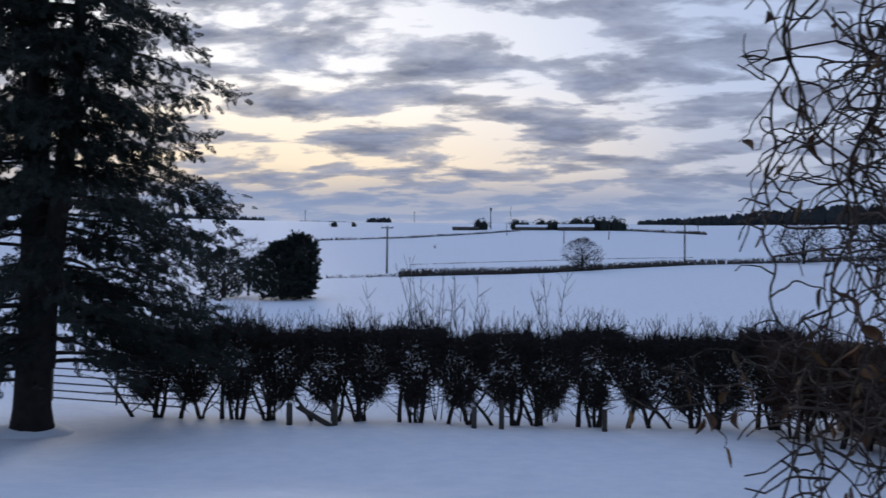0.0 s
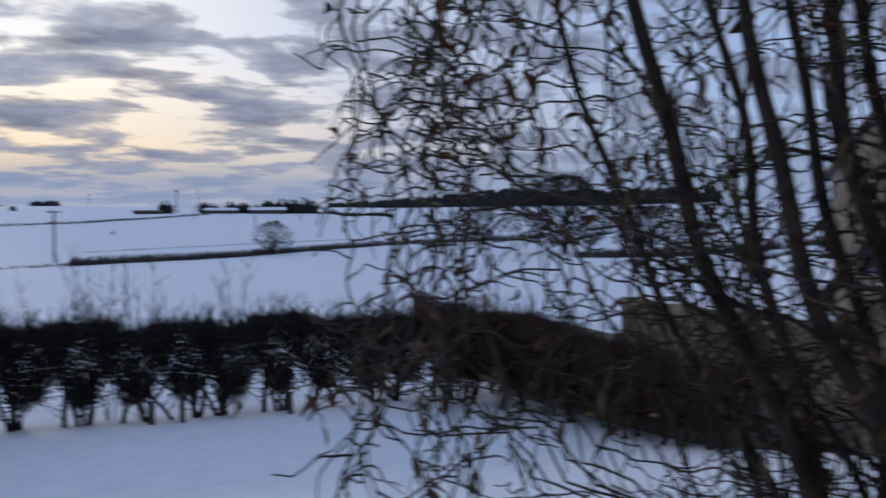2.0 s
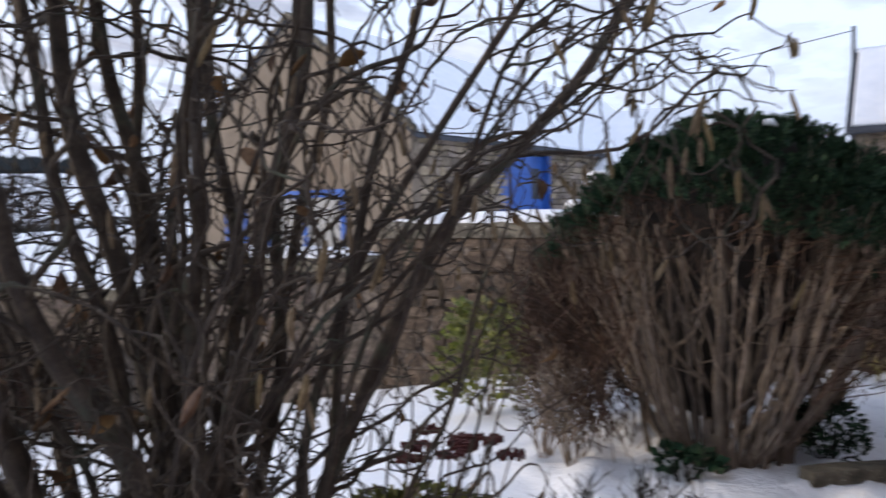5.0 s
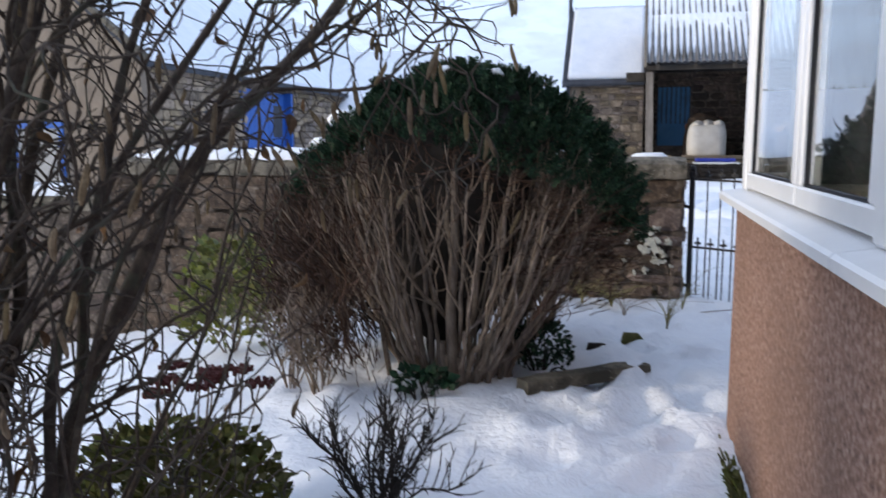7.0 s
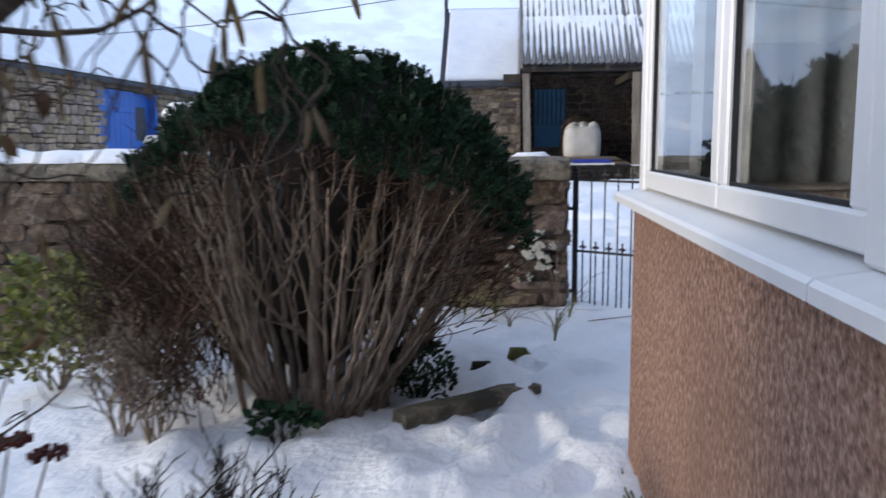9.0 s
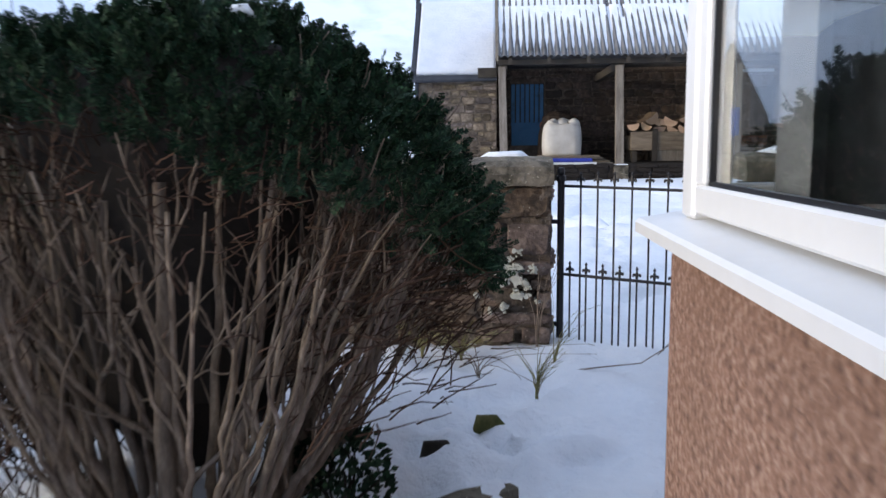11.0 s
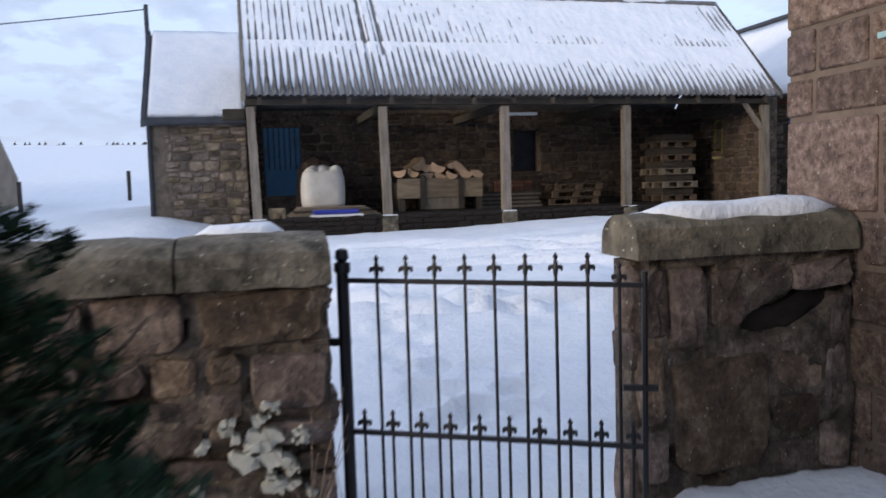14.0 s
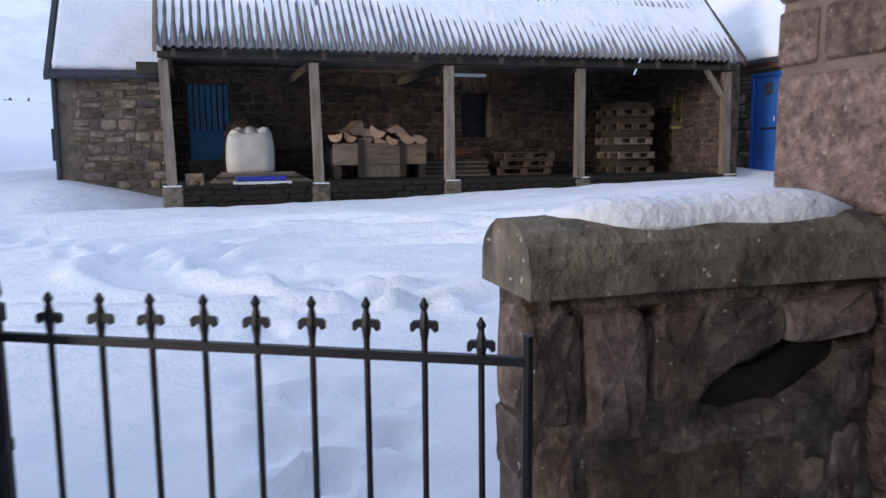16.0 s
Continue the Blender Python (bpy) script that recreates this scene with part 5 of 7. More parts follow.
        foot = Vector((0.18 * math.cos(a) * r.uniform(0.3, 1), 0.18 * math.sin(a) * r.uniform(0.3, 1), 0))
        pts = cut(wander(foot, way, r.uniform(1.5, 2.5), 36, 0.05, r, 0.012, 0.15))
        if len(pts) < 8:
            continue
        r0 = r.choice((0.006, 0.008, 0.010))
        stem = part("stem", Geo().tube(pts, taper(len(pts), r0, 0.003), 6), BARK_HAZEL, t, smooth=True)
        dress(pts, r0, stem, 0.30)
    # low twigs with withered leaves that reach out over the lawn
    for i in range(5):
        goal = Vector((-1.55 - 0.09 * i, 0.36 + 0.09 * i, 0.84 + 0.06 * (i % 3))) - base
        start = Vector((-0.1, -0.15, 0.45))
        pts = [start + (goal - start) * (k / 26) + Vector((0.03 * math.sin(0.9 * k + i), 0.03 * math.cos(1.1 * k), 0.16 * math.sin(math.pi * k / 26) + 0.02 * math.sin(1.7 * k + 2 * i))) for k in range(27)]
        part("branch", Geo().tube(pts, taper(27, 0.004, 0.0015), 5), BARK_HAZEL, t, smooth=True)
        for k in range(14, 27, 3):
            tw = wander(pts[k], (r.gauss(0, 1), r.gauss(0, 1), r.gauss(-0.3, 0.6)), r.uniform(0.06, 0.16), 9, 0.2, r, -0.05, 0.6)
            fine.tube(tw, taper(10, 0.0024, 0.0012), 4)
            low_tips.append(tw[-1])
    # long strands that hang at the outer edge
    for i in range(27):
        az = r.choice((r.uniform(52, 72), r.uniform(60, 78)))
        dist = r.uniform(1.3, 2.0)
        p = Vector((0.59 - dist * math.sin(radians(az)), 0.10 + dist * math.cos(radians(az)), r.uniform(1.55, 2.3))) - base
        strand = cut(wander(p, (r.gauss(0, 0.3), r.gauss(0, 0.3), -1), r.uniform(1.0, 2.0), 44, 0.12, r, -0.07, 0.34))
        if len(strand) < 6:
            continue
        rb = r.uniform(0.0020, 0.0042)
        part("branch", Geo().tube(strand, taper(len(strand), rb, 0.0016), 5), BARK_HAZEL, t, smooth=True)
        goal = min(r.sample(uppers, 14), key=lambda q: (q - strand[0]).length)
        bend = r.uniform(0.08, 0.25)
        link = [strand[0].lerp(goal, k / 12) + Vector((0.03 * math.sin(1.3 * k + i), 0.03 * math.cos(1.7 * k + i), bend * math.sin(math.pi * k / 12))) for k in range(13)]
        part("branch", Geo().tube(link, taper(13, rb, rb * 1.5), 5), BARK_HAZEL, t, smooth=True)
        for q in range(3, len(strand) - 1, 2):
            tw = cut(wander(strand[q], (r.gauss(0, 1), r.gauss(0, 1), r.gauss(-0.2, 0.7)), r.uniform(0.08, 0.30), 11, 0.2, r, -0.04, 0.55))
            if len(tw) > 3:
                fine.tube(tw, taper(len(tw), 0.0026, 0.0013), 4)
                tips.append((tw[-1], Vector((0, 0, -1))))
    # young shoots from the stool
    for i in range(40):
        a = r.uniform(0, 6.28)
        tilt = r.uniform(0.15, 0.85)
        if math.cos(a) * 0.81 - math.sin(a) * 0.59 > 0.5:
            tilt *= 0.5
        way = Vector((math.cos(a) * math.sin(tilt), math.sin(a) * math.sin(tilt), math.cos(tilt)))
        pts = cut(wander(Vector((0.24 * math.cos(a), 0.24 * math.sin(a), 0)), way, r.uniform(0.6, 1.4), 22, 0.07, r, 0.012, 0.16))
        if len(pts) < 6:
            continue
        rb = r.uniform(0.004, 0.009)
        part("shoot", Geo().tube(pts, taper(len(pts), rb, 0.002), 5), BARK_HAZEL, t, smooth=True)
        for k in range(4, len(pts) - 1):
            if r.random() < 0.4:
                tw = cut(wander(pts[k], (pts[k + 1] - pts[k]).normalized() * 0.7 + Vector((r.gauss(0, 0.5), r.gauss(0, 0.5), r.gauss(0, 0.5))), r.uniform(0.12, 0.40), 12, 0.2, r, 0.0, 0.5))
                if len(tw) > 3:
                    fine.tube(tw, taper(len(tw), 0.0027, 0.0012), 4)
    # slender branches that arch over towards the path
    for i in range(12):
        far = i < 8
        goal = (Vector((r.uniform(0.08, 0.36), r.uniform(1.65, 2.25), r.uniform(1.40, 1.72))) if far else Vector((r.uniform(-0.45, 0.10), r.uniform(1.15, 2.2), r.uniform(1.2, 1.75)))) - base
        start = Vector((r.uniform(-0.05, 0.15), r.uniform(-0.1, 0.1), r.uniform(0.3, 0.9)))
        arch, m = [], 22
        for k in range(m + 1):
            u = k / m
            q = start + (goal - start) * u
            q.z += 0.16 * math.sin(math.pi * u)
            arch.append(q + Vector((0.035 * math.sin(11 * u + i), 0.035 * math.cos(13 * u + 2 * i), 0.03 * math.sin(19 * u + 3 * i))))
        arch += [arch[-1] + Vector((0.02 * math.sin(1.7 * k + i) + 0.008 * k, 0.02 * math.cos(1.3 * k), -0.028 * k)) for k in range(1, r.choice((5, 8, 11)))]
        rb = r.uniform(0.004, 0.0075)
        part("branch", Geo().tube(arch, taper(len(arch), rb, 0.0016), 5), BARK_HAZEL, t, smooth=True)
        for k in range(9, len(arch) - 1):
            if r.random() < 0.5:
                d = (arch[k + 1] - arch[k - 1]).normalized()
                w = d * 0.6 + Vector((r.gauss(0, 0.6), r.gauss(0, 0.6), r.gauss(-0.1, 0.7)))
                tw = [q for q in wander(arch[k], w, r.uniform(0.12, 0.42), 14, 0.16, r, -0.03, 0.48) if q.x + base.x < 0.42]
                if len(tw) > 3:
                    fine.tube(tw, taper(len(tw), 0.0027, 0.0012), 4)
                    near_tips.append((tw[-1], d))
        near_tips.append((arch[-1], Vector((0, 0, -1))))
    tagged(part("twig_mass", fine, BARK_HAZEL, t, smooth=True), kind="stuff")
    r.shuffle(tips)
    cat = []
    for s in range(3):
        rr = random.Random(300 + s)
        g = Geo()
        ln = (0.036, 0.046, 0.056)[s]
        pts = [Vector((0.006 * math.sin(2.2 * k / 7 + s), 0.004 * math.cos(3 * k / 7), -ln * k / 7)) for k in range(8)]
        g.tube(pts, [0.0016, 0.0034, 0.0042, 0.0045, 0.0044, 0.0042, 0.0036, 0.0016], 7)
        cat.append(g.mesh("catkin", CATKIN))
    leaf = []
    for s in range(3):
        rr = random.Random(320 + s)
        g = Geo()
        rows = []
        for k in range(6):
            u = k / 5
            w = 0.021 * math.sin(math.pi * min(1, u * 0.93 + 0.05)) + 0.001
            c = 0.5 + 0.6 * u + 0.4 * s
            rows.append([(w * math.cos(c * v) * v, 0.010 * math.sin(2.5 * u + s) + 0.6 * w * abs(v), -0.06 * u) for v in (-1, -0.4, 0.4, 1)])
        g.quad_strip(rows, False, False)
        leaf.append(g.mesh("dead_leaf", LEAF_DEAD, True))
    r.shuffle(near_tips)
    for i, (p, d) in enumerate(tips[:110] + near_tips[:85]):
        part("catkin", r.choice(cat), CATKIN, t, "", Matrix.Translation(p) @ pose(0, 0, 0, r.uniform(-14, 14), r.uniform(-14, 14), r.uniform(0, 360)))
    for p in low_tips:
        part("dead_leaf", r.choice(leaf), LEAF_DEAD, t, "", Matrix.Translation(p) @ pose(0, 0, 0, r.uniform(-40, 40), r.uniform(-40, 40), r.uniform(0, 360)) @ Matrix.Scale(r.uniform(0.7, 1.0), 4))
    for i, (p, d) in enumerate(tips[150:520]):
        part("dead_leaf", r.choice(leaf), LEAF_DEAD, t, "", Matrix.Translation(p) @ pose(0, 0, 0, r.uniform(-60, 60), r.uniform(-60, 60), r.uniform(0, 360)) @ Matrix.Scale(r.uniform(0.5, 1.0), 4))


hazel()


def round_shrub():
    """A clipped evergreen dome, bare inside: grey-brown stems below, green sprays above."""
    r = random.Random(9)
    t = thing("clipped_conifer", (-0.30, 4.55, 0.0), "clipped evergreen dome with bare brown stems beneath", "shrub")
    c, rad = Vector((-0.05, 0.22, 0.61)), Vector((1.085, 1.03, 0.995))

    def shell(a, z, k):
        q = math.sqrt(max(0.0, 1 - ((z - c.z) / rad.z) ** 2))
        k *= 1 - 0.34 * max(0.0, -math.cos(a)) * smooth(0.75, 1.45, z)
        lump = 1 + 0.06 * noise.noise(Vector((math.cos(a) * 2.0, math.sin(a) * 2.0, z * 2.0)))
        return Vector((c.x + rad.x * q * k * lump * math.cos(a), c.y + rad.y * q * k * lump * math.sin(a), z))

    def low(a):
        front = max(0.0, -math.sin(a))
        east = max(0.0, math.cos(a))
        west = max(0.0, -math.cos(a))
        return 0.70 + 0.42 * front ** 1.1 + 0.10 * (1 - east) + 0.06 * west

    side = Geo()

    def limb(foot, goal, bow, r0, m=12):
        pts = []
        for k in range(m + 1):
            u = k / m
            pts.append(foot + (goal - foot) * u + bow * math.sin(math.pi * u) + Vector((r.gauss(0, 0.007), r.gauss(0, 0.007), 0)) * (0 < k))
        return pts, taper(m + 1, r0, r0 * 0.38)

    for i in range(46):
        a = r.uniform(0, 6.28) if i % 3 else r.uniform(3.3, 6.2)
        goal = shell(a, r.uniform(0.75, 1.30), r.uniform(0.50, 0.90))
        foot = Vector((0.36 * math.cos(a) * r.uniform(0.35, 1.0), 0.28 * math.sin(a) * r.uniform(0.35, 1.0), -0.04))
        bow = Vector((math.cos(a), math.sin(a), -0.4)) * r.uniform(-0.07, 0.07) + Vector((0, 0, r.uniform(-0.03, 0.05)))
        r0 = r.choice((0.010, 0.014, 0.018, 0.023))
        pts, radii = limb(foot, goal, bow, r0)
        stem = part("stem", Geo().tube(pts, radii, 7), BARK_SHRUB, t, smooth=True)
        for _ in range(r.choice((1, 2, 2, 3))):
            k = r.choice((3, 4, 5, 6, 7))
            end = shell(a + r.uniform(-0.55, 0.55), min(1.4, goal.z + r.uniform(-0.1, 0.35)), r.uniform(0.70, 0.96))
            fork, fr = limb(pts[k], end, Vector((0, 0, -0.06)), radii[k] * r.uniform(0.55, 0.85), 9)
            part("branch", Geo().tube(fork, fr, 6), BARK_SHRUB, stem, smooth=True)
            for q in (5, 7, 8):
                d = (fork[q] - fork[q - 1]).normalized()
                side.tube(wander(fork[q], d + Vector((r.gauss(0, 0.4), r.gauss(0, 0.4), 0.3)), r.uniform(0.12, 0.35), 7, 0.12, r, 0.03), taper(8, 0.0045, 0.0018), 4)
        for k in range(6, 12):
            if r.random() < 0.6:
                d = (pts[k] - pts[k - 1]).normalized()
                side.tube(wander(pts[k], d + Vector((r.gauss(0, 0.45), r.gauss(0, 0.45), 0.15)), r.uniform(0.15, 0.40), 7, 0.12, r, 0.03), taper(8, r0 * 0.28, 0.002), 4)
    tagged(part("side_twig_mass", side, BARK_SHRUB, t, smooth=True), kind="stuff")
    # thick bowed branches on the open side
    for i in range(20):
        a = r.uniform(-1.9, 0.45)
        goal = shell(a, r.uniform(0.62, 0.95), r.uniform(0.80, 0.95))
        foot = Vector((0.26 * math.cos(a), 0.26 * math.sin(a), -0.03))
        pts = []
        for k in range(15):
            u = k / 14
            p = foot + (goal - foot) * u
            p.z = foot.z + (goal.z - foot.z) * (0.55 * u + 0.45 * u ** 2.2) + 0.015 * math.sin(9 * u + i)
            pts.append(p + Vector((r.gauss(0, 0.007), r.gauss(0, 0.007), 0)))
        rb = r.uniform(0.012, 0.022)
        part("branch", Geo().tube(pts, taper(15, rb, 0.004), 8), BARK_SHRUB, t, smooth=True)
        for k in range(5, 14, 2):
            d = (pts[k] - pts[k - 1]).normalized()
            g2 = wander(pts[k], d + Vector((r.gauss(0, 0.4), r.gauss(0, 0.4), 0.7)), r.uniform(0.15, 0.4), 7, 0.1, r, 0.05)
            part("branch", Geo().tube(g2, taper(8, rb * 0.4, 0.002), 5), BARK_SHRUB, t, smooth=True)
    # pruned stubs round the foot
    for i in range(12):
        a = r.uniform(3.3, 6.1)
        p = Vector((0.34 * math.cos(a), 0.30 * math.sin(a), -0.03))
        part("stub", Geo().tube([p, p + Vector((0.05 * math.cos(a), 0.05 * math.sin(a), r.uniform(0.12, 0.32)))], [0.016, 0.013], 7), BARK_SHRUB, t)
    tall = [Vector((0.10, -0.32, -0.03)), Vector((0.09, -0.34, 0.4)), Vector((0.11, -0.33, 0.75)), Vector((0.10, -0.30, 1.08))]
    part("stem", Geo().tube(tall, [0.030, 0.026, 0.022, 0.016], 9), BARK_SHRUB, t, "thick pruned stem", smooth=True)
    # dead rusty twigs under the green
    g = Geo()
    for i in range(1500):
        a = r.uniform(0, 6.28)
        z = low(a) - abs(r.gauss(0, 0.22)) + 0.08
        if z < 0.12 or (z < 0.42 and math.cos(a) > 0.1):
            continue
        p = shell(a, z, r.uniform(0.55, 0.97))
        d = Vector((math.cos(a) * 0.8 + r.gauss(0, 0.5), math.sin(a) * 0.8 + r.gauss(0, 0.5), 0.55 + r.gauss(0, 0.4)))
        g.tube(wander(p, d, r.uniform(0.06, 0.20), 3, 0.2, r), [0.0028, 0.0022, 0.0018, 0.001], 3, False)
    for i in range(1500):
        a = r.uniform(2.2, 4.5)
        p = shell(a, r.uniform(0.04, 0.85), r.uniform(0.62, 1.0))
        d = Vector((math.cos(a) * 0.3 + r.gauss(0, 0.4), math.sin(a) * 0.3 + r.gauss(0, 0.4), 0.9 + r.gauss(0, 0.3)))
        g.tube(wander(p, d, r.uniform(0.10, 0.30), 4, 0.16, r), [0.0036, 0.003, 0.0026, 0.002, 0.001], 3, False)
    for i in range(520):
        a = r.uniform(-0.9, 1.3)
        p = shell(a, r.uniform(0.32, 0.85), r.uniform(0.40, 0.86))
        d = Vector((math.cos(a) * 0.7 + r.gauss(0, 0.4), math.sin(a) * 0.7 + r.gauss(0, 0.4), 0.6 + r.gauss(0, 0.3)))
        g.tube(wander(p, d, r.uniform(0.10, 0.26), 4, 0.16, r), [0.0034, 0.003, 0.0026, 0.002, 0.001], 3, False)
    tagged(part("dead_twig_mass", g, TWIG_RUST, t, "rust-brown dead twigs"), kind="stuff")
    # twiggy skirt at the sides and back, dark to back the stems with shade
    g = Geo()
    for i in range(1700):
        a = r.uniform(1.3, 3.6)
        z = r.uniform(0.05, 0.8)
        p = shell(a, z, r.uniform(0.35, 0.9)) * 1.0
        g.tube(wander(p, Vector((math.cos(a) * 0.5 + r.gauss(0, 0.4), math.sin(a) * 0.5 + r.gauss(0, 0.4), 1)), r.uniform(0.15, 0.4), 4, 0.15, r), taper(5, 0.004, 0.0015), 3, False)
    tagged(part("inner_twig_mass", g, TWIG_DARK, t), kind="stuff")
    # green sprays
    g = Geo()
    made = 0
    while made < 9000:
        a = r.uniform(0, 6.28)
        z = c.z + rad.z * (1.02 - 1.15 * r.random() ** 1.25)
        lo = low(a) + 0.10 * noise.noise(Vector((math.cos(a) * 3, math.sin(a) * 3, 2)))
        if z < lo or z > c.z + rad.z:
            continue
        k = 1.0 - abs(r.gauss(0, 0.07))
        p = shell(a, z, k)
        clump = noise.noise(p * 7.5)
        if clump < -0.22:
            continue
        p = c + (p - c) * (1.0 + 0.12 * clump)
        n = Vector(((p.x - c.x) / rad.x, (p.y - c.y) / rad.y, (p.z - c.z) / rad.z)).normalized()
        d = n * 0.9 + Vector((r.gauss(0, 0.45), r.gauss(0, 0.45), 0.25 + r.gauss(0, 0.4)))
        s = r.uniform(0.040, 0.085)
        g.other(r.choice(FANS), Matrix.Translation(p - n * s * 0.5) @ aim(d, r) @ Matrix.Scale(s, 4))
        made += 1
    tagged(part("foliage", g, LEAF_GREEN, t, "dark green evergreen sprays"), kind="stuff")
    # added dark core: stands for the inner shade and keeps daylight from showing through
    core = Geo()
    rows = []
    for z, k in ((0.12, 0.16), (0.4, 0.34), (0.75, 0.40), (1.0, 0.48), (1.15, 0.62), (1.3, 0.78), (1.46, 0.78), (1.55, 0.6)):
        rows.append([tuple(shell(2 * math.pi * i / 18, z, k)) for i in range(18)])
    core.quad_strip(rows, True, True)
    part("inner_mass", core, BARK_AND_SHADE, t)
    for a, z, s in ((3.6, 1.33, 0.10), (3.9, 1.50, 0.07), (4.9, 1.62, 0.07), (3.3, 1.2, 0.06), (5.6, 1.60, 0.05)):
        p = shell(a, min(z, 1.55), 1.07)
        lump = Geo().tube([p + Vector((-s, 0, 0)), p + Vector((-s * 0.5, 0, 0.015)), p + Vector((s * 0.5, 0, 0.02)), p + Vector((s, 0, 0))], [s * 0.15, s * 0.42, s * 0.38, s * 0.12], 8)
        part("snow_clump", lump, SNOW, t, smooth=True)


round_shrub()


def leafy_mound(name, loc, size, count, leaf, mat, stem_mat, label, category, seed, up=0.6):
    """A low shrub: a few stems and many small leaves."""
    r = random.Random(seed)
    t = thing(name, loc, label, category)
    g = Geo()
    for i in range(12):
        a = r.uniform(0, 6.28)
        part("stem", Geo().tube(wander((0.04 * math.cos(a), 0.04 * math.sin(a), -0.03), (0.5 * math.cos(a), 0.5 * math.sin(a), 1), size[2] * 0.75, 6, 0.15, r), taper(7, 0.008, 0.003), 4), stem_mat, t)
    g = Geo()
    for i in range(count):
        a, u = r.uniform(0, 6.28), r.random() ** 0.5
        z = r.random()
        k = math.sqrt(max(0.05, 1 - (z * 1.1 - 0.25) ** 2))
        p = Vector((size[0] * u * k * math.cos(a), size[1] * u * k * math.sin(a), size[2] * (0.08 + 0.92 * z)))
        d = Vector((math.cos(a), math.sin(a), up)) + Vector((r.gauss(0, 0.5), r.gauss(0, 0.5), r.gauss(0, 0.5)))
        s = leaf * r.uniform(0.7, 1.3)
        m = Matrix.Translation(p) @ aim(d, r)
        q = [m @ Vector(v) for v in ((0, 0, 0), (0.35 * s, 0.06 * s, 0.45 * s), (0.05 * s, 0.12 * s, s), (-0.35 * s, 0.06 * s, 0.45 * s))]
        g.poly(q)
    tagged(part("foliage", g, mat, t), kind="stuff")
    return t


leafy_mound("spotted_laurel", (-1.95, 5.15, -0.15), (0.34, 0.30, 0.72), 900, 0.06, LEAF_YELLOW, BARK_SHRUB, "yellow-green leafy shrub against the garden wall", "shrub", 3)
leafy_mound("low_evergreen", (0.20, 4.62, 0.0), (0.16, 0.14, 0.26), 650, 0.032, LEAF_GREEN, BARK_AND_SHADE, "small dark evergreen under the clipped shrub", "shrub", 4)
leafy_mound("ground_ivy", (-0.32, 4.08, 0.0), (0.14, 0.08, 0.10), 90, 0.06, LEAF_GREEN, BARK_AND_SHADE, "tuft of green leaves at the shrub's foot", "plant", 5)
sed = leafy_mound("stonecrop", (-0.70, 2.55, -0.02), (0.36, 0.30, 0.34), 1900, 0.042, LEAF_OLIVE, BARK_SHRUB, "olive stonecrop clump with dry red flower heads", "plant", 6)
r4 = random.Random(15)
for i in range(9):
    a, q = r4.uniform(0, 6.28), r4.uniform(0.05, 0.30)
    x, y, z = q * math.cos(a), 0.15 + q * math.sin(a), r4.uniform(0.42, 0.52)
    st = part("flower_stalk", Geo().tube([(x * 0.6, y * 0.6, 0.1), (x, y, z)], [0.004, 0.003], 5), BARK_SHRUB, sed)
    g = Geo()
    for k in range(34):
        b, w = r4.uniform(0, 6.28), 0.048 * math.sqrt(r4.random())
        px, py = x + w * math.cos(b), y + w * math.sin(b)
        g.tube([(px, py, z - 0.006), (px, py, z + 0.006 + r4.uniform(0, 0.008))], [0.006, 0.007], 5)
    part("flower_head", g, SEDUM_RED, st, "dry dark red flower head")


def bare_shrub(name, loc, height, forks, mat, label, seed, spread=0.5):
    r = random.Random(seed)
    t = thing(name, loc, label, "shrub")
    for i in range(forks):
        a = 2 * math.pi * i / forks + r.uniform(-0.3, 0.3)
        g = Geo()
        pts = wander((0.03 * math.cos(a), 0.03 * math.sin(a), -0.03), (spread * math.cos(a), spread * math.sin(a), 1), height, 9, 0.12, r, 0.02)
        g.tube(pts, taper(10, 0.0055, 0.002), 6)
        for k in range(2, 9):
            for _ in range(2):
                d = pts[k + 1] - pts[k]
                tw = wander(pts[k], d.normalized() + Vector((r.gauss(0, 0.7), r.gauss(0, 0.7), 0.3)), height * r.uniform(0.12, 0.38), 5, 0.14, r, 0.04)
                g.tube(tw, taper(6, 0.003, 0.0014), 4)
                for j in (2, 4):
                    tw2 = wander(tw[j], (tw[j] - tw[j - 1]).normalized() + Vector((r.gauss(0, 0.7), r.gauss(0, 0.7), 0.3)), height * 0.12, 3, 0.15, r)
                    g.tube(tw2, taper(4, 0.002, 0.0012), 3)
        part("stem", g, mat, t)


bare_shrub("bare_shrub", (-0.14, 2.85, 0.0), 0.40, 17, BARK_AND_SHADE, "small bare dark shrub standing in the snow", 21)
bare_shrub("bare_shrub", (0.06, 4.78, 0.0), 0.34, 7, TWIG_DARK, "bare twigs beside the clipped shrub", 22, 0.7)
for i, (x, y, h) in enumerate(((-1.02, 4.10, 0.46), (-0.84, 4.02, 0.50))):
    bare_shrub("dry_stalks", (x, y, 0.0), h, 11, BARK_SHRUB, "clump of dry brown stalks beside the clipped shrub", 23 + i, 0.22)


def grass_tuft(name, loc, n, height, seed, label, arch=0.5, mat=None):
    r = random.Random(seed)
    g = Geo()
    for i in range(n):
        a = r.uniform(0, 6.28)
        ln = height * r.uniform(0.5, 1.1)
        pts = []
        for k in range(7):
            u = k / 6
            out = arch * ln * u * u * r.uniform(0.8, 1.2)
            pts.append(Vector((r.uniform(-0.006, 0.006) + out * math.cos(a), out * math.sin(a), ln * (u - 0.38 * arch * u * u) - 0.02)))
        g.tube(pts, taper(7, 0.0028, 0.0012), 3)
    single(name, g, mat or GRASS, label, "plant", loc, kind="stuff")


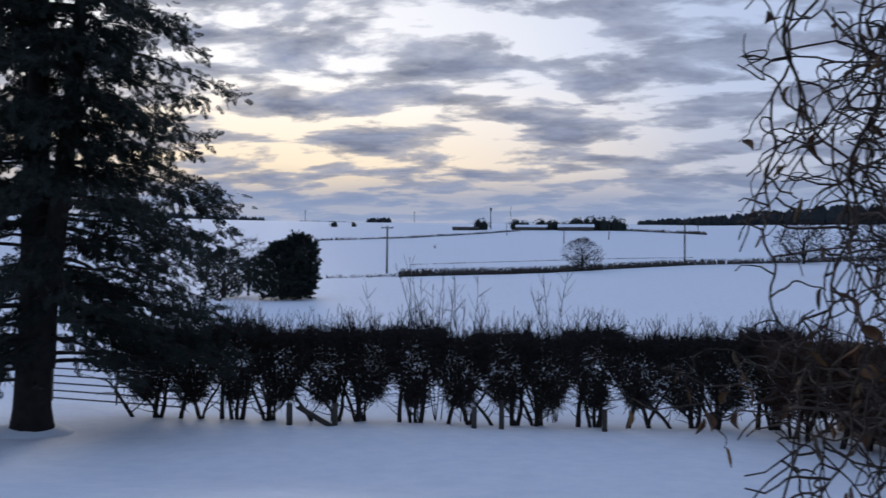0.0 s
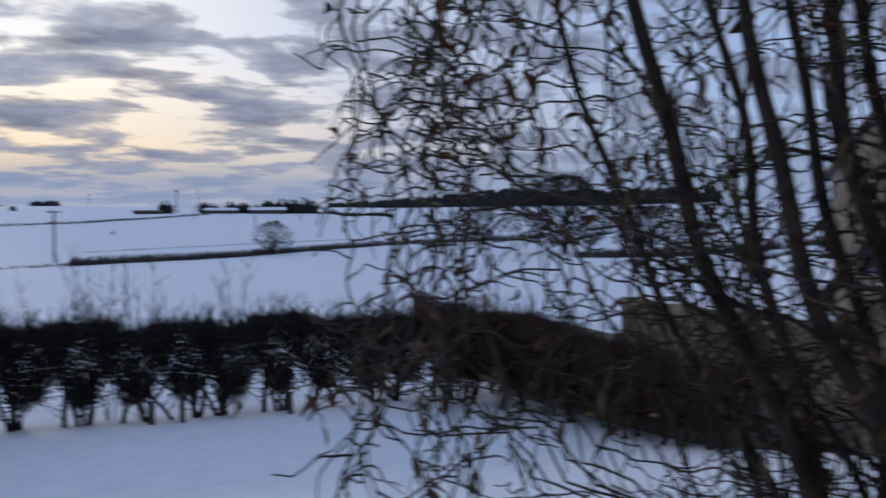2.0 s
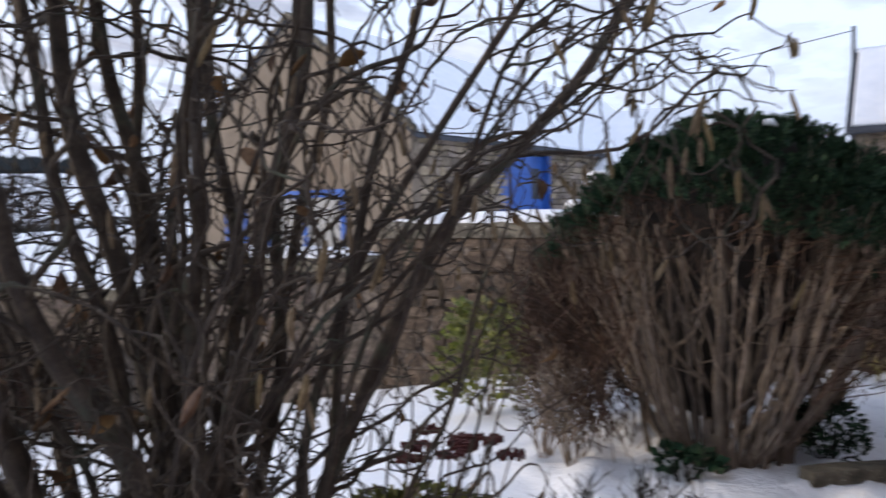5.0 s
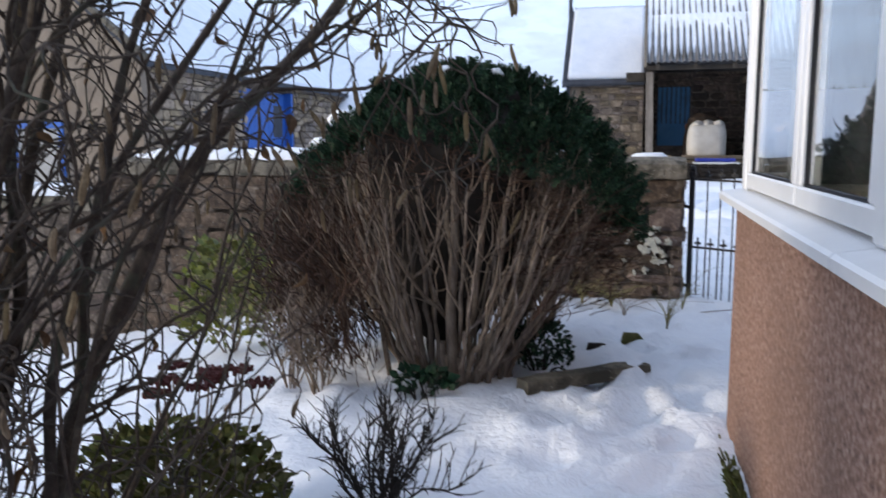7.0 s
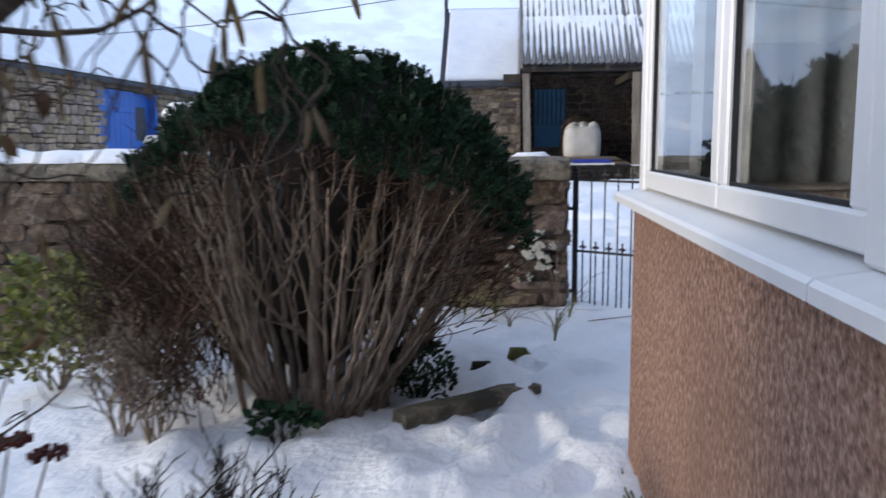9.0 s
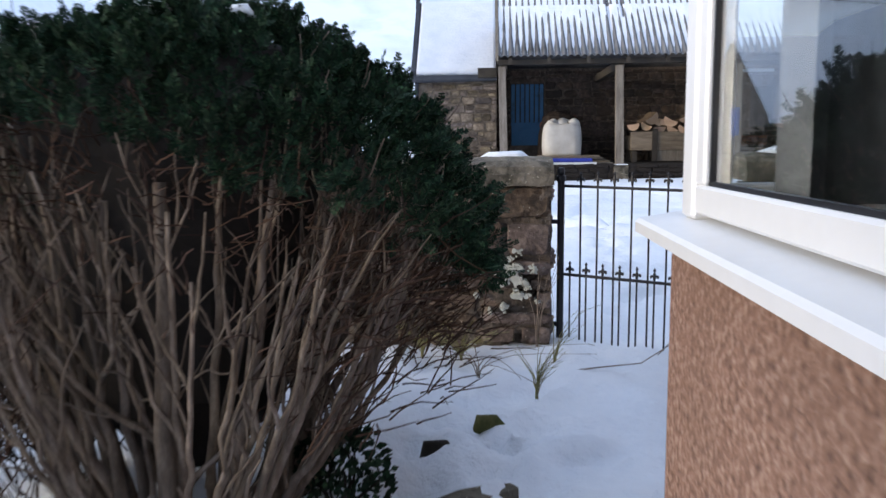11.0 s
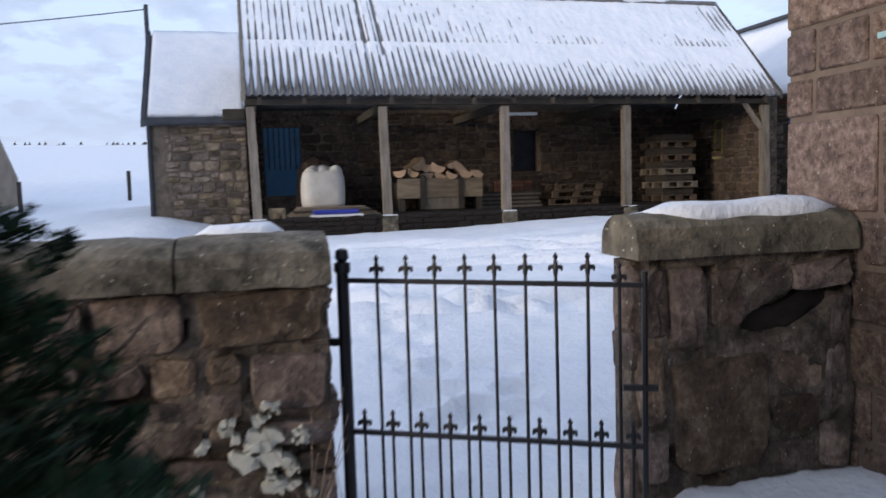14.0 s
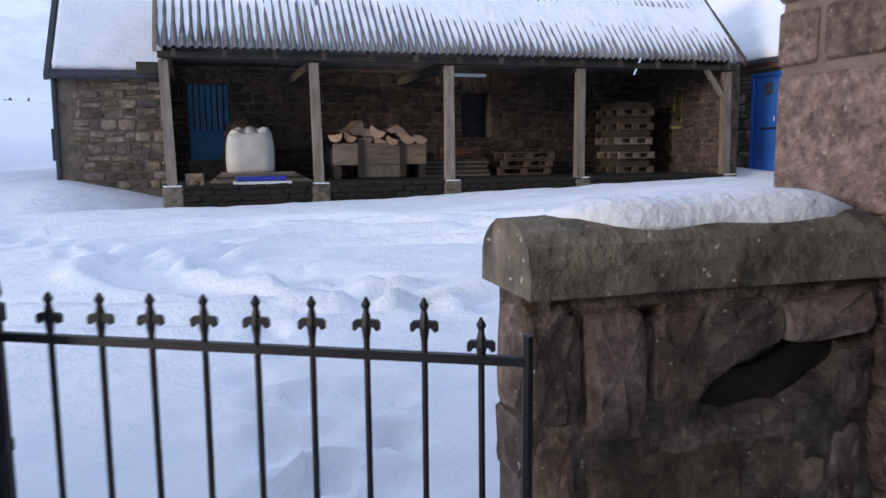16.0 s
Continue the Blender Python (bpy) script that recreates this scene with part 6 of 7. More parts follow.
grass_tuft("grass_tuft", (0.90, 5.80, 0.0), 26, 0.30, 1, "green grass tuft poking out of the snow")
grass_tuft("grass_tuft", (0.52, 6.45, 0.0), 46, 0.26, 2, "dry yellow grass at the foot of the wall", 0.9)
grass_tuft("grass_tuft", (0.30, 6.50, 0.0), 26, 0.34, 3, "dry yellow grass at the foot of the wall", 0.8)
grass_tuft("dry_stem", (0.62, 6.10, 0.0), 9, 0.5, 5, "long dry stems lying over the snow", 1.6, BARK_SHRUB)
grass_tuft("dry_stem", (1.02, 6.30, 0.0), 9, 0.45, 4, "tall bent stems by the gate", 0.5)
grass_tuft("dry_stem", (0.95, 6.62, 0.0), 7, 0.75, 8, "tall dry stems against the wall", 0.25, BARK_SHRUB)
stem = Geo().tube([(1.02, 6.1, 0.02), (1.2, 6.05, 0.06), (1.42, 6.0, 0.10), (1.58, 6.02, 0.20)], [0.004, 0.004, 0.003, 0.002], 5)
stem.tube([(1.50, 6.0, 0.14), (1.56, 5.98, 0.22)], [0.003, 0.002], 4)
single("fallen_twig", stem, BARK_SHRUB, "thin bent twig rising from the snow", "twig")
clod = Geo().tube([(0.42, 5.12, -0.05), (0.44, 5.12, -0.01), (0.50, 5.14, -0.01), (0.54, 5.15, -0.05)], [0.02, 0.045, 0.04, 0.015], 8)
single("earth_clod", clod, BARK_AND_SHADE, "dark clod of earth showing through snow", "earth", smooth=True)
clod = Geo().tube([(0.62, 5.40, -0.04), (0.64, 5.41, 0.0), (0.70, 5.42, 0.0), (0.74, 5.43, -0.03)], [0.02, 0.04, 0.035, 0.015], 8)
single("earth_clod", clod, LEAF_OLIVE, "mossy clod showing through the snow", "earth", smooth=True)
# old edging timber in the snow
m = (Vector((0.76, 4.74, 0)) - Vector((0.15, 4.22, 0)))
plank = Geo()
rows = []
for i in range(9):
    u = i / 8
    h, w = 0.030 - 0.018 * max(0, u - 0.75) * 4 * 0.6, 0.055 * (1 - 0.6 * max(0, u - 0.8) * 5)
    rows.append([(m.length * u, -w, 0), (m.length * u, w, 0), (m.length * u, w * 0.9, 2 * h + 0.004 * math.sin(9 * u)), (m.length * u, -w * 0.9, 2 * h)])
plank.quad_strip(rows, True, True)
single("edging_timber", plank, COPING, "old mossy timber lying in the snow", "timber", (0.15, 4.22, -0.01), math.degrees(math.atan2(m.y, m.x)))
# lichen on the wall by the gate
r5 = random.Random(4)
g = Geo()
for x, z, s in ((0.80, 0.43, 0.115), (0.84, 0.31, 0.055), (0.70, 0.50, 0.03), (0.62, 0.44, 0.028), (0.93, 0.46, 0.035), (0.90, 0.36, 0.03), (0.76, 0.22, 0.035), (0.60, 0.30, 0.02), (0.95, 0.26, 0.022), (0.68, 0.20, 0.02), (0.84, 0.55, 0.03)):
    for k in range(14):
        dx, dz = r5.gauss(0, 0.36) * s, r5.gauss(0, 0.36) * s
        pts = []
        for i in range(11):
            a = 2 * math.pi * i / 11
            q = (s * 0.40 if k < 4 else s * r5.uniform(0.10, 0.24)) * (0.55 + 0.8 * r5.random())
            pts.append((x + dx + q * math.cos(a), z + dz + q * 0.85 * math.sin(a)))
        face = 6.692 - 0.001 * k
        g.quad_strip([[(u, 6.75, w) for u, w in pts], [(x + dx + (u - x - dx) * 0.9, face, z + dz + (w - z - dz) * 0.9) for u, w in pts]], True, True)
single("lichen", g, LICHEN, "pale lichen crust on the garden wall", "lichen", kind="stuff")

# ---------------------------------------------------------------- field hedge, fence and trees beyond the lawn
HC, HD = Vector((-17.3, -1.6, 0)), Vector((-0.122, 0.9925, 0))


def hedge_plant(seed, loc, rz, tall=1.0):
    r = random.Random(seed)
    t = thing("hawthorn", loc, "bare clipped hawthorn in the field hedge, nearly black", "hedge", "field hedge", rz)
    g = Geo()
    for i in range(r.choice((3, 4, 5))):
        x = r.uniform(-0.4, 0.4)
        pts = wander((x, r.uniform(-0.1, 0.1), -0.15), (r.uniform(-0.25, 0.25), 0, 1), 1.5, 8, 0.10, r)
        part("trunk", Geo().tube(pts, taper(9, r.uniform(0.035, 0.075), 0.02), 6), BARK_AND_SHADE, t)
        for k in range(2, 8):
            b = wander(pts[k], (r.gauss(0, 0.8), r.gauss(0, 0.6), 0.6), r.uniform(0.4, 0.9), 6, 0.18, r)
            g.tube(b, taper(7, 0.016, 0.006), 4)
    for i in range(3300):
        z = 2.06 - 1.50 * r.random() ** 1.6
        z += 0.10 * noise.noise(Vector((seed * 1.7, z, 1.0)))
        wide = 0.24 + 0.46 * smooth(0.55, 1.6, z)
        p = Vector((r.uniform(-wide, wide), r.uniform(-0.5, 0.5), z * tall))
        d = Vector((r.gauss(0, 1), r.gauss(0, 0.8), r.gauss(0.2, 0.7)))
        g.tube(wander(p, d, r.uniform(0.14, 0.36), 3, 0.25, r), [0.0085, 0.007, 0.006, 0.004], 3, False)
    for i in range(44):
        p = Vector((r.uniform(-0.6, 0.6), r.uniform(-0.3, 0.3), 1.85 * tall))
        pts = wander(p, (r.gauss(0, 0.22), r.gauss(0, 0.15), 1), r.uniform(0.25, 0.95), 6, 0.07, r)
        g.tube(pts, taper(7, 0.009, 0.004), 3, False)
        for k in (2, 4):
            g.tube(wander(pts[k], (r.gauss(0, 0.6), 0, 1), 0.25, 3, 0.1, r), taper(4, 0.006, 0.003), 3, False)
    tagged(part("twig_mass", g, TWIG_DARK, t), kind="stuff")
    return t


def on_land(x, y, lift=0.0):
    return (x, y, snow_height(x, y) + lift)


protos = []
for k, s in enumerate([-7.4 + 1.02 * i for i in range(16)]):
    p = HC + HD * s
    rz = math.degrees(math.atan2(HD.y, HD.x)) + rnd.uniform(-8, 8) + (180 if k % 2 else 0)
    if k < 4:
        protos.append(hedge_plant(50 + k, on_land(p.x, p.y, -0.08), rz, (1.0, 0.93, 1.06, 0.98)[k]))
    else:
        copy_thing(protos[(k * 7) % 4], pose(*on_land(p.x, p.y, -0.10 + 0.04 * (k % 3)), 0, 0, rz))
for x, y, s in ((-15.4, 6.0, 1.0), (-13.9, 6.2, 0.9), (-16.6, 5.3, 1.0), (-12.7, 6.2, 0.8), (-11.6, 6.3, 0.72), (-10.6, 6.3, 0.7), (-9.5, 6.35, 0.62), (-8.5, 6.35, 0.55)):
    c2 = copy_thing(protos[1], pose(*on_land(x, y, -0.05), 0, 0, rnd.uniform(0, 360)) @ Matrix.Scale(s, 4))
    for o in c2.children:
        if o.name.startswith("twig_mass"):
            o.data = o.data.copy()
            o.data.materials[0] = TWIG_RUST
    tagged(c2, "brown leafless shrub at the foot of the garden wall", "shrub", "shrubs along the wall")
bare = random.Random(70)
for s in (-1.4, -0.9, -0.2, 1.9):
    p = HC + HD * s + Vector((-0.7, 0, 0))
    t = thing("sapling", on_land(p.x, p.y), "thin bare sapling rising above the hedge", "sapling", "saplings in the hedge")
    g = Geo()
    for i in range(5):
        pts = wander((bare.uniform(-0.15, 0.15), bare.uniform(-0.15, 0.15), 0), (bare.gauss(0, 0.12), bare.gauss(0, 0.12), 1), bare.uniform(2.9, 3.9), 10, 0.05, bare)
        g.tube(pts, taper(11, 0.014, 0.004), 4)
        for k in range(5, 10):
            for _ in range(2):
                g.tube(wander(pts[k], (bare.gauss(0, 0.5), bare.gauss(0, 0.5), 1), bare.uniform(0.25, 0.6), 4, 0.1, bare), taper(5, 0.007, 0.003), 3, False)
    part("stem", g, TWIG_DARK, t)
for s in (-2.9, 0.15, 0.75, -3.9, 3.0):
    p = HC + HD * s + Vector((0.75, 0, 0))
    single("fence_post", Geo().box(-0.055, 0.055, -0.055, 0.055, -0.3, 0.62 if s == 0.75 else 0.48, 0.01), TIMBER_DARK, "dark wooden post at the hedge foot", "post", on_land(p.x, p.y), group="hedge posts")
p = HC + HD * -3.3 + Vector((0.8, 0, 0))
single("leaning_rail", Geo().quad_strip([[(-0.06, y - 0.04, z), (0.06, y - 0.04, z), (0.06, y + 0.04, z + 0.05), (-0.06, y + 0.04, z + 0.05)] for y, z in ((-0.42, 0.38), (0.38, -0.05))], True, True), TIMBER_DARK, "broken rail leaning at the hedge foot", "rail", on_land(p.x, p.y))
gp = HC + HD * -8.6 + Vector((-1.5, 0, 0))
fgate = thing("field_gate", on_land(gp.x, gp.y, 0.05), "grey tubular metal field gate, shut", "gate", rz=80)
for i in range(6):
    part("bar", Geo().tube([(-2.4, 0, 0.12 + 0.19 * i), (1.6, 0, 0.12 + 0.19 * i)], 0.022, 6), IRON, fgate)
for x in (-2.4, -0.4, 1.6):
    part("upright", Geo().tube([(x, 0, 0.05), (x, 0, 1.1)], 0.024, 6), IRON, fgate)


def spruce(seed, loc, trunks):
    """A spruce with one foot and two leaders; boughs droop and carry hanging sprays."""
    r = random.Random(seed)
    t = thing("spruce", loc, "tall dark twin-stemmed spruce with drooping boughs, almost black", "tree")
    g, f = Geo(), Geo()
    for axis, thick, first, reach in trunks:
        axis = [Vector(p) for p in axis]
        part("trunk", Geo().tube(axis, [thick * k for k in (1.45, 1.0, 0.9, 0.72, 0.3)], 12), BARK_AND_SHADE, t, smooth=True)
        top = axis[-1].z
        z = first
        while z < top - 0.4:
            j = max(k for k in range(4) if axis[k].z <= z)
            heart = axis[j].lerp(axis[j + 1], (z - axis[j].z) / (axis[j + 1].z - axis[j].z))
            for k in range(r.choice((3, 4, 4, 5))):
                a = r.uniform(0, 6.28)
                ln = reach * (1 - 0.50 * z / top) * r.choice((0.45, 0.7, 0.85, 1.0, 1.06))
                pts = []
                for i in range(11):
                    u = i / 10
                    pts.append(heart + Vector((ln * u * math.cos(a), ln * u * math.sin(a), 0.10 * ln * u - 0.42 * ln * u * u + 0.22 * ln * max(0, u - 0.7))) + Vector((r.gauss(0, 0.04), r.gauss(0, 0.04), r.gauss(0, 0.03))))
                bough = [p for p in pts if p.z > 0.95]
                if len(bough) > 2:
                    g.tube(bough, taper(11, 0.040, 0.007)[:len(bough)], 4)
                for i in range(3, 11):
                    for _ in range(15):
                        at_ = pts[i] + Vector((r.gauss(0, 0.16), r.gauss(0, 0.16), r.gauss(-0.03, 0.06)))
                        if at_.z < 1.15:
                            continue
                        d = Vector((math.cos(a) * 0.8 + r.gauss(0, 0.6), math.sin(a) * 0.8 + r.gauss(0, 0.6), -0.7 + r.gauss(0, 0.4)))
                        f.other(r.choice(FANS), Matrix.Translation(at_) @ aim(d, r) @ Matrix.Scale(r.uniform(0.11, 0.27), 4))
            z += r.uniform(0.26, 0.46)
    tagged(part("limb_mass", g, BARK_AND_SHADE, t), kind="stuff")
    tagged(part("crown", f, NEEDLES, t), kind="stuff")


spruce(5, on_land(-13.05, -9.45), (
    (((0, 0, -0.4), (0.02, 0, 0.5), (0, 0.03, 2.2), (0.05, 0.0, 5.0), (0, 0, 9.5)), 0.33, 1.0, 4.3),
    (((0.02, 0.12, 1.3), (0.08, 0.28, 2.4), (0.12, 0.52, 4.2), (0.16, 0.85, 7.0), (0.16, 0.95, 9.3)), 0.20, 1.5, 4.2),
))
g = Geo()
g.quad_strip([[(q * (1 + 0.15 * math.sin(3 * i + k)) * math.cos(i * 0.349), q * math.sin(i * 0.349), z) for i in range(18)] for k, (q, z) in enumerate(((0.95, -0.12), (0.85, 0.0), (0.65, 0.10), (0.40, 0.16), (0.1, 0.17)))], True, True)
single("snow_mound", g, SNOW, "snow heaped round the foot of the spruce", "snow", on_land(-13.05, -9.65), smooth=True)


def at(az, r):
    a = radians(az)
    return 0.6 - r * math.sin(a), 0.6 + r * math.cos(a)


def far_tree(az, r, height, width, seed, label, name="tree", dense=900, mat=None, trunk=0.2, low=0.12, stick=0.02):
    """A bare or dark tree far off: trunk, limbs and a cloud of fine twigs with an uneven outline."""
    q = random.Random(seed)
    t = thing(name, on_land(*at(az, r)), label, "tree")
    g = Geo()
    g.tube([(0, 0, -0.3), (0, 0, height * 0.3), (q.uniform(-0.2, 0.2), 0, height * 0.6)], [trunk, trunk * 0.7, trunk * 0.35], 6)
    part("trunk", g, BARK_AND_SHADE, t)
    for i in range(14):
        a = q.uniform(0, 6.28)
        part("limb", Geo().tube(wander((0, 0, height * q.uniform(low, 0.5)), (math.cos(a), math.sin(a), q.uniform(0.4, 1.2)), height * 0.45, 6, 0.15, q), taper(7, trunk * 0.35, 0.03), 4), BARK_AND_SHADE, t)
    g = Geo()
    for i in range(dense):
        a, u = q.uniform(0, 6.28), q.random() ** 0.45
        z = q.random()
        k = math.sin(math.pi * min(1, 0.12 + 0.86 * z)) ** 0.6 * (1 + 0.45 * noise.noise(Vector((math.cos(a) * 1.5, math.sin(a) * 1.5, z * 3 + seed))))
        p = Vector((width / 2 * u * k * math.cos(a), width / 2 * u * k * math.sin(a), height * (low + (1 - low) * z)))
        d = Vector((math.cos(a) + q.gauss(0, 0.5), math.sin(a) + q.gauss(0, 0.5), 0.5 + q.gauss(0, 0.6)))
        if mat is NEEDLES:
            g.other(q.choice(FANS), Matrix.Translation(p) @ aim(d, q) @ Matrix.Scale(height * (0.16 if dense < 200 else 0.11) * q.uniform(0.6, 1.2), 4))
        else:
            g.tube(wander(p, d, height * q.uniform(0.05, 0.13), 2, 0.2, q), [stick, stick * 0.7, stick * 0.4], 3, False)
    if r > 300:
        for i in range(5):
            x, y, h = q.uniform(-0.35, 0.35) * width, q.uniform(-0.35, 0.35) * width, height * q.uniform(0.7, 0.95)
            g.tube([(x, y, 0), (x, y, h * 0.4), (x + 0.2, y, h * 0.75), (x, y, h)], [width * 0.24, width * 0.27, width * 0.20, 0.1], 7)
    tagged(part("crown", g, mat or TWIG_DARK, t), kind="stuff")
    return t


far_tree(109.6, 58, 4.0, 4.3, 1, "dark evergreen clump standing in the field", "evergreen", 2600, NEEDLES, 0.2, 0.02)
far_tree(108.4, 59, 4.6, 2.8, 12, "dark evergreen clump standing in the field", "evergreen", 1800, NEEDLES, 0.2, 0.02)
far_tree(111.9, 62, 4.3, 3.4, 2, "bare scrubby tree beside the evergreen clump", "bare_tree", 500, None, 0.12, 0.05, 0.02)
far_tree(113.6, 60, 3.4, 4.0, 3, "dark bushes at the field's edge", "evergreen", 1200, NEEDLES, 0.2, 0.02)
far_tree(87.7, 118, 4.8, 5.6, 4, "lone bare tree in the field hedge", "bare_tree", 1100, None, 0.22, 0.12, 0.035)
far_tree(66.6, 108, 10.5, 13.5, 5, "broad bare tree beside the far field", "bare_tree", 3200, None, 0.4, 0.10, 0.05)
far_tree(60.5, 104, 6.0, 10.0, 6, "low bare trees beside the far field", "bare_tree", 1500, None, 0.3, 0.05, 0.05)
far_tree(73.0, 140, 7.0, 9.0, 16, "low bare trees beside the far field", "bare_tree", 1200, None, 0.3, 0.05, 0.05)
for i, (az, h, w) in enumerate(((94.85, 5.6, 7.5), (92.4, 5.2, 5.0), (91.7, 4.6, 5.0), (90.6, 5.4, 6.0), (89.7, 5.0, 8.0), (88.6, 4.5, 7.0), (87.9, 6.2, 6.0), (87.0, 6.8, 7.0), (86.2, 6.6, 7.0), (85.4, 6.6, 7.0), (84.8, 5.8, 6.0))):
    far_tree(az, 372, h * 0.95, w, 30 + i, "dark shelter trees round the distant farm", "shelter_tree", 190, NEEDLES, 0.3, 0.02)
for az, w, h in ((91.2, 14, 2.6), (88.0, 16, 3.0), (96.0, 12, 1.6)):
    b = thing("farmstead", on_land(*at(az, 366)), "distant low farm building with a snowy roof", "farm building", rz=az - 90)
    part("wall", Geo().box(-3, 3, -w / 2, w / 2, -1.0, h * 0.5), FAR_HEDGE, b)
    part("roof_snow", Geo().quad_strip([[(3.3, y, h * 0.5), (0, y, h), (-3.3, y, h * 0.5)] for y in (-w / 2 - 0.3, w / 2 + 0.3)], True, True), FAR_HEDGE if w == 12 else SNOW, b)


def woods(name, az0, az1, r0, r1, h0, h1, n, label, mat, seed):
    q = random.Random(seed)
    g = Geo()
    for i in range(n):
        u = q.random()
        x, y = at(az0 + (az1 - az0) * u, r0 + (r1 - r0) * u + q.uniform(-12, 12))
        h = (h0 + (h1 - h0) * u) * q.uniform(0.65, 1.1)
        z = land(x, y) - 0.5
        w = h * q.uniform(0.25, 0.45)
        g.tube([(x, y, z), (x + q.uniform(-1, 1) * 0.1 * w, y, z + h * 0.35), (x, y + q.uniform(-1, 1) * 0.2 * w, z + h * 0.7), (x, y, z + h)], [w * 0.8, w, w * 0.6, w * 0.08], 6)
    single(name, g, mat, label, "wood", kind="stuff")


woods("far_wood", 83.6, 70.5, 640, 560, 4, 13, 330, "dark wood along the far hilltop", FAR_WOOD, 1)
woods("far_wood", 70.5, 56, 560, 480, 12, 9, 260, "dark wood along the far hilltop", FAR_WOOD, 2)
woods("far_wood", 103.1, 101.4, 800, 800, 5, 6, 40, "small dark wood on the skyline", FAR_WOOD, 3)
woods("far_wood", 117, 110.5, 760, 760, 7, 4, 90, "low dark wood on the skyline", FAR_WOOD, 4)
woods("far_wood", 108.0, 104.5, 800, 800, 1.5, 1.5, 60, "low dark wood on the skyline", FAR_WOOD, 6)
woods("far_wood", 40, -6, 420, 380, 2, 2, 120, "thin line of scrub on the far hill", FAR_HEDGE, 5)


def hedgerow(name, points, height, count, thick, label, seed):
    q = random.Random(seed)
    g = Geo()
    for i in range(count):
        u = q.random() * (len(points) - 1)
        k = int(u)
        az = points[k][0] + (points[k + 1][0] - points[k][0]) * (u - k)
        r = points[k][1] + (points[k + 1][1] - points[k][1]) * (u - k) + q.uniform(-0.8, 0.8)
        x, y = at(az, r)
        z = snow_height(x, y) - 0.05
        h = height * q.uniform(0.35, 1.2)
        g.tube([(x, y, z), (x + q.uniform(-0.2, 0.2), y + q.uniform(-0.3, 0.3), z + h * 0.6), (x + q.uniform(-0.3, 0.3), y + q.uniform(-0.4, 0.4), z + h)], [thick, thick * 0.7, thick * 0.2], 3, False)
    single(name, g, FAR_HEDGE, label, "hedge", kind="stuff")


hedgerow("far_hedgerow", [(101.0, 96), (93, 108), (87, 120), (80, 136), (68, 150)], 0.95, 3200, 0.07, "thin rough hedge between two snowy fields", 1)
hedgerow("far_hedgerow", [(109.5, 86), (104, 93), (101, 97)], 0.45, 120, 0.05, "sparse stalks along a field fence", 2)
hedgerow("far_hedgerow", [(107, 230), (100, 260), (96, 300), (92, 350)], 0.8, 700, 0.16, "far dark field boundary", 3)
hedgerow("far_hedgerow", [(84.6, 372), (81.0, 330), (79.0, 300)], 1.2, 300, 0.3, "far dark field boundary", 4)
hedgerow("far_hedgerow", [(66, 96), (58, 92), (45, 88), (36, 84)], 1.0, 1400, 0.09, "scrubby hedge beside the far field", 5)
hedgerow("field_stubble", [(100, 128), (92, 140), (86, 152), (80, 160)], 0.12, 700, 0.05, "stubble showing through the snow", 6)


def pole(az, r, h, bar, label="wooden power line pole in the field"):
    t = thing("power_pole", on_land(*at(az, r)), label, "pole", "power line", rz=az - 90)
    part("shaft", Geo().tube([(0, 0, -0.5), (0, 0, h)], [0.15, 0.11], 7), TIMBER_DARK, t)
    if bar:
        part("crossarm", Geo().box(-0.06, 0.06, -0.8, 0.8, h - 0.35, h - 0.22), TIMBER_DARK, t)
        for y in (-0.7, 0.0, 0.7):
            part("insulator", Geo().tube([(0, y, h - 0.22), (0, y, h - 0.05)], 0.05, 5), SLATE, t)


pole(101.9, 106, 6.4, True)
pole(80.6, 136, 7.4, True)
for az, r, h in ((85.7, 260, 5), (79.6, 300, 6.5), (93.0, 300, 5), (88.9, 230, 4), (92.7, 420, 12)):
    pole(az, r, h, False)
for az, r, h in ((107.6, 850, 13), (99.7, 850, 14), (94.15, 400, 11)):
    t = thing("mast", on_land(*at(az, r)), "thin mast on the far hill", "mast")
    part("shaft", Geo().tube([(0, 0, 0), (0, 0, h)], [0.35, 0.2], 5), SLATE, t)
    part("head", Geo().box(-0.5, 0.5, -0.5, 0.5, h - 1.5, h), SLATE, t)
for az, r in ((105.6, 420), (104.2, 430)):
    far_tree(az, r, 3.0, 4.0, int(az), "small dark bush in the far field", "bush", 60, NEEDLES, 0.2, 0.0)
far_tree(98.3, 190, 1.0, 1.6, 77, "small dark bush in the snowy field", "bush", 40, NEEDLES, 0.1, 0.0)
for i, (x, y) in enumerate(((-3.2, 34), (-6.5, 33), (-10.0, 32.5))):
    single("fence_post", Geo().box(-0.06, 0.06, -0.06, 0.06, -0.3, 1.05, 0.01), TIMBER_DARK, "wooden fence post in the snowy field", "post", on_land(x, y), group="field fence")

# ---------------------------------------------------------------- masonry pieces, last
for y0, y1, z0, z1 in blocks:
    part("sandstone_block", ashlar(y0, y1, z0, z1, r1), ASHLAR, house)
r6 = random.Random(66)
lay(wall_left, (-1.25, FRONT + 0.055, -0.25), 0, courses(2.30, 1.19, (0.08, 0.24), (0.12, 0.46), r6), RUBBLE, 0.066, r6)
lay(wall_left, (-4.0, FRONT + 0.055, -0.75), 0, courses(2.74, 1.69, (0.12, 0.26), (0.2, 0.5), r6), RUBBLE, 0.060, r6, joined=True)
lay(wall_left, (-6.4, FRONT + 0.09, -1.2), 0, courses(2.4, 1.8, (0.14, 0.28), (0.25, 0.55), r6), RUBBLE, 0.08, r6, joined=True)
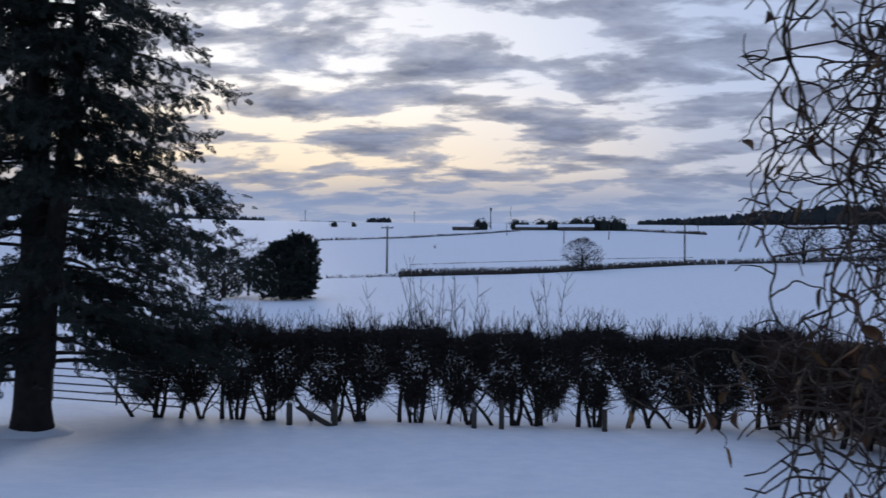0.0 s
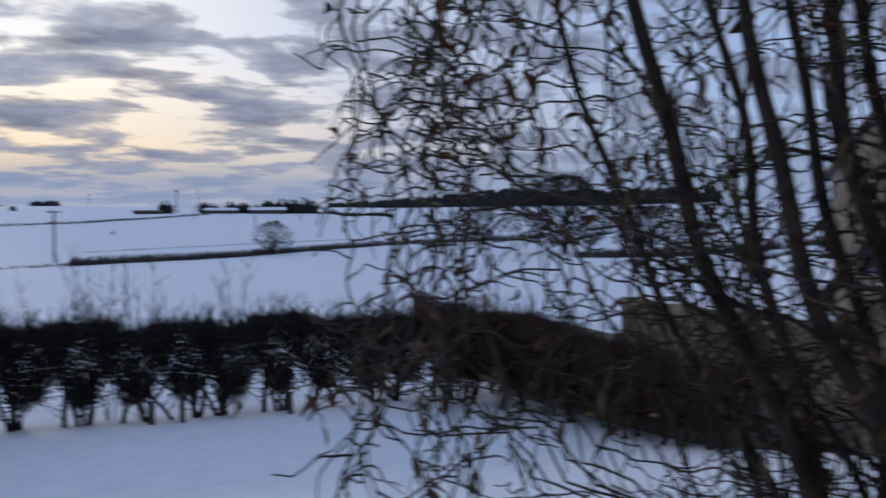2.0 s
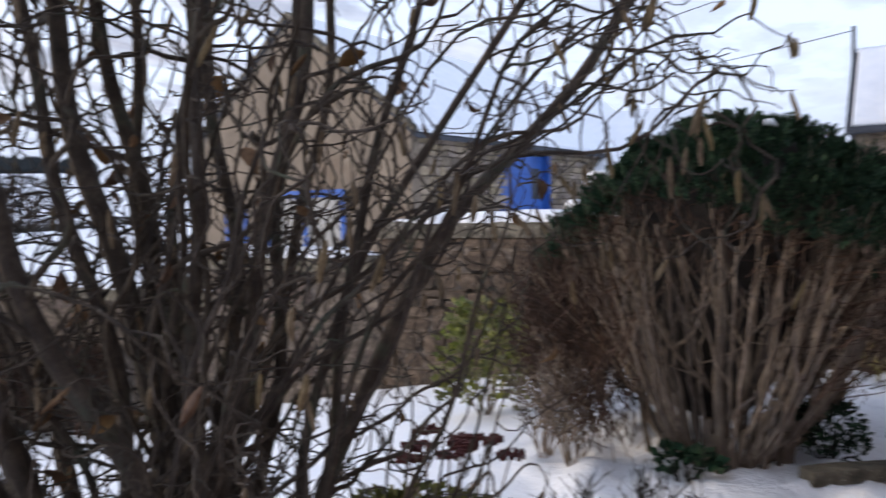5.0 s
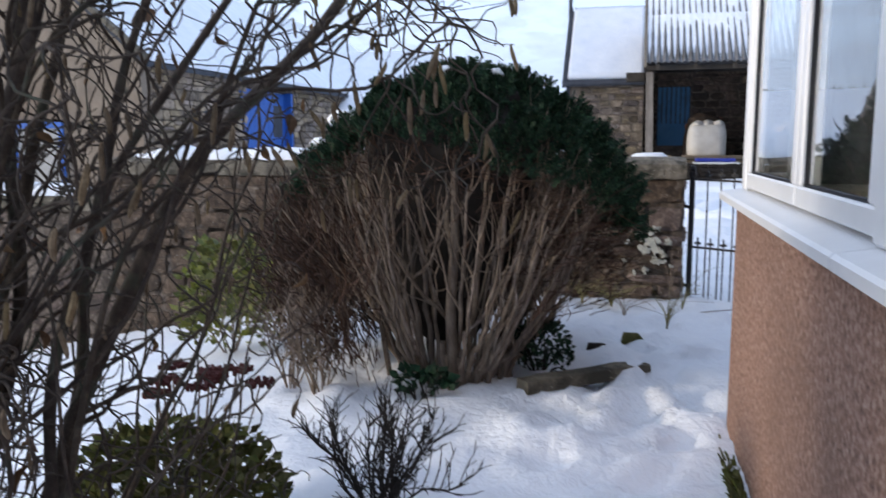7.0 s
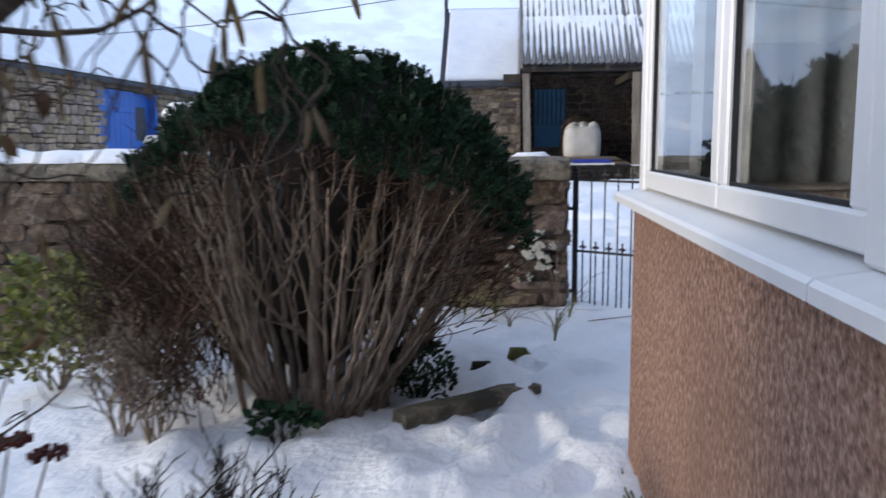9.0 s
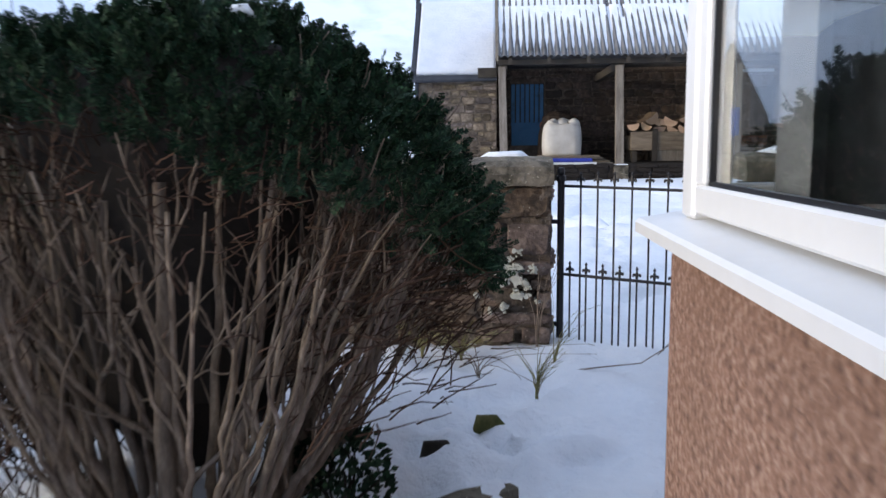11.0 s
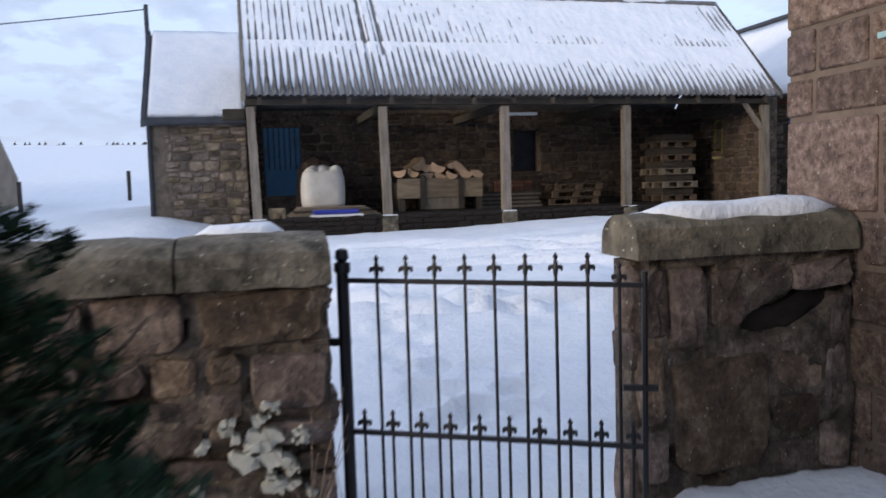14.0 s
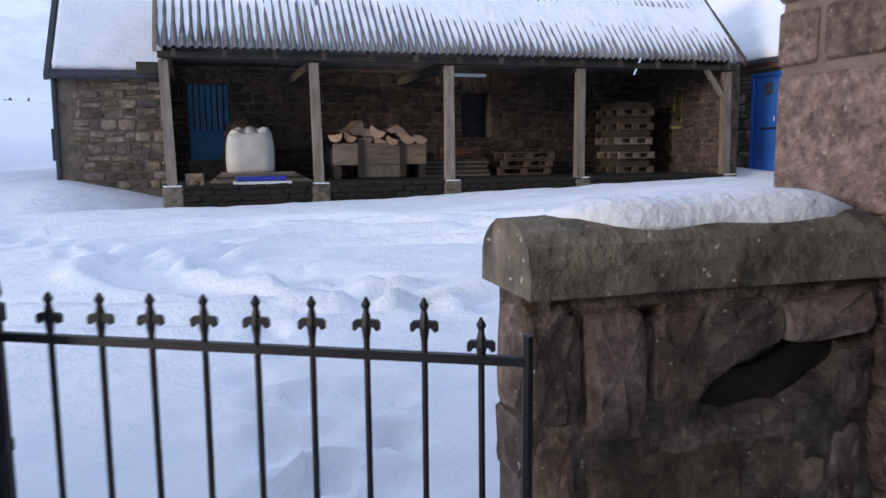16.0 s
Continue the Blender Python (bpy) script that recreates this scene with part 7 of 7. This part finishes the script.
lay(wall_left, (-11.8, FRONT + 0.09, -2.2), 0, courses(5.4, 2.36, (0.14, 0.28), (0.25, 0.6), r6), RUBBLE, 0.08, r6, joined=True)
lay(wall_left, (-18.6, FRONT + 0.09, -2.9), 0, courses(6.8, 2.3, (0.14, 0.28), (0.25, 0.6), r6), RUBBLE, 0.08, r6, joined=True)
lay(wall_left, (1.04 - 0.09, FRONT + 0.02, -0.2), 90, courses(0.36, 1.14, (0.14, 0.30), (0.18, 0.36), r6), RUBBLE, 0.10, r6)
pier_stones = []
for u0, u1, w0, w1 in ((0.0, 0.11, 0.0, 0.36), (0.0, 0.12, 0.36, 0.60), (0.0, 0.10, 0.60, 0.90), (0.0, 0.12, 0.90, 1.19), (0.11, 0.30, 0.0, 0.36), (0.30, 0.58, 0.0, 0.32), (0.58, 0.90, 0.05, 0.33),
                       (0.12, 0.54, 0.37, 0.86), (0.54, 0.76, 0.34, 0.50), (0.76, 0.90, 0.34, 0.56), (0.54, 0.78, 0.50, 0.66), (0.78, 0.90, 0.56, 0.84), (0.55, 0.78, 0.66, 0.86),
                       (0.12, 0.27, 0.87, 1.18), (0.27, 0.44, 0.92, 1.17), (0.44, 0.62, 1.06, 1.18), (0.62, 0.90, 1.05, 1.18), (0.80, 0.90, 0.86, 1.04)):
    pier_stones.append(((u0 + u1) / 2, (w0 + w1) / 2, u1 - u0 - 0.008, w1 - w0 - 0.008))
lay(right, (2.14, FRONT + 0.055, -0.25), 0, pier_stones, RUBBLE, 0.066, r6)
# slab at the back of the hollow, its near-black colour standing for shade
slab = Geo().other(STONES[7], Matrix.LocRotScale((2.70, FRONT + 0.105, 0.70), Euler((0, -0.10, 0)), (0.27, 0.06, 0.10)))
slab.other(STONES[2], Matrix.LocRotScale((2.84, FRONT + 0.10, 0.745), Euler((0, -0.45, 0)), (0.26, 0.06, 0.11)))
part("stone", slab, BARK_AND_SHADE, right, "slab set back in a hollow, near black for the hollow's shade")
lay(right, (2.142 + 0.07, PIER_BACK - 0.005, -0.2), -90, courses(0.20, 1.14, (0.14, 0.30), (0.18, 0.38), r6), RUBBLE, 0.085, r6)
lay(annex, (AX0, AY + 0.08, -0.1), 0, courses(X0 - AX0, 2.16, (0.10, 0.24), (0.15, 0.44), r6), RUBBLE_TAN, 0.08, r6)
# inner faces of the shed, laid in the shade-darkened rubble
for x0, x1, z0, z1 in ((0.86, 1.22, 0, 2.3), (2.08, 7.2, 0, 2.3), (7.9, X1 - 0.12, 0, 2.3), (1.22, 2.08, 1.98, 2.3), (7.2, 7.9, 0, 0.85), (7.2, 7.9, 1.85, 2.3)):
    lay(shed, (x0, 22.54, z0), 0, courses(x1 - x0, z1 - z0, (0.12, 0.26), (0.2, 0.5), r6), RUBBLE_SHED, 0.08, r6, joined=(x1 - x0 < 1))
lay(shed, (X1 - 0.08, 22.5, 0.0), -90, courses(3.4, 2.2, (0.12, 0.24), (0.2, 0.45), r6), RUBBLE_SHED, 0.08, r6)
# kerb stones in the same near-black tone as the floor
lay(shed, (X0 + 0.2, 18.78, -0.34), 0, courses(X1 - X0 - 0.2, 0.38, (0.09, 0.17), (0.16, 0.5), r6, 0.0), BARK_AND_SHADE, 0.07, r6)
lay(byre, (0.10, 25.4, -0.1), -90, courses(5.5, 2.28, (0.12, 0.24), (0.2, 0.5), r6), RUBBLE_TAN, 0.08, r6)
lay(byre, (0.10, 18.9, -0.1), -90, courses(3.0, 2.28, (0.12, 0.24), (0.2, 0.5), r6), RUBBLE_TAN, 0.08, r6)
lay(stead, (GX1 - 0.06, GY + 0.4, -0.9), 90, courses(4.7, 3.9, (0.14, 0.30), (0.25, 0.6), r6), RUBBLE_ISLAND, 0.08, r6, joined=True)
lay(stead, (GX1 - 0.06, 25.05, -0.9), 90, courses(10.0, 3.9, (0.14, 0.30), (0.25, 0.6), r6), RUBBLE_ISLAND, 0.08, r6, joined=True)
